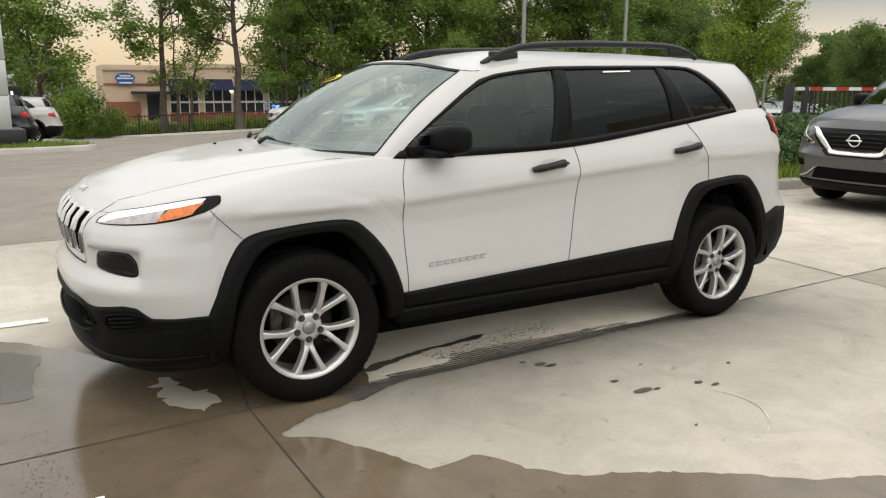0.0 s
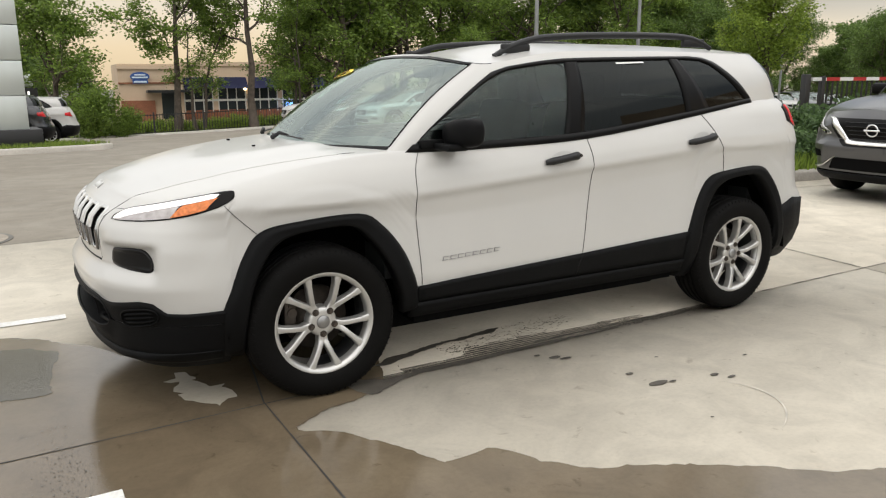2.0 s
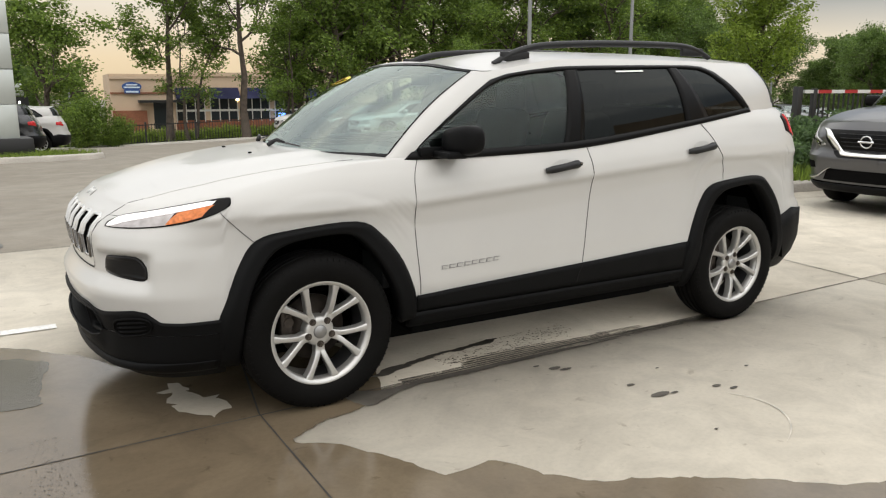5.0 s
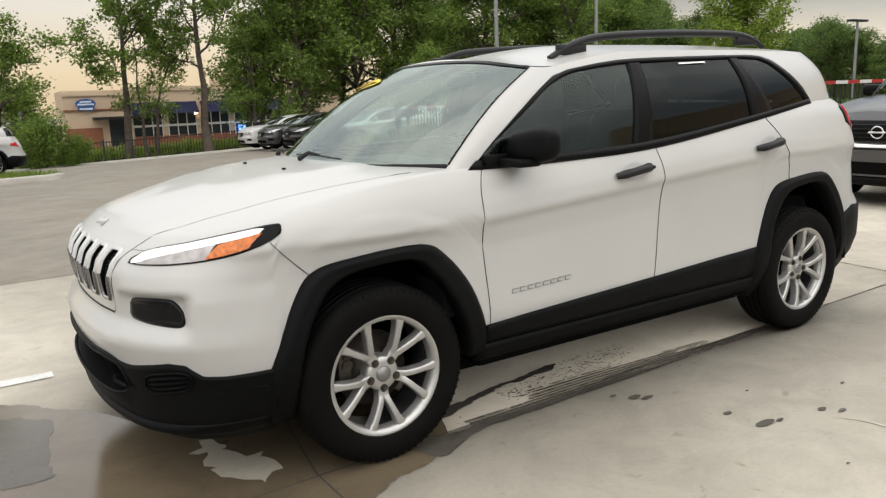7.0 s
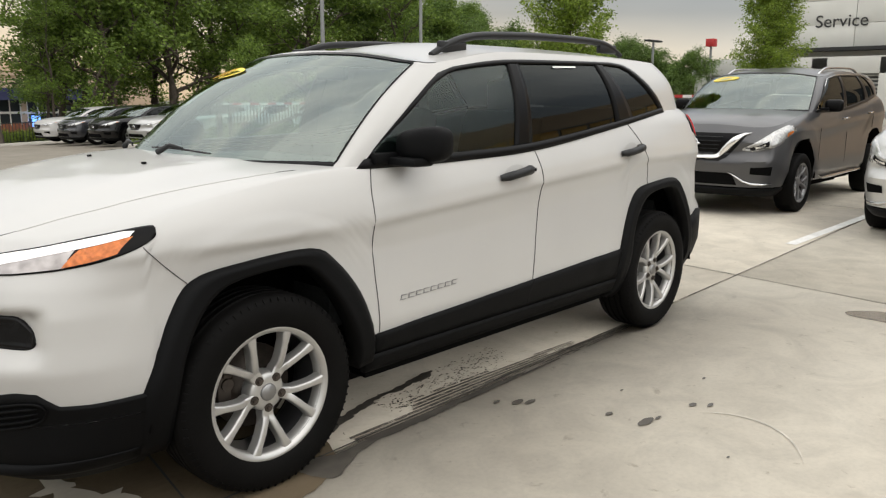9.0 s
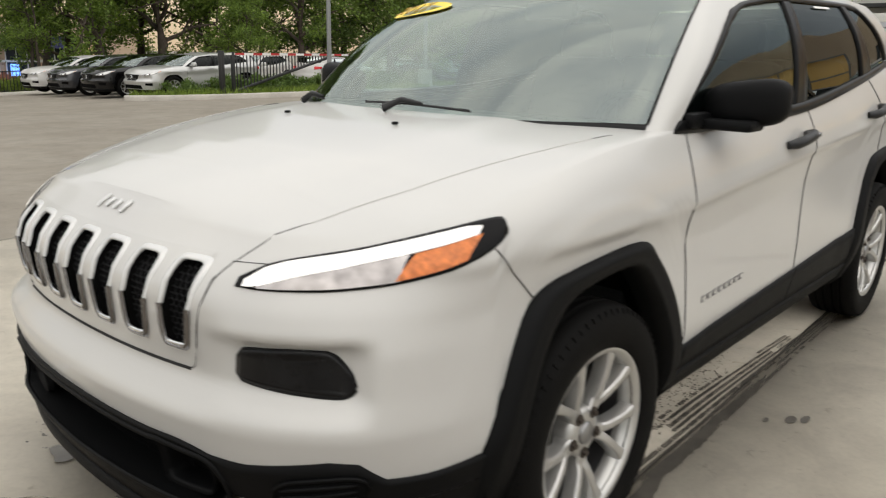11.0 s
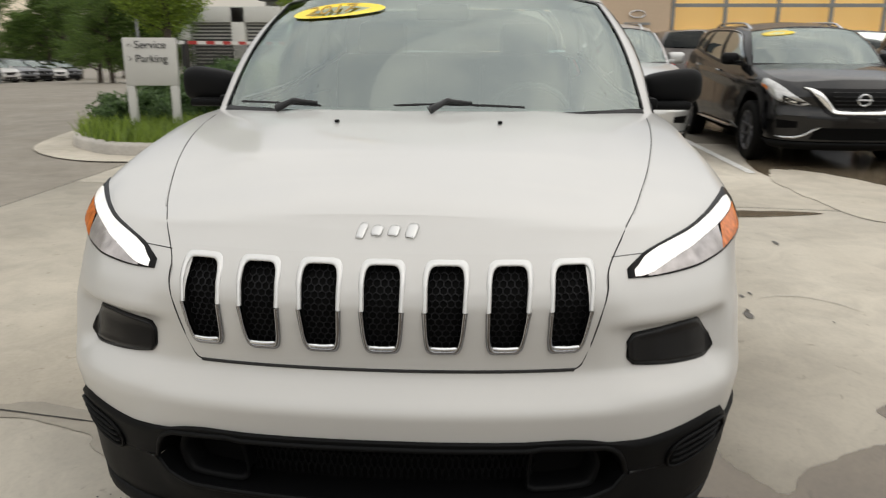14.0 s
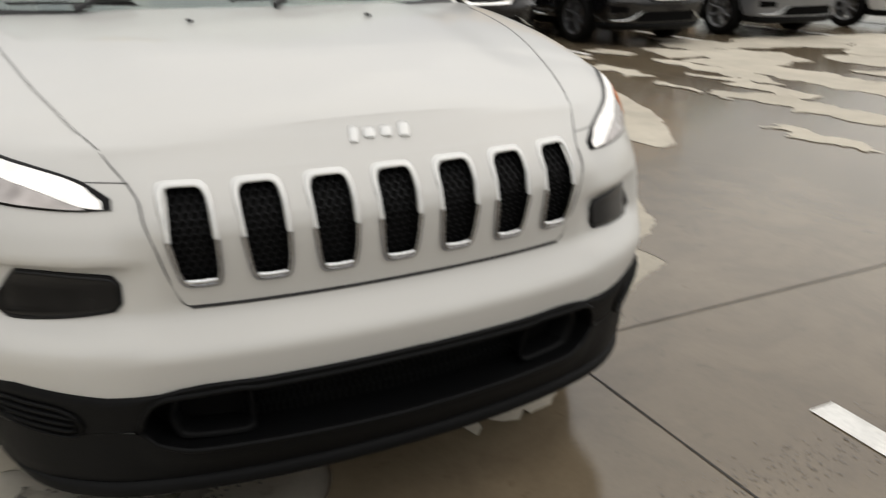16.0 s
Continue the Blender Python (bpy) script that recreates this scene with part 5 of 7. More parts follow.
for k, (x, y, r) in enumerate(((0.02, -1.385, 0.038), (0.055, -1.535, 0.06), (-0.15, -1.02, 0.055), (-0.115, -1.05, 0.04), (-0.22, -0.945, 0.03), (0.13, -1.56, 0.025), (0.37, -1.60, 0.04), (0.42, -1.66, 0.03), (0.72, -1.49, 0.022), (1.6, -2.2, 0.06), (-0.02, -1.93, 0.016), (0.30, -1.28, 0.014))):
    r *= 0.55
    flat_patch("oil_spot", [(x + r * (1.8 if k % 2 else 1.2) * math.cos(a), y + 0.6 * r * math.sin(a)) for a in [2 * math.pi * i / 8 for i in range(8)]], 0.0048, M_DAMP, "small dark spot on the concrete", "stain", rough=0.35 * r, step=0.01, seed=31 + k)
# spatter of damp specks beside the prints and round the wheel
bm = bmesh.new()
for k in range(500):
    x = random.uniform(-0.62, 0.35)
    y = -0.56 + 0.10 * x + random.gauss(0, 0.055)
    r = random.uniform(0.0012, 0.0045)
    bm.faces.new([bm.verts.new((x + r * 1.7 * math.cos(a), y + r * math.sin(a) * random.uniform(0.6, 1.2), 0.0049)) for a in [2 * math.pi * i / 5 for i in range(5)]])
for k in range(500):
    u = random.random()
    x, y = -2.42 - 0.08 * random.random() + random.gauss(0, 0.05), -0.6 - 1.5 * u
    r = random.uniform(0.001, 0.0035)
    bm.faces.new([bm.verts.new((x + r * math.cos(a), y + r * math.sin(a) * random.uniform(0.8, 1.8), 0.0049)) for a in [2 * math.pi * i / 5 for i in range(5)]])
for k in range(420):
    cx, cy, w = ((-1.84, 0.64, 0.07), (-1.92, 0.42, 0.06), (-1.92, 0.80, 0.09))[k % 3]
    x, y, r = cx + random.gauss(0, w), cy + random.gauss(0, 0.8 * w), random.uniform(0.0015, 0.006)
    bm.faces.new([bm.verts.new((x + r * math.cos(a), y + r * math.sin(a) * random.uniform(0.7, 1.4), 0.0049)) for a in [2 * math.pi * i / 5 for i in range(5)]])
tagged(part("damp_spatter", bm, M_DAMP), "spatter of small damp specks on the concrete", "stain", kind="stuff")
# faint curved tyre scuffs on the dry slab
for k, (cx, cy, rx, ry, a0, a1) in enumerate(((-0.35, -1.85, 0.75, 0.40, -0.9, 0.5),)):
    bm = bmesh.new()
    pr = None
    for i in range(41):
        a = a0 + (a1 - a0) * i / 40
        w = 0.007 * math.sin(math.pi * i / 40) * random.uniform(0.5, 1.2) + 0.0005
        e = [bm.verts.new((cx + (rx + d) * math.cos(a), cy + (ry + d) * math.sin(a), 0.0038)) for d in (-w, w)]
        if pr:
            bm.faces.new((pr[0], e[0], e[1], pr[1]))
        pr = e
    tagged(part("tyre_scuff", bm, M_SCUFF), "faint curved tyre scuff on the dry concrete", "tyre marks", kind="structure")
# drain cover set in the concrete
cover = thing("manhole_cover", "round weathered metal cover set in the concrete", "manhole cover", at=pose(-2.95, 4.2, ground_z(-2.95, 4.2) - 0.012))
bm = bmesh.new()
add_cyl(bm, (0, 0, -0.02), (0, 0, 0.006), 0.42, 0.42, 40)
part("rim", bm, M_DAMP, cover)
bm = bmesh.new()
add_cyl(bm, (0, 0, -0.02), (0, 0, 0.009), 0.385, 0.38, 40)
part("lid", bm, M_COVER, cover, "grey-brown metal lid")
# painted stall lines
for x0, x1, y in ((-7.5, -2.29, -1.34), (-7.5, -2.30, 1.10), (4.65, 10.2, -0.52), (4.72, 10.2, -3.03), (4.62, 10.2, -5.50), (4.6, 10.2, -7.98), (4.6, 10.2, -10.45), (4.6, 10.2, -12.9)):
    flat_patch("stall_line", [(x0, y - 0.05), (x1, y - 0.05), (x1, y + 0.05), (x0, y + 0.05)], 0.006, M_LINE, "worn white painted stall line on concrete", "road marking")


# ---- plants ----
def leaf_mat(name, colour, vary=0.45):
    m = bpy.data.materials.new(name)
    m.use_nodes = True
    nt, p = m.node_tree, m.node_tree.nodes["Principled BSDF"]
    geo, ramp = nt.nodes.new("ShaderNodeNewGeometry"), nt.nodes.new("ShaderNodeValToRGB")
    c = Vector(colour)
    ramp.color_ramp.elements[0].color = (*(c * (1 - vary)), 1)
    ramp.color_ramp.elements[1].color = (*Vector((c.x * (1 + vary * 1.1), c.y * (1 + vary * 0.8), c.z * (1 + vary * 0.3))), 1)
    nt.links.new(geo.outputs["Random Per Island"], ramp.inputs[0])
    nt.links.new(ramp.outputs[0], p.inputs["Base Color"])
    p.inputs["Roughness"].default_value = 0.6
    tr, mix = nt.nodes.new("ShaderNodeBsdfTranslucent"), nt.nodes.new("ShaderNodeMixShader")
    nt.links.new(ramp.outputs[0], tr.inputs[0])
    mix.inputs[0].default_value = 0.45
    nt.links.new(p.outputs[0], mix.inputs[1])
    nt.links.new(tr.outputs[0], mix.inputs[2])
    nt.links.new(mix.outputs[0], nt.nodes["Material Output"].inputs[0])
    return m


M_LEAF = leaf_mat("broad_leaves", (0.155, 0.250, 0.048))
M_LEAF_DARK = leaf_mat("dark_leaves", (0.115, 0.195, 0.048))
M_LEAF_LIGHT = leaf_mat("feathery_leaves", (0.215, 0.32, 0.05))
M_JUNIPER = leaf_mat("juniper_needles", (0.09, 0.16, 0.065))
M_GRASS = leaf_mat("grass_blades", (0.17, 0.26, 0.045))
M_BARK = mat("bark", (0.095, 0.075, 0.058), 0.9, spot=0.35, spot_size=6, grain=0.3, grain_size=40, bump=0.5)


def leaves_mesh(name, centres, size, material, parent, rng, flat=0.0, label=""):
    """Many small leaf blades, each a folded pair of triangles."""
    n = len(centres)
    a, b = rng.normal(size=(n, 3)), rng.normal(size=(n, 3))
    a[:, 2] *= 1 - flat
    a /= np.linalg.norm(a, axis=1, keepdims=True)
    b -= (a * b).sum(1, keepdims=True) * a
    b /= np.linalg.norm(b, axis=1, keepdims=True)
    s = size * rng.uniform(0.6, 1.3, size=(n, 1))
    v = np.stack([centres - a * s, centres + b * s * 0.55, centres + a * s, centres - b * s * 0.55], 1).reshape(-1, 3)
    me = bpy.data.meshes.new(name)
    me.from_pydata(v.tolist(), [], np.arange(4 * n).reshape(-1, 4).tolist())
    me.materials.append(material)
    ob = new(name, me)
    ob.parent = parent
    if label:
        tagged(ob, label)
    return ob


def build_tree(label, seed, height, spread, trunk_r, clear, n_leaves, leaf, material, clump=0.30, name="tree", cone=False, forks=1, limbs=14):
    """A tapered trunk, limbs that fork twice, and leaves in loose clumps at the ends of the twigs."""
    rng = np.random.default_rng(seed)
    tree = thing(name, label, "tree", "trees round the lot")
    bm = bmesh.new()
    ends = []

    def limb(p, way, length, r, depth):
        pts, d = [p], way.normalized()
        for _ in range(4):
            d = (d + Vector(rng.normal(size=3)) * 0.20 + Vector((0, 0, 0.06 if not cone else -0.03))).normalized()
            pts.append(pts[-1] + d * length / 4)
        add_tube(bm, pts, [max(r * (1 - 0.2 * i), 0.006) for i in range(5)], 6 if depth == 0 else 4)
        if depth < 2:
            for k in range(5 if depth == 0 else 3):
                f = 0.9 + 3.0 * (k + rng.uniform()) / (5 if depth == 0 else 3)
                q = Vector(curve(pts, min(f, 3.95)))
                side = (d.cross(Vector(rng.normal(size=3)))).normalized()
                limb(q, d * 0.7 + side * 0.9, length * (0.52 if depth == 0 else 0.55) * rng.uniform(0.7, 1.2), r * 0.45, depth + 1)
        if depth:
            ends.extend([pts[2], pts[3], pts[4]] if depth == 2 else [pts[4]])

    for f in range(forks):
        lean = Vector((rng.normal() * 0.05 * height * (1 + f), rng.normal() * 0.05 * height, 0)) * (0.2 if cone else 1)
        pts = [Vector((f * 0.4, 0, 0)) + lean * (i / 6) ** 1.5 + Vector((rng.normal(), rng.normal(), 0)) * 0.010 * height * (0 < i < 6) * (0.2 if cone else 1) + Vector((0, 0, height * (0.86 if not cone else 0.98) * i / 6)) for i in range(7)]
        add_tube(bm, pts, [trunk_r * (1.3 if i == 0 else 1 - 0.145 * i) for i in range(7)], 10)
        m = limbs if not cone else 90
        for k in range(m):
            h = clear + (0.99 - clear) * (k + rng.uniform(0.2, 0.8)) / m
            p = Vector(curve(pts, 6 * min(h, 0.995)))
            ang = 2.4 * k + rng.normal() * 0.3
            if cone:
                reach = spread * (1.06 - h) ** 0.8 * rng.uniform(0.75, 1.1)
                q = [p + Vector((math.cos(ang), math.sin(ang), 0.30 + 0.45 * g)) * reach * g for g in (0, 0.35, 0.7, 1.0)]
                add_tube(bm, q, [0.018, 0.014, 0.009, 0.004], 4)
                for g in np.arange(0.15, 1.05, 0.085):
                    c = p + Vector((math.cos(ang), math.sin(ang), 0.30 + 0.45 * g)) * reach * g
                    for sd in (-1, 1):
                        ends.append(c + Vector((-math.sin(ang) * sd, math.cos(ang) * sd, rng.uniform(-0.4, 0.8))) * 0.30 * reach * (1.1 - 0.7 * g) * rng.uniform(0.2, 1.3))
            else:
                g = (h - clear) / (1 - clear)
                reach = spread * (0.72 + 0.5 * g - 0.85 * g * g) * rng.uniform(0.75, 1.1)
                limb(p, Vector((math.cos(ang), math.sin(ang), 0.25 + 1.0 * g + rng.uniform(0, 0.3))), reach, trunk_r * 0.45 * (1.1 - 0.8 * h), 0)
    part("trunk", bm, M_BARK, tree)
    ends = np.array([list(e) for e in ends])
    pick = rng.integers(len(ends), size=n_leaves)
    c = ends[pick] + rng.normal(size=(n_leaves, 3)) * clump * (1, 1, 0.6)
    leaves_mesh("crown", c, leaf, material, tree, rng, 0.5)
    return tree


TREE_KINDS = [
    build_tree("tall leafy tree with a bare trunk and open crown", 1, 11.0, 3.4, 0.21, 0.42, 13500, 0.088, M_LEAF, 0.24, limbs=11),
    build_tree("tall leafy tree with a dense green crown", 2, 12.0, 4.3, 0.26, 0.14, 33000, 0.088, M_LEAF, 0.32, limbs=17),
    build_tree("dark green tree with a broad crown", 3, 10.0, 4.3, 0.24, 0.12, 27000, 0.098, M_LEAF_DARK, 0.36, limbs=15),
    build_tree("slim twin-stemmed tree with sparse leaves", 4, 10.0, 2.1, 0.11, 0.22, 6500, 0.08, M_LEAF, 0.20, forks=2, limbs=9),
    build_tree("round-crowned green tree on the verge", 5, 7.2, 2.9, 0.20, 0.24, 12000, 0.085, M_LEAF, 0.24, limbs=13),
    build_tree("feathery light green conifer in a bed", 6, 9.0, 1.15, 0.10, 0.20, 80000, 0.032, M_LEAF_LIGHT, 0.10, cone=True),
    build_tree("thin-crowned dark tree far off", 7, 7.5, 3.2, 0.17, 0.30, 6500, 0.12, M_LEAF_DARK, 0.24, limbs=10),
]
PLACED = [False] * len(TREE_KINDS)


def plant(kind, x, y, scale=1.0, turn=0.0):
    at = pose(x, y, ground_z(x, y) - 0.05, 0, 0, turn)
    m = at @ Matrix.Scale(scale, 4)
    t = TREE_KINDS[kind]
    if PLACED[kind]:
        c = copy_thing(t, at)
        c.scale = (scale,) * 3
    else:
        t.matrix_basis = m
        PLACED[kind] = True


for k, x, y, s, a in (
        (4, 0.1, 37.9, 1.01, 332), (0, 5.4, 37.2, 0.99, 246), (3, 6.2, 36.6, 0.83, 350), (0, 8.9, 35.6, 1.04, 164), (3, 11.7, 36.6, 0.80, 96), (1, 14.9, 37.5, 1.14, 250), (2, 16.3, 44.5, 0.99, 35),
        (1, 18.5, 38.0, 1.26, 340), (1, 22.3, 39.4, 1.17, 235), (4, 18.6, 30.0, 0.63, 174), (2, 26.1, 39.4, 0.91, 140), (1, 25.0, 34.1, 1.05, 15), (2, 28.8, 35.0, 1.01, 85), (1, 29.5, 31.7, 0.95, 340),
        (2, 36.6, 36.0, 0.88, 40), (1, 38.4, 36.2, 0.80, 285), (2, 47.9, 38.5, 0.80, 180), (5, 9.35, 5.25, 0.84, 10), (5, 17.0, 4.45, 0.85, 30), (6, 64.5, 39.6, 1.04, 195), (6, 63.1, 37.2, 0.99, 100),
        (6, 70.8, 41.3, 1.06, 110), (6, 66.1, 42.5, 0.80, 190), (6, 74.6, 44.0, 0.85, 85), (6, 76.2, 38.5, 0.91, 320), (2, 67.9, 42.3, 0.55, 70), (1, 43.0, 44.3, 0.95, 110), (2, 47.8, 45.2, 1.01, 345),
        (1, 49.8, 43.1, 0.90, 220), (2, 54.9, 43.2, 0.90, 280), (2, 58.4, 41.9, 0.80, 340), (2, 61.7, 40.8, 0.56, 30), (2, -1.6, 51.0, 0.67, 40), (2, -0.2, 58.0, 0.68, 255), (4, -4.4, 46.0, 0.96, 300),
        (2, 3.2, 65.8, 0.62, 150), (4, 12.9, 38.8, 1.05, 120), (1, 20.3, 43.0, 1.10, 77), (2, 78.0, 44.0, 0.55, 75), (2, 85.0, 44.0, 0.55, 55), (2, 39.0, 17.9, 0.46, 20), (2, 40.5, 19.7, 0.50, 140), (2, 39.5, 21.4, 0.52, 260), (2, 42.0, 23.4, 0.58, 75), (2, 92.0, 43.0, 0.85, 12), (2, 100.0, 40.0, 0.85, 120), (2, 96.0, 30.0, 0.75, 80), (1, 88.0, 34.0, 0.65, 210)):
    plant(k, x, y, s, a)


def build_shrub(label, seed, size, n, leaf, material, name="shrub", category="shrub"):
    rng = np.random.default_rng(seed)
    s = thing(name, label, category, "shrubs on the verges")
    bm = bmesh.new()
    cs = []
    for k in range(22):
        a, el_ = rng.uniform(0, 2 * math.pi), rng.uniform(0.25, 1.35)
        tip = Vector((math.cos(a) * math.cos(el_) * size[0], math.sin(a) * math.cos(el_) * size[1], math.sin(el_) * size[2])) * rng.uniform(0.75, 1.1)
        add_tube(bm, [(0, 0, 0), tip * 0.5 + Vector((0, 0, 0.05)), tip], [0.02, 0.012, 0.004], 5)
        cs += [tip * f for f in (0.35, 0.55, 0.75, 0.9, 1.0)]
    part("stem", bm, M_BARK, s)
    cs = np.array([list(c) for c in cs])
    c = cs[rng.integers(len(cs), size=n)] + rng.normal(size=(n, 3)) * np.array(size) * 0.10
    c[:, 2] = np.abs(c[:, 2])
    leaves_mesh("foliage", c, leaf, material, s, rng)
    return s


def strew(proto, spots):
    for i, (x, y, sc, a) in enumerate(spots):
        m = pose(x, y, ground_z(x, y) + 0.10, 0, 0, a)
        if i == 0:
            proto.matrix_basis = m @ Matrix.Scale(sc, 4)
        else:
            c = copy_thing(proto, m)
            c.scale = (sc,) * 3


strew(build_shrub("spreading green juniper shrub in a kerbed bed", 21, (1.0, 1.0, 0.75), 9000, 0.045, M_JUNIPER, "juniper"),
      ((8.6, 4.2, 1.0, 0), (9.3, 3.3, 1.0, 50), (10.4, 3.6, 1.15, 120), (9.7, 5.0, 1.1, 200), (11.5, 4.6, 1.2, 20), (12.6, 3.7, 1.2, 310), (10.8, 5.6, 1.0, 150), (13.4, 5.2, 1.2, 33),
       (8.0, 5.35, 0.7, 170)))
strew(build_shrub("loose green shrub by the fence", 22, (1.4, 1.4, 1.9), 9000, 0.06, M_LEAF), ((1.4, 35.0, 1.12, 0), (2.6, 35.4, 0.7, 90)))
strew(build_shrub("low leafy hedge plants along the fence", 23, (1.1, 1.0, 0.8), 4500, 0.05, M_LEAF_LIGHT, "hedge_plant"),
      [(2.6 + 1.25 * i, 37.9 - 0.04 * i + 0.3 * (i % 3), 0.85 + 0.1 * (i % 3), 40 * i) for i in range(16)])
strew(build_shrub("low clipped shrub on the gate's verge", 24, (1.0, 0.8, 0.55), 3500, 0.05, M_LEAF_DARK, "low_shrub"),
      ((11.6, 20.8, 1.0, 0), (12.9, 20.6, 1.0, 60), (14.3, 20.9, 1.0, 120), (15.9, 20.9, 1.0, 200), (10.0, 21.2, 0.9, 20), (17.5, 20.5, 0.9, 100), (19.5, 23, 1.2, 10), (22, 24, 1.2, 60), (25, 25, 1.2, 99)))


def bed(name, outline, label, blades, seed, tall=0.10, kerb=True):
    """A kerbed bed: a rounded concrete kerb round soil and grass."""
    n = len(outline)
    ring = [curve([outline[(i + k) % n] for k in (-1, 0, 1, 2)], 1 + f / 6) for i in range(n) for f in range(6)]
    cx, cy = np.mean(ring, axis=0)
    if kerb:
        bm = bmesh.new()
        prof = ((0.0, -0.02), (0.01, 0.11), (0.03, 0.14), (0.15, 0.15), (0.17, 0.13), (0.18, 0.02))
        rows = []
        for i, p in enumerate(ring):
            t = np.array(ring[(i + 1) % len(ring)]) - np.array(ring[i - 1])
            t = t / np.linalg.norm(t)
            nrm = np.array((-t[1], t[0]))
            if np.dot(nrm, np.array((cx, cy)) - p) < 0:
                nrm = -nrm
            rows.append([bm.verts.new((p[0] + nrm[0] * d, p[1] + nrm[1] * d, ground_z(*p) + h)) for d, h in prof])
        for i in range(len(rows)):
            for j in range(len(prof) - 1):
                bm.faces.new((rows[i][j], rows[(i + 1) % len(rows)][j], rows[(i + 1) % len(rows)][j + 1], rows[i][j + 1]))
        tagged(part("kerb", bm, M_KERB), "rounded pale concrete kerb round " + label, "kerb", kind="structure")
    bm = bmesh.new()
    f = bm.faces.new([bm.verts.new((p[0] * 0.985 + cx * 0.015, p[1] * 0.985 + cy * 0.015, ground_z(*p) + 0.10)) for p in ring])
    bmesh.ops.triangulate(bm, faces=[f])
    tagged(part("verge_soil", bm, M_SOIL), "bare soil under the grass", "soil", kind="structure")
    rng = np.random.default_rng(seed)
    lo, hi = np.min(ring, axis=0), np.max(ring, axis=0)
    pts = rng.uniform(lo, hi, size=(blades * 3, 2))
    poly = np.array(ring)
    inside = np.zeros(len(pts), bool)
    for i in range(len(poly)):
        (x0, y0), (x1, y1) = poly[i], poly[(i + 1) % len(poly)]
        hit = ((y0 > pts[:, 1]) != (y1 > pts[:, 1])) & (pts[:, 0] < (x1 - x0) * (pts[:, 1] - y0) / (y1 - y0 + 1e-12) + x0)
        inside ^= hit
    pts = pts[inside][:blades]
    pts = pts * 0.97 + np.array((cx, cy)) * 0.03
    m = len(pts)
    base = np.c_[pts, [ground_z(*p) + 0.09 for p in pts]]
    ang = rng.uniform(0, 2 * np.pi, m)
    h = tall * rng.uniform(0.5, 1.3, m)
    w = np.c_[np.cos(ang), np.sin(ang), 0 * ang] * (0.05 * tall + 0.006)
    tip = base + np.c_[rng.normal(size=(m, 2)) * 0.35 * h[:, None], h]
    v = np.stack([base - w, base + w, tip], 1).reshape(-1, 3)
    me = bpy.data.meshes.new(name)
    me.from_pydata(v.tolist(), [], np.arange(3 * m).reshape(-1, 3).tolist())
    me.materials.append(M_GRASS)
    tagged(new(name, me), "green grass in " + label, "grass", kind="stuff")


flat_patch("kerb_apron", [(4.95, 4.25), (5.5, 2.85), (7.1, 2.3), (10.5, 2.25), (14.5, 2.3), (15.9, 5.0), (14.6, 7.6), (10, 6.85), (6.8, 6.15), (5.5, 5.4)], 0.004, M_MIDCONC, "pale concrete gutter apron round the kerb", "gutter", rough=0.004)
bed("grass", [(5.45, 4.3), (5.75, 3.25), (7.2, 2.75), (10.5, 2.7), (14.5, 2.8), (15.5, 5.0), (14.5, 7.2), (10, 6.4), (6.9, 5.7), (5.9, 5.05)], "the bed of the direction sign", 16000, 41, 0.24)
bed("grass", [(8.4, 21.6), (9.4, 19.9), (12.5, 18.8), (17, 18.7), (20.2, 19.4), (19, 21.0), (14, 21.9), (10, 22.4)], "the gate's verge", 9000, 42, 0.22)
bed("grass", [(0.2, 19.6), (-1.2, 18.9), (-3, 18.9), (-8, 19.3), (-8, 22.6), (-3, 22.4), (-0.6, 21.4)], "the sign tower's island", 8000, 43, 0.16)
bed("grass", [(0.0, 36.2), (6, 35.6), (14, 35.1), (34, 34.0), (36, 44), (18, 49), (6, 50), (-6, 49), (-8, 38)], "the bank behind the fence", 16000, 44, 0.35)
bed("grass", [(21, 23.4), (24, 22.3), (30, 24.5), (30, 27), (24, 26.5)], "a far verge", 4000, 45, 0.25)


# ---- fixed things of the lot ----
M_METAL = mat("grey_pole_paint", (0.25, 0.26, 0.26), 0.45, 0.3, spot=0.12, spot_size=3)
M_BLACKMETAL = mat("black_metal", (0.015, 0.015, 0.016), 0.45)
M_PANEL = mat("silver_panel", (0.50, 0.53, 0.51), 0.35, 0.45, spot=0.06, spot_size=1.0, vary=0.05)
M_SIGN = mat("grey_sign_face", (0.52, 0.51, 0.48), 0.5, spot=0.05, spot_size=2)
M_TEXT = mat("dark_lettering", (0.03, 0.03, 0.03), 0.6)
M_WALL_TAN = mat("tan_render", (0.60, 0.46, 0.33), 0.85, spot=0.08, spot_size=0.5, grain=0.05, grain_size=20)
M_WALL_WHITE = mat("white_wall_panel", (0.62, 0.62, 0.58), 0.55, spot=0.06, spot_size=0.7, vary=0.05)
M_BRICK = mat("red_brick", (0.28, 0.11, 0.06), 0.85, spot=0.2, spot_size=2.0, grain=0.2, grain_size=14)
M_AWNING = mat("navy_awning", (0.03, 0.035, 0.10), 0.8, spot=0.15, spot_size=1.5)
M_BLUE = mat("blue_sign", (0.03, 0.09, 0.30), 0.4)
M_PALE = mat("pale_sign", (0.65, 0.75, 0.85), 0.4)
M_BARRED = mat("red_bar_band", (0.45, 0.03, 0.03), 0.5)
M_BARWHITE = mat("white_bar_band", (0.7, 0.7, 0.68), 0.5)
M_SHOPGLASS = mat("dark_shop_glass", (0.03, 0.035, 0.04), 0.08)
M_LOUVRE = mat("grey_louvre", (0.45, 0.45, 0.42), 0.5, 0.2)
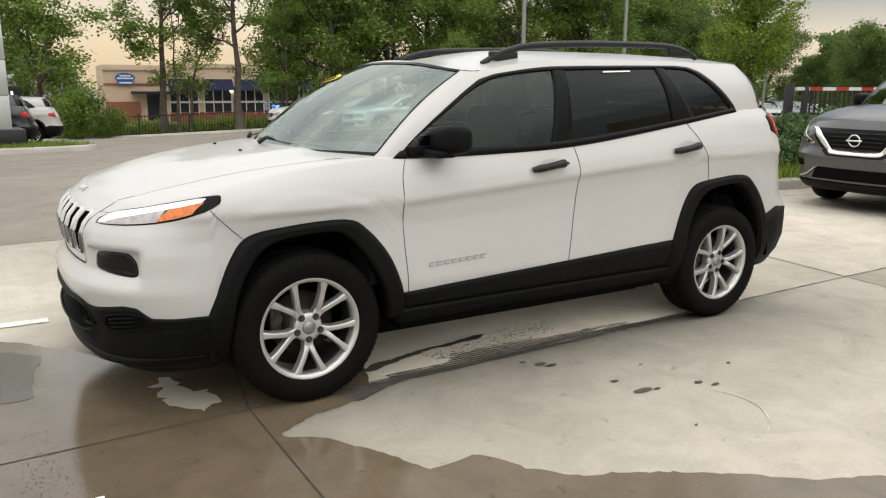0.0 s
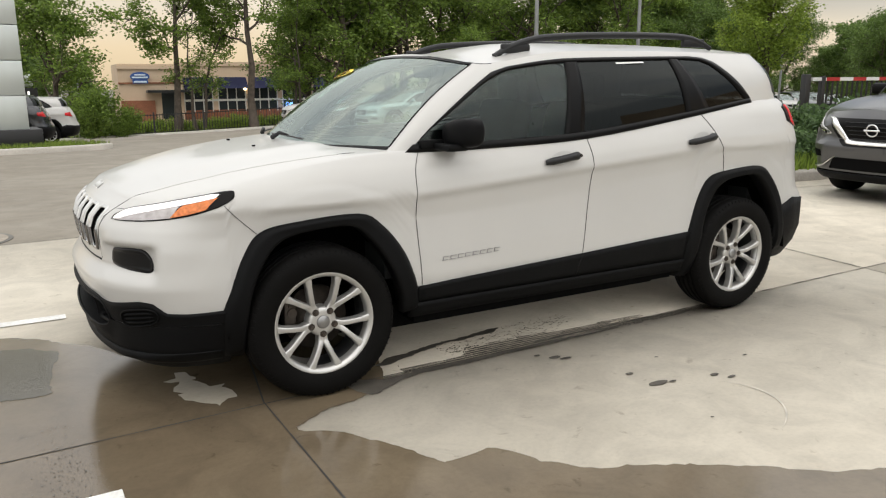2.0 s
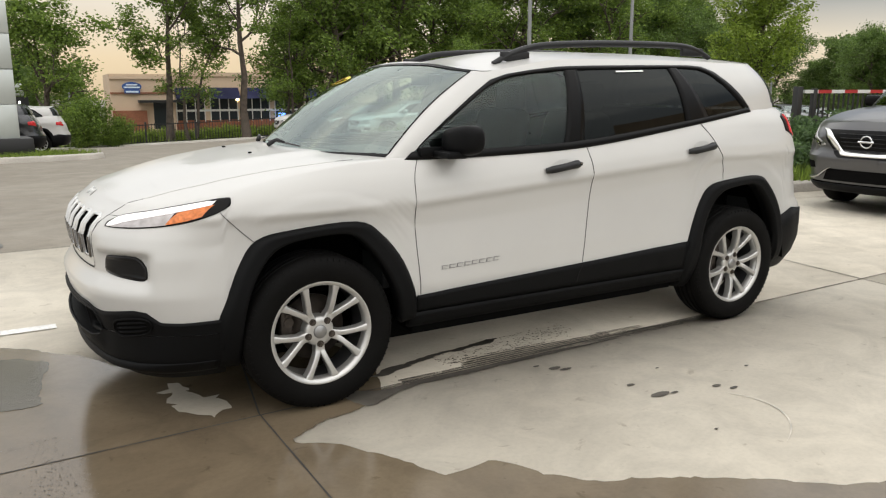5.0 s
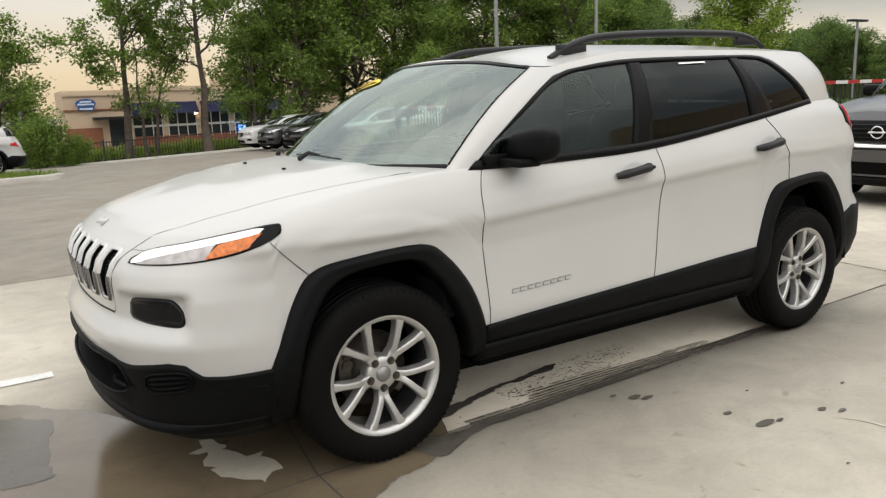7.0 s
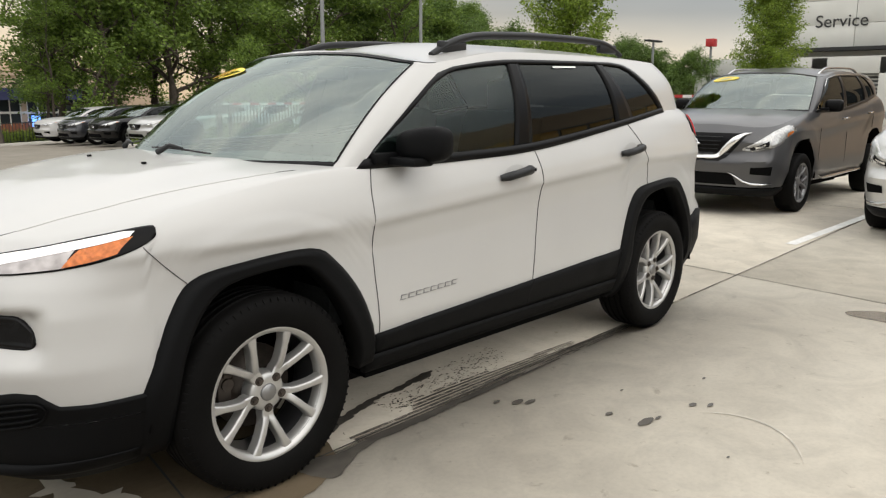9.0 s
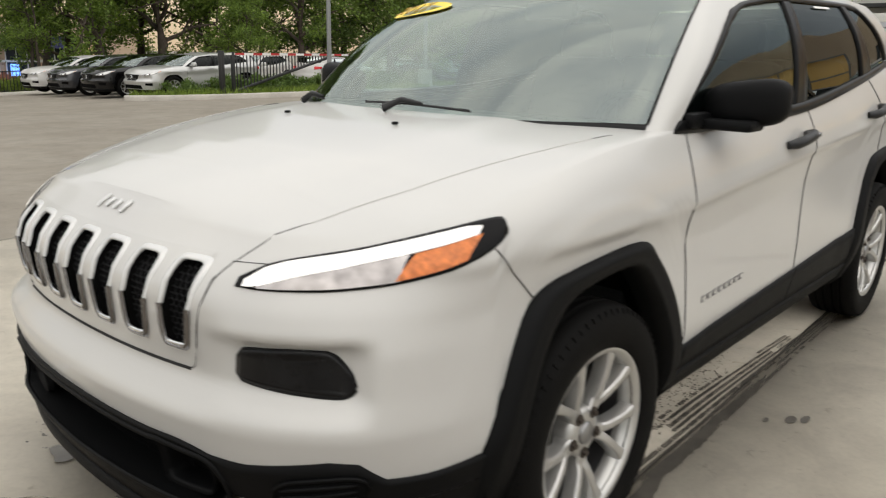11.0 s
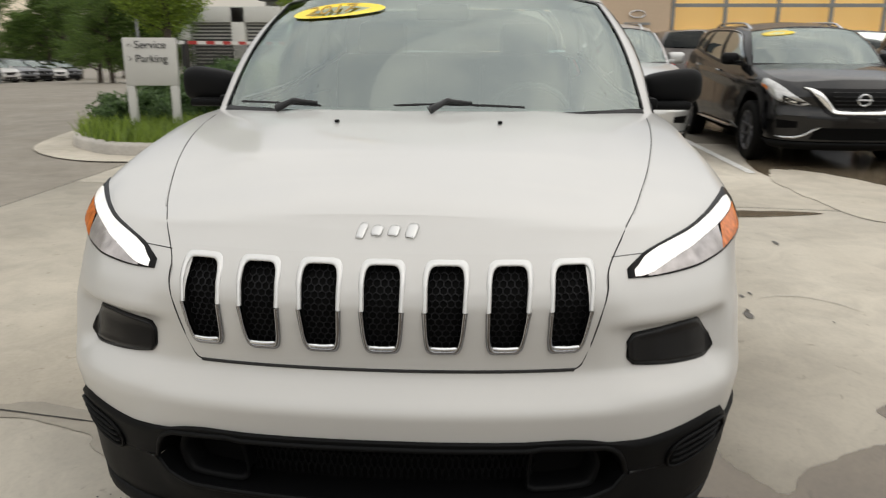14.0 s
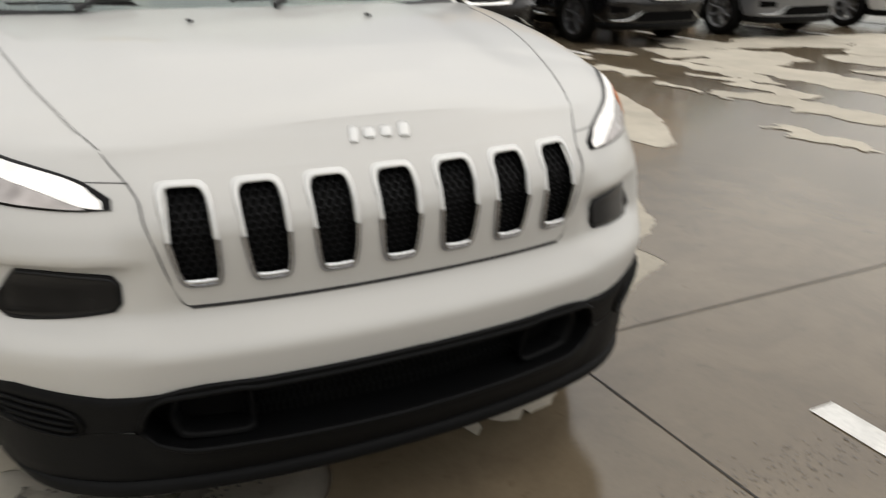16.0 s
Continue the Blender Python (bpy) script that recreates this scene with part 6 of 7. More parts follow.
M_ROOMLIGHT = lamp_mat("lit_room_behind_glass", (0.85, 0.55, 0.20), 0.3)
M_WARM = lamp_mat("warm_lamp", (1.0, 0.75, 0.4), 6.0)
M_LED = lamp_mat("white_led", (1.0, 0.95, 0.9), 3.0)
M_BLUELED = lamp_mat("blue_lit_panel", (0.15, 0.35, 1.0), 2.0)


def lettering(name, text, size, m, material, parent, depth=0.006):
    cu = bpy.data.curves.new(name, "FONT")
    cu.body, cu.size, cu.extrude = text, size, depth
    tmp = bpy.data.objects.new(name, cu)
    scene.collection.objects.link(tmp)
    me = bpy.data.meshes.new_from_object(tmp.evaluated_get(bpy.context.evaluated_depsgraph_get()))
    bpy.data.objects.remove(tmp)
    me.materials.append(material)
    ob = new(name, me)
    ob.parent, ob.matrix_basis = parent, m
    return ob


FACE_MX = Matrix(((0, 0, -1, 0), (-1, 0, 0, 0), (0, 1, 0, 0), (0, 0, 0, 1)))  # letters on a wall that faces -x

# direction sign on two legs; it faces the camera's way of coming
sign = thing("direction_sign", "grey two-legged direction sign with dark lettering in a planted bed", "sign", at=pose(7.2, 4.65, 0.06, 0, 0, 10))
for y in (-0.30, 0.30):
    box("leg", (0, y, 0.35), (0.10, 0.11, 0.75), M_SIGN, sign, 0.01)
panel = box("panel", (0, 0, 1.035), (0.11, 0.72, 0.66), M_SIGN, sign, 0.008)
lettering("lettering", "Service", 0.15, pose(-0.06, 0.20, 1.22) @ FACE_MX, M_TEXT, panel)
lettering("lettering", "Parking", 0.15, pose(-0.06, 0.20, 1.03) @ FACE_MX, M_TEXT, panel)
for z, up in ((1.27, True), (1.08, False)):
    bm = bmesh.new()
    c = Vector((-0.058, 0.27, z))
    w = ((0, 0.03, -0.025), (0, 0, 0.02), (0, -0.03, -0.025)) if up else ((0, 0.02, 0.03), (0, -0.02, 0), (0, 0.02, -0.03))
    add_tube(bm, [c + Vector(p) for p in w], 0.006, 5)
    part("arrow", bm, M_TEXT, panel)

# sign tower of silver panels
tower = thing("sign_tower", "tall sign tower of pale silver panels on a black plinth", "sign tower", at=pose(-3.1, 20.9, ground_z(-2.8, 20.9) + 0.10, 0, 0, 4))
box("plinth", (0, 0, 0.26), (3.1, 1.5, 0.52), M_BLACKMETAL, tower, 0.02)
for k in range(8):
    for s in (-1, 1):
        box("panel", (0.63 * s, 0, 0.97 + 0.94 * k), (1.24, 1.1, 0.92), M_PANEL, tower, 0.012)

# sliding gate with a banded bar
gate = thing("gate", "black barred sliding gate with a red and white banded top rail", "gate", at=pose(10.6, 19.75, ground_z(10.3, 19.7) + 0.02, 0, 0, 4))
box("gate_post", (0.12, 0, 0.72), (0.14, 0.14, 1.44), M_BLACKMETAL, gate, 0.01)
box("gate_post", (0.55, 0, 0.70), (0.10, 0.10, 1.40), M_BLACKMETAL, gate, 0.01)
bm = bmesh.new()
add_tube(bm, [(0.5, 0, 0.16), (4.6, 0, 1.22)], 0.05, 8)
part("brace", bm, M_BLACKMETAL, gate)
box("lower_rail", (0.9, 0, 0.20), (0.9, 0.05, 0.06), M_BLACKMETAL, gate)
for k in range(40):
    x = 0.70 + 0.135 * k
    z0 = max(0.22, 0.16 + (x - 0.5) * 0.258)
    if z0 < 1.2:
        box("bar", (x, 0, (z0 + 1.3) / 2), (0.028, 0.028, 1.3 - z0), M_BLACKMETAL, gate)
for k in range(16):
    box("band", (0.45 + 0.36 * k, 0, 1.34), (0.36, 0.07, 0.07), M_BARRED if k % 2 else M_BARWHITE, gate)

gate2 = copy_thing(gate, pose(11.8, 6.3, 0.04, 0, 0, -10))
tagged(gate2, "black barred gate with a banded top rail behind junipers")

# hose connection on a post in the planted bed
stand = thing("standpipe", "red two-mouthed hose connection on a grey post in a planted bed", "standpipe", at=pose(10.9, 3.45, 0.09, 0, 0, 8))
bm = bmesh.new()
add_cyl(bm, (0, 0, 0), (0, 0, 0.95), 0.075, 0.07, 16)
part("post", bm, M_METAL, stand, "grey painted post")
bm = bmesh.new()
add_cyl(bm, (0, 0, 0.93), (0, 0, 1.18), 0.10, 0.11, 18)
bmesh.ops.create_uvsphere(bm, u_segments=18, v_segments=10, radius=0.112, matrix=Matrix.Translation((0, 0, 1.18)))
for s_ in (-1, 1):
    add_cyl(bm, (0, 0, 1.10), (-0.15, 0.13 * s_, 1.10), 0.06, 0.065, 14)
part("pipe_head", bm, M_BARRED, stand, "red cast pipe head")
for s_ in (-1, 1):
    bm = bmesh.new()
    add_cyl(bm, (-0.15, 0.13 * s_, 1.10), (-0.185, 0.16 * s_, 1.10), 0.078, 0.072, 14)
    part("cap", bm, M_BADGE if s_ > 0 else M_BLACKMETAL, stand, "metal cap")

# lamp poles
def build_pole(x, y, h, block):
    p = thing("lamp_pole", "tall grey lamp pole on a concrete footing", "lamp pole", "lamp poles", at=pose(x, y, ground_z(x, y)))
    bm = bmesh.new()
    add_cyl(bm, (0, 0, 0.0), (0, 0, h), 0.085, 0.06, 14)
    part("pole", bm, M_METAL, p)
    if block:
        bm = bmesh.new()
        add_cyl(bm, (0, 0, -0.1), (0, 0, 0.85), 0.30, 0.30, 24)
        part("footing", bm, M_KERB, p, "pale concrete footing")
    bm = bmesh.new()
    add_box(bm, (0.35, 0, h), (0.75, 0.34, 0.10), 0.03)
    add_box(bm, (-0.35, 0, h), (0.75, 0.34, 0.10), 0.03)
    part("lamp_head", bm, M_BLACKMETAL, p)


for x, y, h, b in ((14.82, 19.47, 7.2, True), (20.85, 20.57, 7.0, True), (36.7, 18.4, 5.0, False), (43.2, 30.5, 6.5, False), (3.0, 62, 6.0, False)):
    build_pole(x, y, h, b)
flag = thing("banner_pole", "thin pole with a small red box sign", "pole sign", at=pose(42.6, 17.8, ground_z(42.6, 17.8)))
bm = bmesh.new()
add_cyl(bm, (0, 0, 0), (0, 0, 5.2), 0.07, 0.07, 10)
part("pole", bm, M_METAL, flag)
box("sign_box", (0, 0, 5.35), (0.5, 0.5, 0.45), M_BARRED, flag, 0.02)

# black picket fence along the bank
fence = thing("fence", "black metal picket fence along a planted bank", "fence")
fx0, fy0, fx1, fy1 = -3.0, 36.6, 30.0, 34.6
n_posts = 15
picket = None
for i in range(n_posts):
    f = i / (n_posts - 1)
    x, y = fx0 + (fx1 - fx0) * f, fy0 + (fy1 - fy0) * f
    z = ground_z(x, y) + 0.08
    box("post", (x, y, z + 0.56), (0.08, 0.08, 1.12), M_BLACKMETAL, fence)
    if i < n_posts - 1:
        x2, y2 = fx0 + (fx1 - fx0) * (i + 1) / (n_posts - 1), fy0 + (fy1 - fy0) * (i + 1) / (n_posts - 1)
        z2 = ground_z(x2, y2) + 0.08
        for h in (0.14, 0.98):
            bm = bmesh.new()
            add_tube(bm, [(x, y, z + h), (x2, y2, z2 + h)], 0.022, 4)
            part("rail", bm, M_BLACKMETAL, fence)
        for k in range(1, 17):
            g = k / 17
            at = pose(x + (x2 - x) * g, y + (y2 - y) * g, z + (z2 - z) * g)
            if picket is None:
                picket = box("picket", (0, 0, 0.54), (0.022, 0.022, 1.0), M_BLACKMETAL, fence)
                picket.matrix_basis = at
            else:
                share("picket", picket, at, fence)
# kerb along the bank
bm = bmesh.new()
add_tube(bm, [(x, fy0 - 1.0 - 0.06 * (x - fx0), ground_z(x, fy0 - 1.0 - 0.06 * (x - fx0)) + 0.02) for x in np.arange(-8, 34, 2.0)], 0.14, 8)
tagged(part("kerb", bm, M_KERB), "pale concrete kerb along the planted bank", "kerb", kind="structure")


# ---- buildings ----
def build_wash():
    b = thing("car_wash_building", "low tan shop building with navy awnings and a blue oval sign", "building", at=pose(5.5, 58.4, -2.0, 0, 0, -3))
    wall = lambda n, c, s, m: box(n, c, s, m, b)  # noqa: E731
    wall("wall", (2.0, 1.0, 2.35), (4.4, 6, 4.7), M_WALL_TAN)
    wall("wall", (13.0, 3.0, 2.35), (18.0, 6, 4.7), M_WALL_TAN)
    wall("parapet", (2.0, -2.05, 4.45), (4.5, 0.15, 0.25), M_WALL_TAN)
    wall("parapet", (13.0, -0.05, 4.75), (18.1, 0.15, 0.30), M_WALL_TAN)
    wall("roof", (17.0, 5.0, 5.2), (9.0, 6, 1.2), M_WALL_TAN)
    wall("band", (2.0, -2.05, 3.35), (4.45, 0.12, 0.10), M_BRICK)
    wall("brick_base", (1.0, -2.15, 1.35), (2.3, 0.25, 1.5), M_BRICK)
    wall("brick_base", (13.0, -0.08, 0.9), (18.0, 0.14, 0.7), M_BRICK)
    wall("stone_band", (13.0, -0.12, 2.0), (18.0, 0.12, 0.16), M_WALL_WHITE)
    wall("canopy", (3.2, -2.5, 2.75), (3.2, 1.1, 0.18), M_BLACKMETAL)
    wall("doorway", (3.3, -2.03, 1.7), (1.3, 0.10, 1.9), M_SHOPGLASS)
    for k in range(5):
        x = 5.6 + 2.55 * k
        w = box("window", (x, -0.04, 2.05), (2.1, 0.12, 1.9), M_SHOPGLASS, b)
        for j in range(4):
            box("mullion", (x - 1.05 + 0.7 * j, -0.13, 2.05), (0.07, 0.06, 1.9), M_WALL_WHITE, w)
        bm = bmesh.new()
        sheet(bm, lambda a, c, o: Vector((x - 1.15 + 2.3 * a, -0.1 - 0.9 * c, 3.75 - 0.85 * c)), 1, 1)
        for f in bm.faces[:]:
            f.smooth = False
        bmesh.ops.solidify(bm, geom=bm.faces[:], thickness=0.06)
        part("awning", bm, M_AWNING, b)
    for x in (9.2, 18.4):
        box("wall_lamp", (x, -0.2, 2.9), (0.2, 0.2, 0.3), M_WARM, b)
    bm = bmesh.new()
    bmesh.ops.create_cone(bm, cap_ends=True, segments=40, radius1=0.66, radius2=0.66, depth=0.12, matrix=Matrix.Translation((1.25, -2.16, 3.80)) @ Matrix.Rotation(math.pi / 2, 4, "X") @ Matrix.Diagonal((1, 0.5, 1, 1)))
    s = part("oval_sign", bm, M_BLUE, b, "blue oval sign with pale stripe")
    box("stripe", (1.25, -2.24, 3.75), (1.08, 0.04, 0.11), M_PALE, s)
    box("stripe", (1.25, -2.24, 3.44), (1.05, 0.04, 0.24), M_BLUE, s)
    box("lettering", (1.25, -2.27, 3.44), (0.85, 0.03, 0.12), M_PALE, s)
    box("lettering", (1.25, -2.27, 3.93), (0.75, 0.03, 0.10), M_PALE, s)
    box("lit_panel", (12.6, -0.6, 1.4), (0.5, 0.3, 0.8), M_BLUELED, b)


build_wash()
clock = thing("clock_sign", "roadside sign with a lit white time display on black", "sign", at=pose(-1.6, 47.5, ground_z(-1.6, 47.5)))
box("base", (0, 0, 1.1), (3.0, 0.6, 2.2), M_WALL_TAN, clock)
disp = box("display", (0, -0.05, 3.0), (2.4, 0.5, 1.0), M_BLACKMETAL, clock)
lettering("time_display", "07:11", 0.85, pose(-0.95, -0.32, 2.70, 90, 0, 0), M_LED, disp)
box("header", (0, -0.05, 3.9), (2.0, 0.4, 0.7), M_PANEL, clock, 0.1)

# service building: white panels with lettering, louvred bays beside it
hall = thing("service_building", "white panelled service hall with dark lettering and louvred bays", "building")
for j in range(5):
    for k in range(6):
        box("panel", (44.6, 12.2 - 3.4 * j, 4.75 + 1.3 * k), (0.3, 3.37, 1.28), M_WALL_WHITE, hall, 0.01)
box("wall", (48.0, 5.4, 6.0), (6.4, 17.0, 12.0), M_WALL_WHITE, hall)
box("soffit", (44.2, 5.4, 4.02), (1.2, 17.2, 0.18), M_BLACKMETAL, hall)
for y in (12.6, 7.6):
    lettering("lettering", "Service", 0.95, pose(44.42, y, 5.25) @ FACE_MX, M_TEXT, hall, 0.02)
for y in (18.3, 15.0, 11.6, 8.2):
    box("column", (42.9, y, 1.7), (0.5, 0.8, 3.6), M_WALL_WHITE, hall, 0.01)
box("beam", (42.9, 12.6, 3.1), (0.5, 12.6, 0.9), M_WALL_WHITE, hall, 0.01)
for j in range(3):
    for k in range(13):
        box("louvre_slat", (43.0, 16.6 - 3.35 * j, 0.35 + 0.2 * k), (0.10, 2.7, 0.09), M_LOUVRE, hall)
box("wall", (43.6, 12.6, 1.3), (0.2, 12.0, 2.8), mat("louvre_shade", (0.10, 0.10, 0.10), 0.8), hall)
bright = thing("showroom_building", "tan rendered showroom with warmly lit upper windows", "building")
box("wall", (22.0, -2.2, 3.0), (4.0, 6.2, 6.0), M_WALL_TAN, bright)
box("wall", (22.2, -13.65, 0.85), (4.0, 16.7, 1.70), M_WALL_TAN, bright)
box("wall", (22.2, -13.65, 5.2), (4.0, 16.7, 2.4), M_WALL_TAN, bright)
box("lit_room", (22.4, -13.65, 2.85), (3.8, 16.6, 2.3), M_ROOMLIGHT, bright)
for k in range(11):
    box("mullion", (20.16, -5.4 - 1.5 * k, 2.85), (0.10, 0.10, 2.3), M_METAL, bright)
for z in (1.74, 2.5, 3.96):
    box("transom", (20.15, -13.65, z), (0.12, 16.6, 0.10), M_METAL, bright)
for k in range(6):
    box("window", (19.96, -0.6 - 0.75 * k if k < 4 else -0.6, 2.75), (0.10, 0.55, 1.4), M_SHOPGLASS, bright) if k < 4 else None
bm = bmesh.new()
add_tube(bm, [(19.97, -4.35 + 0.22 * math.cos(a), 2.25 + 0.10 * math.sin(a)) for a in [2 * math.pi * i / 20 for i in range(21)]], 0.02, 5)
part("wall_emblem", bm, M_CHROME, bright)
box("lettering", (19.97, -4.35, 1.98), (0.03, 0.75, 0.07), M_BADGE, bright)


# ---- the other cars ----
PAINTS = {"grey": mat("metallic_grey_paint", (0.065, 0.065, 0.068), 0.3, 0.35, spot=0.03, coat=0.5), "silver": mat("metallic_silver_paint", (0.50, 0.50, 0.49), 0.3, 0.5, coat=0.7),
          "black": mat("black_paint", (0.003, 0.003, 0.0034), 0.16, coat=0.35, spec=0.3), "white": M_WHITE, "brown": mat("brown_grey_paint", (0.07, 0.058, 0.05), 0.3, 0.3, coat=0.7),
          "dark": mat("dark_grey_paint", (0.035, 0.037, 0.042), 0.25, 0.3, coat=0.7), "mid": mat("mid_grey_paint", (0.16, 0.165, 0.175), 0.28, 0.4, coat=0.7)}


M_BRIGHTCHROME = mat("bright_chrome", (0.85, 0.85, 0.84), 0.16, 0.85)


def sedan_put(x, y, z):
    return (x * 1.04, y, z * 0.93 if z < 1.0 else 0.93 + (z - 1.0) * 0.80)


def tall_put(x, y, z):
    return (x * 1.055, y * 1.04, z * 1.02)


def big_put(x, y, z):
    return (x * 1.08, y * 1.08, z * 1.09)


def build_car(label, paint, put, at, badge_front=False, chrome=True, sticker=False, rails=False, name="car", group="parked cars"):
    car = thing(name, label, "car", group, at=at)
    F = Form(put)
    p = PAINTS[paint]
    build_body(car, F, p, False, cladding=put is tall_put and not badge_front, tint=False)
    build_cabin(car, F)
    wheel = None
    for x, y in ((-1.35, -0.775), (1.35, -0.775), (-1.35, 0.775), (1.35, 0.775)):
        q = put(x, y, 0)
        m = pose(q[0], q[1], 0.355, 0, 11 * x, 180 if y > 0 else 0)
        if wheel is None:
            wheel = build_wheel("wheel", False, 0.355, M_DARKRIM_BARRELSHADE if badge_front and paint in ("black", "dark") else M_GREYRIM if badge_front else None)
            wheel.parent, wheel.matrix_basis = car, m
        else:
            copy_thing(wheel, m)
    u0, u1 = F.u_y(0.53 if badge_front else 0.50), F.u_x(-1.66 if badge_front else -1.72)
    for s in (1, -1):
        fn = lamp_form(F, s, *(((0, 0.700, 0.15, 0.690, 0.45, 0.725, 0.75, 0.785, 1, 0.895), (0, 0.715, 0.10, 0.760, 0.35, 0.845, 0.62, 0.915, 0.9, 0.965, 1, 0.93)) if badge_front else ((0, 0.78, 0.3, 0.775, 0.7, 0.83, 1, 0.93), (0, 0.80, 0.25, 0.86, 0.6, 0.915, 1, 0.945))), u0, u1)
        hl = sheet_part("headlight", window_of(fn, 0, 1, 0, 1, 0.004), 20, 5, M_LENS, car, "clear headlight", skirt=0.02)
        sheet_part("lens_lamp", window_of(fn, 0.10, 0.42, 0.12, 0.55, 0.007), 8, 4, M_SMOKED, hl)
        sheet_part("reflector", window_of(fn, 0.18, 0.34, 0.22, 0.46, 0.010), 8, 4, M_BRIGHTCHROME, hl)
        sheet_part("amber_lens", window_of(fn, 0.85, 0.95, 0.10, 0.40, 0.007), 6, 3, M_AMBER, hl)
        tl = lamp_form(F, s, (0, 0.98, 1, 0.93), (0, 1.08, 1, 1.10), 14.6, 16.6)
        sheet_part("tail_light", window_of(tl, 0, 1, 0, 1, 0.006), 12, 4, M_RED, car, "red tail light", skirt=0.02)
        fg = lamp_form(F, s, (0, 0.455, 1, 0.44), (0, 0.525, 1, 0.535), F.u_y(0.62), F.u_y(0.795))
        sheet_part("fog_recess", window_of(fg, 0, 1, 0, 1, 0.003), 8, 3, M_DARK, car)
        bm = bmesh.new()
        add_box(bm, Vector(put(-0.66, -s * 0.93, 1.16)), (0.12, 0.22, 0.15), 0.05, seg=3)
        add_box(bm, Vector(put(-0.70, -s * 0.83, 1.12)), (0.10, 0.14, 0.04), 0.01)
        part("door_mirror", bm, p if paint in ("silver", "white") else M_GLOSSBLACK, car)
        for x0, z0 in ((-0.10, 1.0), (0.90, 1.06)):
            bm = bmesh.new()
            add_tube(bm, [F.skin(s * F.u_x(x0), z0, 0.004), F.skin(s * F.u_x(x0 + 0.05), z0, 0.03), F.skin(s * F.u_x(x0 + 0.15), z0 + 0.01, 0.03), F.skin(s * F.u_x(x0 + 0.19), z0 + 0.01, 0.004)], 0.014, 6)
            part("door_handle", bm, M_CHROME if badge_front else p, car)
        for pts in (((-0.845, 1.085), (-0.87, 0.90), (-0.86, 0.55), (-0.85, 0.32)), ((0.165, 1.115), (0.18, 0.85), (0.14, 0.5), (0.12, 0.32)), ((1.03, 1.205), (1.15, 1.03), (1.20, 0.87))):
            bm = bmesh.new()
            add_tube(bm, [F.skin(s * F.u_x(x), z, 0.0005) for x, z in pts], 0.003, 4)
            part("panel_gap", bm, M_GAP, car)
        if rails:
            bm = bmesh.new()
            pts = [put(x, -s * 0.565, z - 0.028) for x, z in ((-0.235, 1.535), (-0.05, 1.605), (0.15, 1.635), (0.95, 1.655), (1.2, 1.635), (1.37, 1.595))]
            add_tube(bm, [curve(pts, 5 * i / 20) for i in range(21)], 0.016, 6)
            part("roof_rail", bm, M_CHROME, car)
            bm = bmesh.new()
            add_tube(bm, [F.glazing(s * (3.02 + 3.9 * i / 30), lerp(3.02 + 3.9 * i / 30, 3.02, 0.0, 3.12, 0.70, 3.3, 0.90, 6.2, 0.91, 6.6, 0.86, 6.92, 0.66), 0.006) for i in range(31)], 0.0065, 6)
            part("window_strip", bm, M_CHROME, car, "chrome strip over the windows")
            bm = bmesh.new()
            add_tube(bm, [F.skin(s * F.u_x(-0.8 + 1.6 * i / 10), 0.33 + 0.02 * (i / 10) + 0.04 * (i < 1), 0.03) for i in range(11)], [0.008 + 0.014 * min(1, i / 2) for i in range(11)], 6)
            part("door_strip", bm, M_CHROME, car)
            bm = bmesh.new()
            add_tube(bm, [F.skin(s * F.u_y(y), z, 0.012) for y, z in ((0.40, 0.47), (0.47, 0.435), (0.56, 0.375), (0.64, 0.350), (0.74, 0.345), (0.80, 0.352))], [0.006, 0.010, 0.014, 0.016, 0.014, 0.006], 6)
            part("bumper_strip", bm, M_CHROME, car)
    if badge_front:
        wide_at = lambda z: lerp(z, 0.585, 0.30, 0.62, 0.37, 0.72, 0.46, 0.875, 0.575)  # noqa: E731
        z0, z1 = 0.585, 0.875
    else:
        wide_at, z0, z1 = (lambda z: lerp(z, 0.60, 0.25, 0.80, 0.40)), 0.60, 0.80
    fg = lambda a, b, o: F.skin(F.u_y(wide_at(z0 + (z1 - z0) * b) * (2 * a - 1)), z0 + (z1 - z0) * b, 0.004 + o)  # noqa: E731
    gr = sheet_part("grille", fg, 24, 8, M_GLOSSBLACK, car, "black grille")
    for k in range(2, 7):
        bm = bmesh.new()
        add_tube(bm, [fg(0.2 + 0.6 * i / 12, k / 7, 0.008) for i in range(13)], 0.005, 4)
        part("grille_bar", bm, M_SATIN, gr)
    if badge_front:
        vee = [(-0.60, 0.880), (-0.52, 0.858), (-0.44, 0.80), (-0.36, 0.715), (-0.30, 0.655), (-0.24, 0.632), (0.0, 0.628), (0.24, 0.632), (0.30, 0.655), (0.36, 0.715), (0.44, 0.80), (0.52, 0.858), (0.60, 0.880)]

        def band(a, b, o):
            p, q = curve(vee, 12 * a), curve(vee, 12 * a + 0.05) - curve(vee, 12 * a - 0.05)
            nrm = np.array((-q[1], q[0])) / (np.linalg.norm(q) + 1e-9)
            w = lerp(abs(2 * a - 1), 0, 0.046, 0.35, 0.05, 0.5, 0.068, 0.7, 0.066, 0.86, 0.03, 1, 0.006)
            y, z = p + nrm * w * (b - 0.5)
            return F.skin(F.u_y(y), z, 0.012 + 0.010 * math.sin(math.pi * b) + o)
        sheet_part("grille_frame", band, 60, 4, M_BRIGHTCHROME, gr, "bright V-shaped grille frame", skirt=0.02)
    bm = bmesh.new()
    zc = 0.76 if badge_front else 0.70
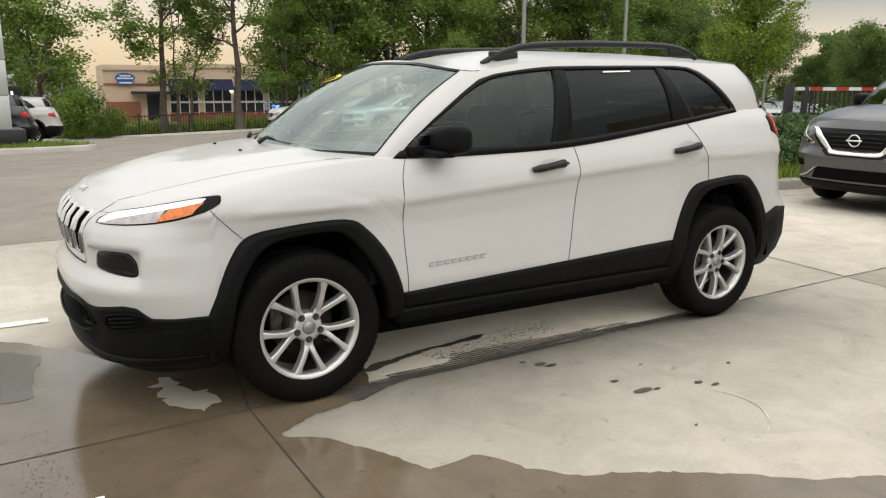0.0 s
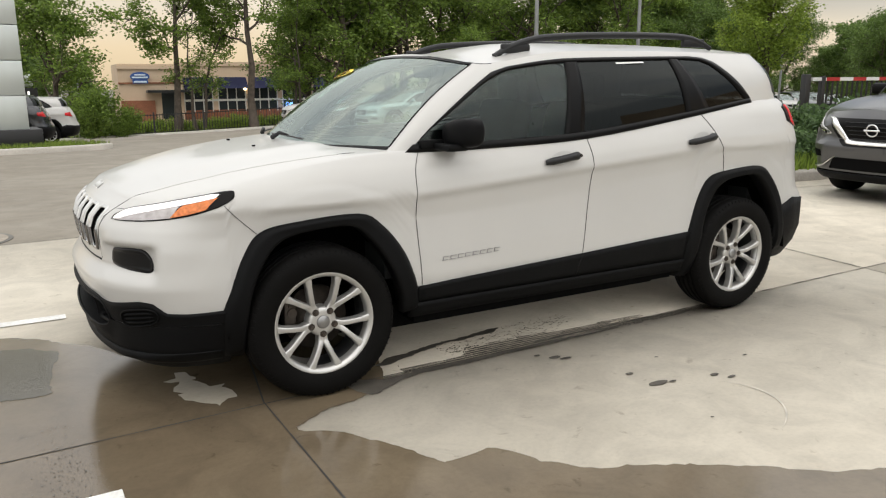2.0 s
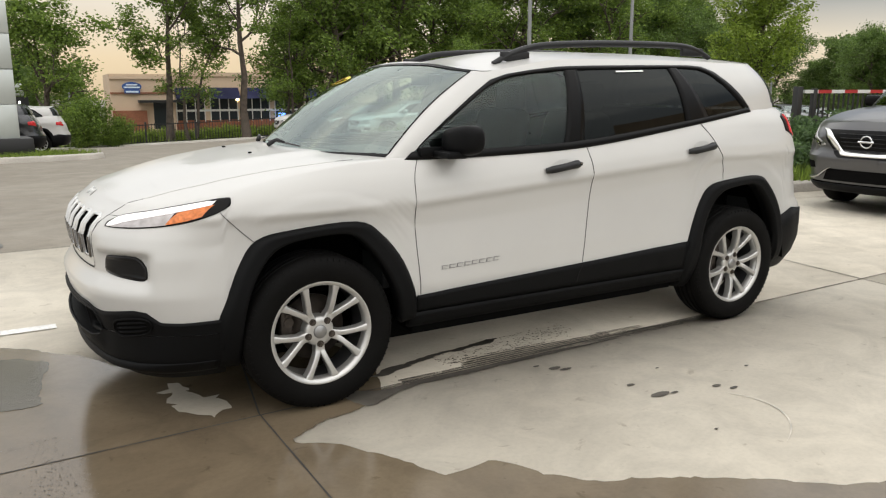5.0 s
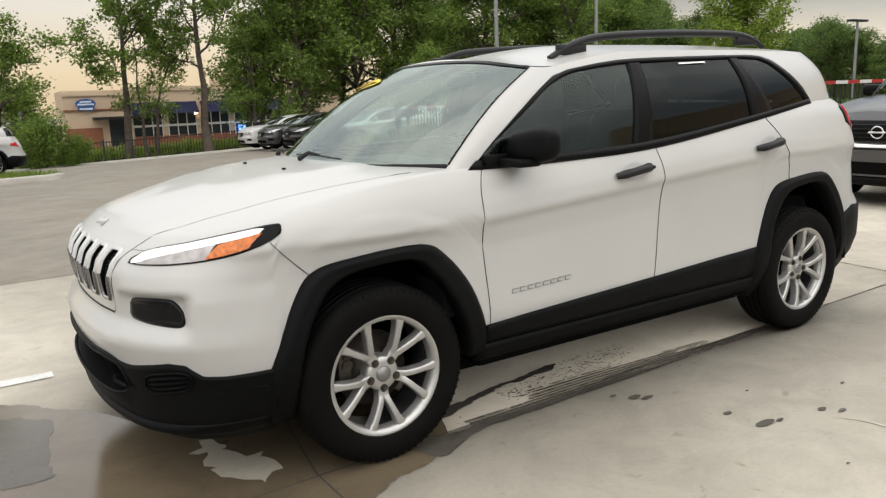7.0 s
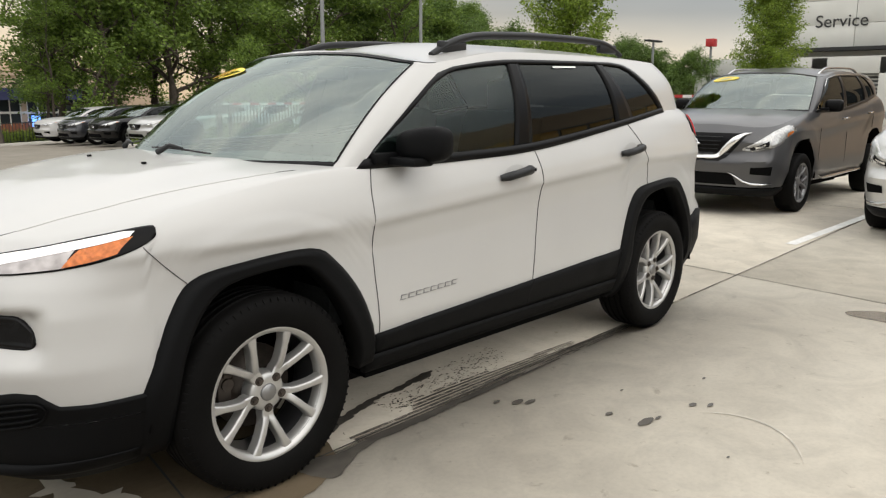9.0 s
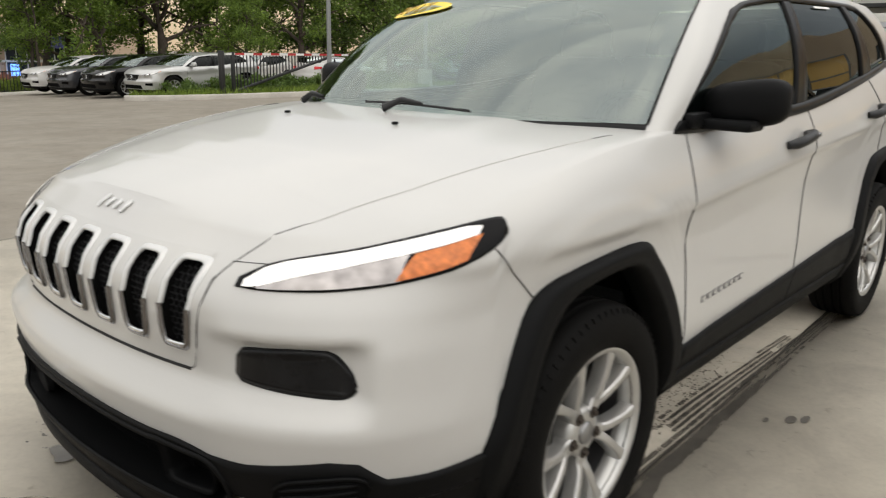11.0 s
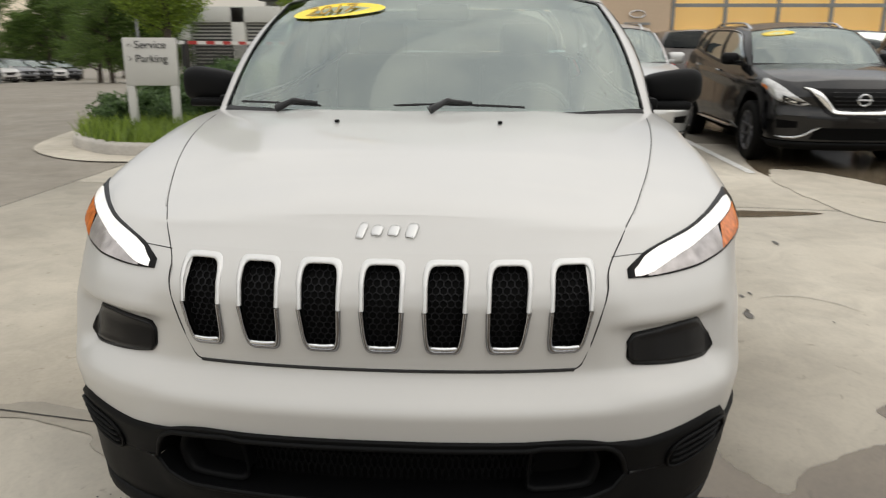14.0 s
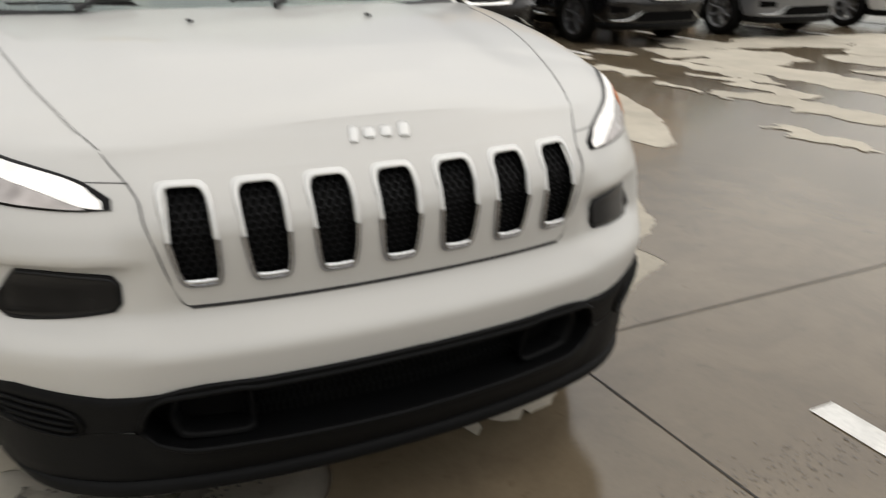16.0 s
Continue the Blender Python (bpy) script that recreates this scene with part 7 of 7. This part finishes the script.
    add_tube(bm, [F.skin(F.u_y(0.062 * math.cos(a)), zc + 0.058 * math.sin(a), 0.02) for a in [2 * math.pi * i / 20 for i in range(21)]], 0.010, 6)
    add_tube(bm, [F.skin(F.u_y(y), zc, 0.022) for y in (-0.085, 0, 0.085)], 0.012, 6)
    part("emblem", bm, M_CHROME, gr, "chrome ring emblem")
    sheet_part("lower_grille", lambda a, b, o: F.skin(F.u_y((0.50 - 0.06 * b) * (2 * a - 1)), 0.335 + 0.125 * b, 0.004 + o), 12, 3, M_DARK, car)
    sheet_part("bumper_skirt", lambda a, b, o: F.skin(F.u_x(-1.76) * (2 * a - 1), 0.215 + 0.085 * b, 0.010 + o), 40, 3, M_TRIM, car, skirt=0.02)
    sheet_part("number_plate_holder", lambda a, b, o: F.skin(F.u_y(0.15 * (2 * a - 1)), 0.50 + 0.085 * b, 0.006 + o), 4, 2, p, car)
    if sticker:
        add_sticker(car, F, 1.08, 0.80)
    return car


M_OLIVE = mat("dark_olive_ink", (0.42, 0.25, 0.01), 0.5)


def add_sticker(car, F, k0, w0=0.86, text=""):
    """A yellow oval stuck inside the top of the windscreen."""
    bm = bmesh.new()
    ring = [bm.verts.new(F.glazing(-(k0 + 0.56 * math.cos(a)), w0 + 0.075 * math.sin(a), 0.003)) for a in [2 * math.pi * i / 32 for i in range(32)]]
    bm.faces.new(ring)
    st = part("year_sticker", bm, M_YELLOW, car, "yellow oval price sticker")
    if text:
        o = F.glazing(-k0, w0, 0.006)
        ex = (F.glazing(-(k0 - 0.2), w0, 0.006) - F.glazing(-(k0 + 0.2), w0, 0.006)).normalized()
        ey = (F.glazing(-k0, w0 + 0.05, 0.006) - F.glazing(-k0, w0 - 0.05, 0.006)).normalized()
        ez = ex.cross(ey)
        m = Matrix((ex, ey, ez)).transposed().to_4x4()
        lettering("year_number", text, 0.10, Matrix.Translation(o) @ m @ pose(-0.112, -0.036, 0), M_OLIVE, st, 0.001)


add_sticker(suv, SUV, 1.06, 0.748, "2017")
row = [("grey", 8.36, 1.12, "dark metallic grey sport utility car with chrome grille frame"), ("silver", 7.75, -1.68, "silver sport utility car with chrome grille frame"),
       ("black", 7.32, -4.20, "black sport utility car with chrome grille frame"), ("black", 7.30, -7.0, "glossy black sport utility car beside a wet patch"),
       ("mid", 7.3, -9.75, "mid grey sport utility car in a row"), ("white", 7.4, -12.75, "white sport utility car at the row's end")]
for paint, x, y, text in row:
    build_car(text, paint, big_put if paint == "grey" else tall_put, pose(x, y, 0), True, True, True, True, group="cars nosed towards the lane")
for paint, x, y, text in (("brown", 13.3, -4.1, "brown-grey sport utility car seen from behind"), ("dark", 13.4, -6.9, "dark grey sport utility car seen from behind"), ("black", 13.4, -9.7, "black sport utility car seen from behind")):
    build_car(text, paint, tall_put, pose(x, y, 0, 0, 0, 180), group="cars nosed towards the showroom")
for paint, x, y, text, turn in (("white", 10.9, 29.7, "white saloon car parked nose out", -2), ("dark", 10.8, 27.0, "dark grey saloon car parked nose out", 0), ("black", 10.85, 24.4, "black saloon car parked nose out", 2), ("silver", 11.2, 22.1, "silver coupe parked behind the verge", 4),
                                ("white", 16.5, 26.5, "white saloon car behind the gate", 25), ("white", 21.5, 27.0, "white hatchback car behind the gate", 190)):
    build_car(text, paint, sedan_put, pose(x, y, ground_z(x, y), 0, 0, turn), group="saloon cars along the verge")
for paint, x, y, text, turn in (("dark", -3.35, 24.6, "dark grey hatchback car seen from its rear corner", -6), ("white", -2.35, 27.8, "white sport utility car seen from its rear corner", -6)):
    build_car(text, paint, tall_put, pose(x, y, ground_z(x - 0.5, y), 0, 0, turn), group="cars beside the sign tower")
for k, paint in enumerate(("black", "mid", "dark", "mid", "white", "black", "white", "mid", "dark", "white", "dark")):
    x, y = 31.5 + 2.75 * k, 31.6 + 0.42 * k
    z = ground_z(x, y)
    build_car({"black": "black", "mid": "grey", "dark": "dark grey", "white": "white"}[paint] + " sport utility car in a long row", paint, tall_put if k % 3 else sedan_put, pose(x, y, z, 0, 0, 62), group="long row of cars")

# ---- concrete slabs ----
for i in range(5):
    for j in range(4):
        ys = [joint_y(j, -2), joint_y(j + 1, -2)]
        c = [(joint_x(i + a, joint_y(j + b, joint_x(i + a, ys[b]))), joint_y(j + b, joint_x(i + a, ys[b])), a, b) for a, b in ((0, 0), (1, 0), (1, 1), (0, 1))]
        bm = bmesh.new()
        g = 0.006
        topv = [bm.verts.new((x + (g if a == 0 else -g), y + (g if b == 0 else -g), 0.0)) for x, y, a, b in c]
        low = [bm.verts.new((v.co.x, v.co.y, -0.011)) for v in topv]
        bm.faces.new(topv)
        for k in range(4):
            bm.faces.new((topv[k], low[k], low[(k + 1) % 4], topv[(k + 1) % 4]))
        part("slab", bm, M_PALECONC if (i, j) in ((2, 1), (2, 2), (1, 3), (3, 3), (4, 3)) else M_SOFTCONC if (i, j) in ((3, 1), (3, 2)) else M_MIDCONC if i in (1, 2) and j in (1, 2, 3) else M_CONC, ground)
bm = bmesh.new()


def ribbon(pts, half):
    for (x0, y0), (x1, y1) in zip(pts, pts[1:]):
        n = Vector((y0 - y1, x1 - x0)).normalized() * half * random.uniform(0.7, 1.2)
        bm.faces.new([bm.verts.new((x, y, 0.0042)) for x, y in ((x0 + n.x, y0 + n.y), (x1 + n.x, y1 + n.y), (x1 - n.x, y1 - n.y), (x0 - n.x, y0 - n.y))])


for i in range(6):
    ribbon([(joint_x(i, y), y) for y in np.arange(-14.6, 4.0, 0.12)], 0.0042)
for j in range(5):
    ribbon([(x, joint_y(j, x)) for x in np.arange(-10.9, 12.4, 0.12)], 0.0042)
part("joint_filler", bm, M_JOINT, ground)
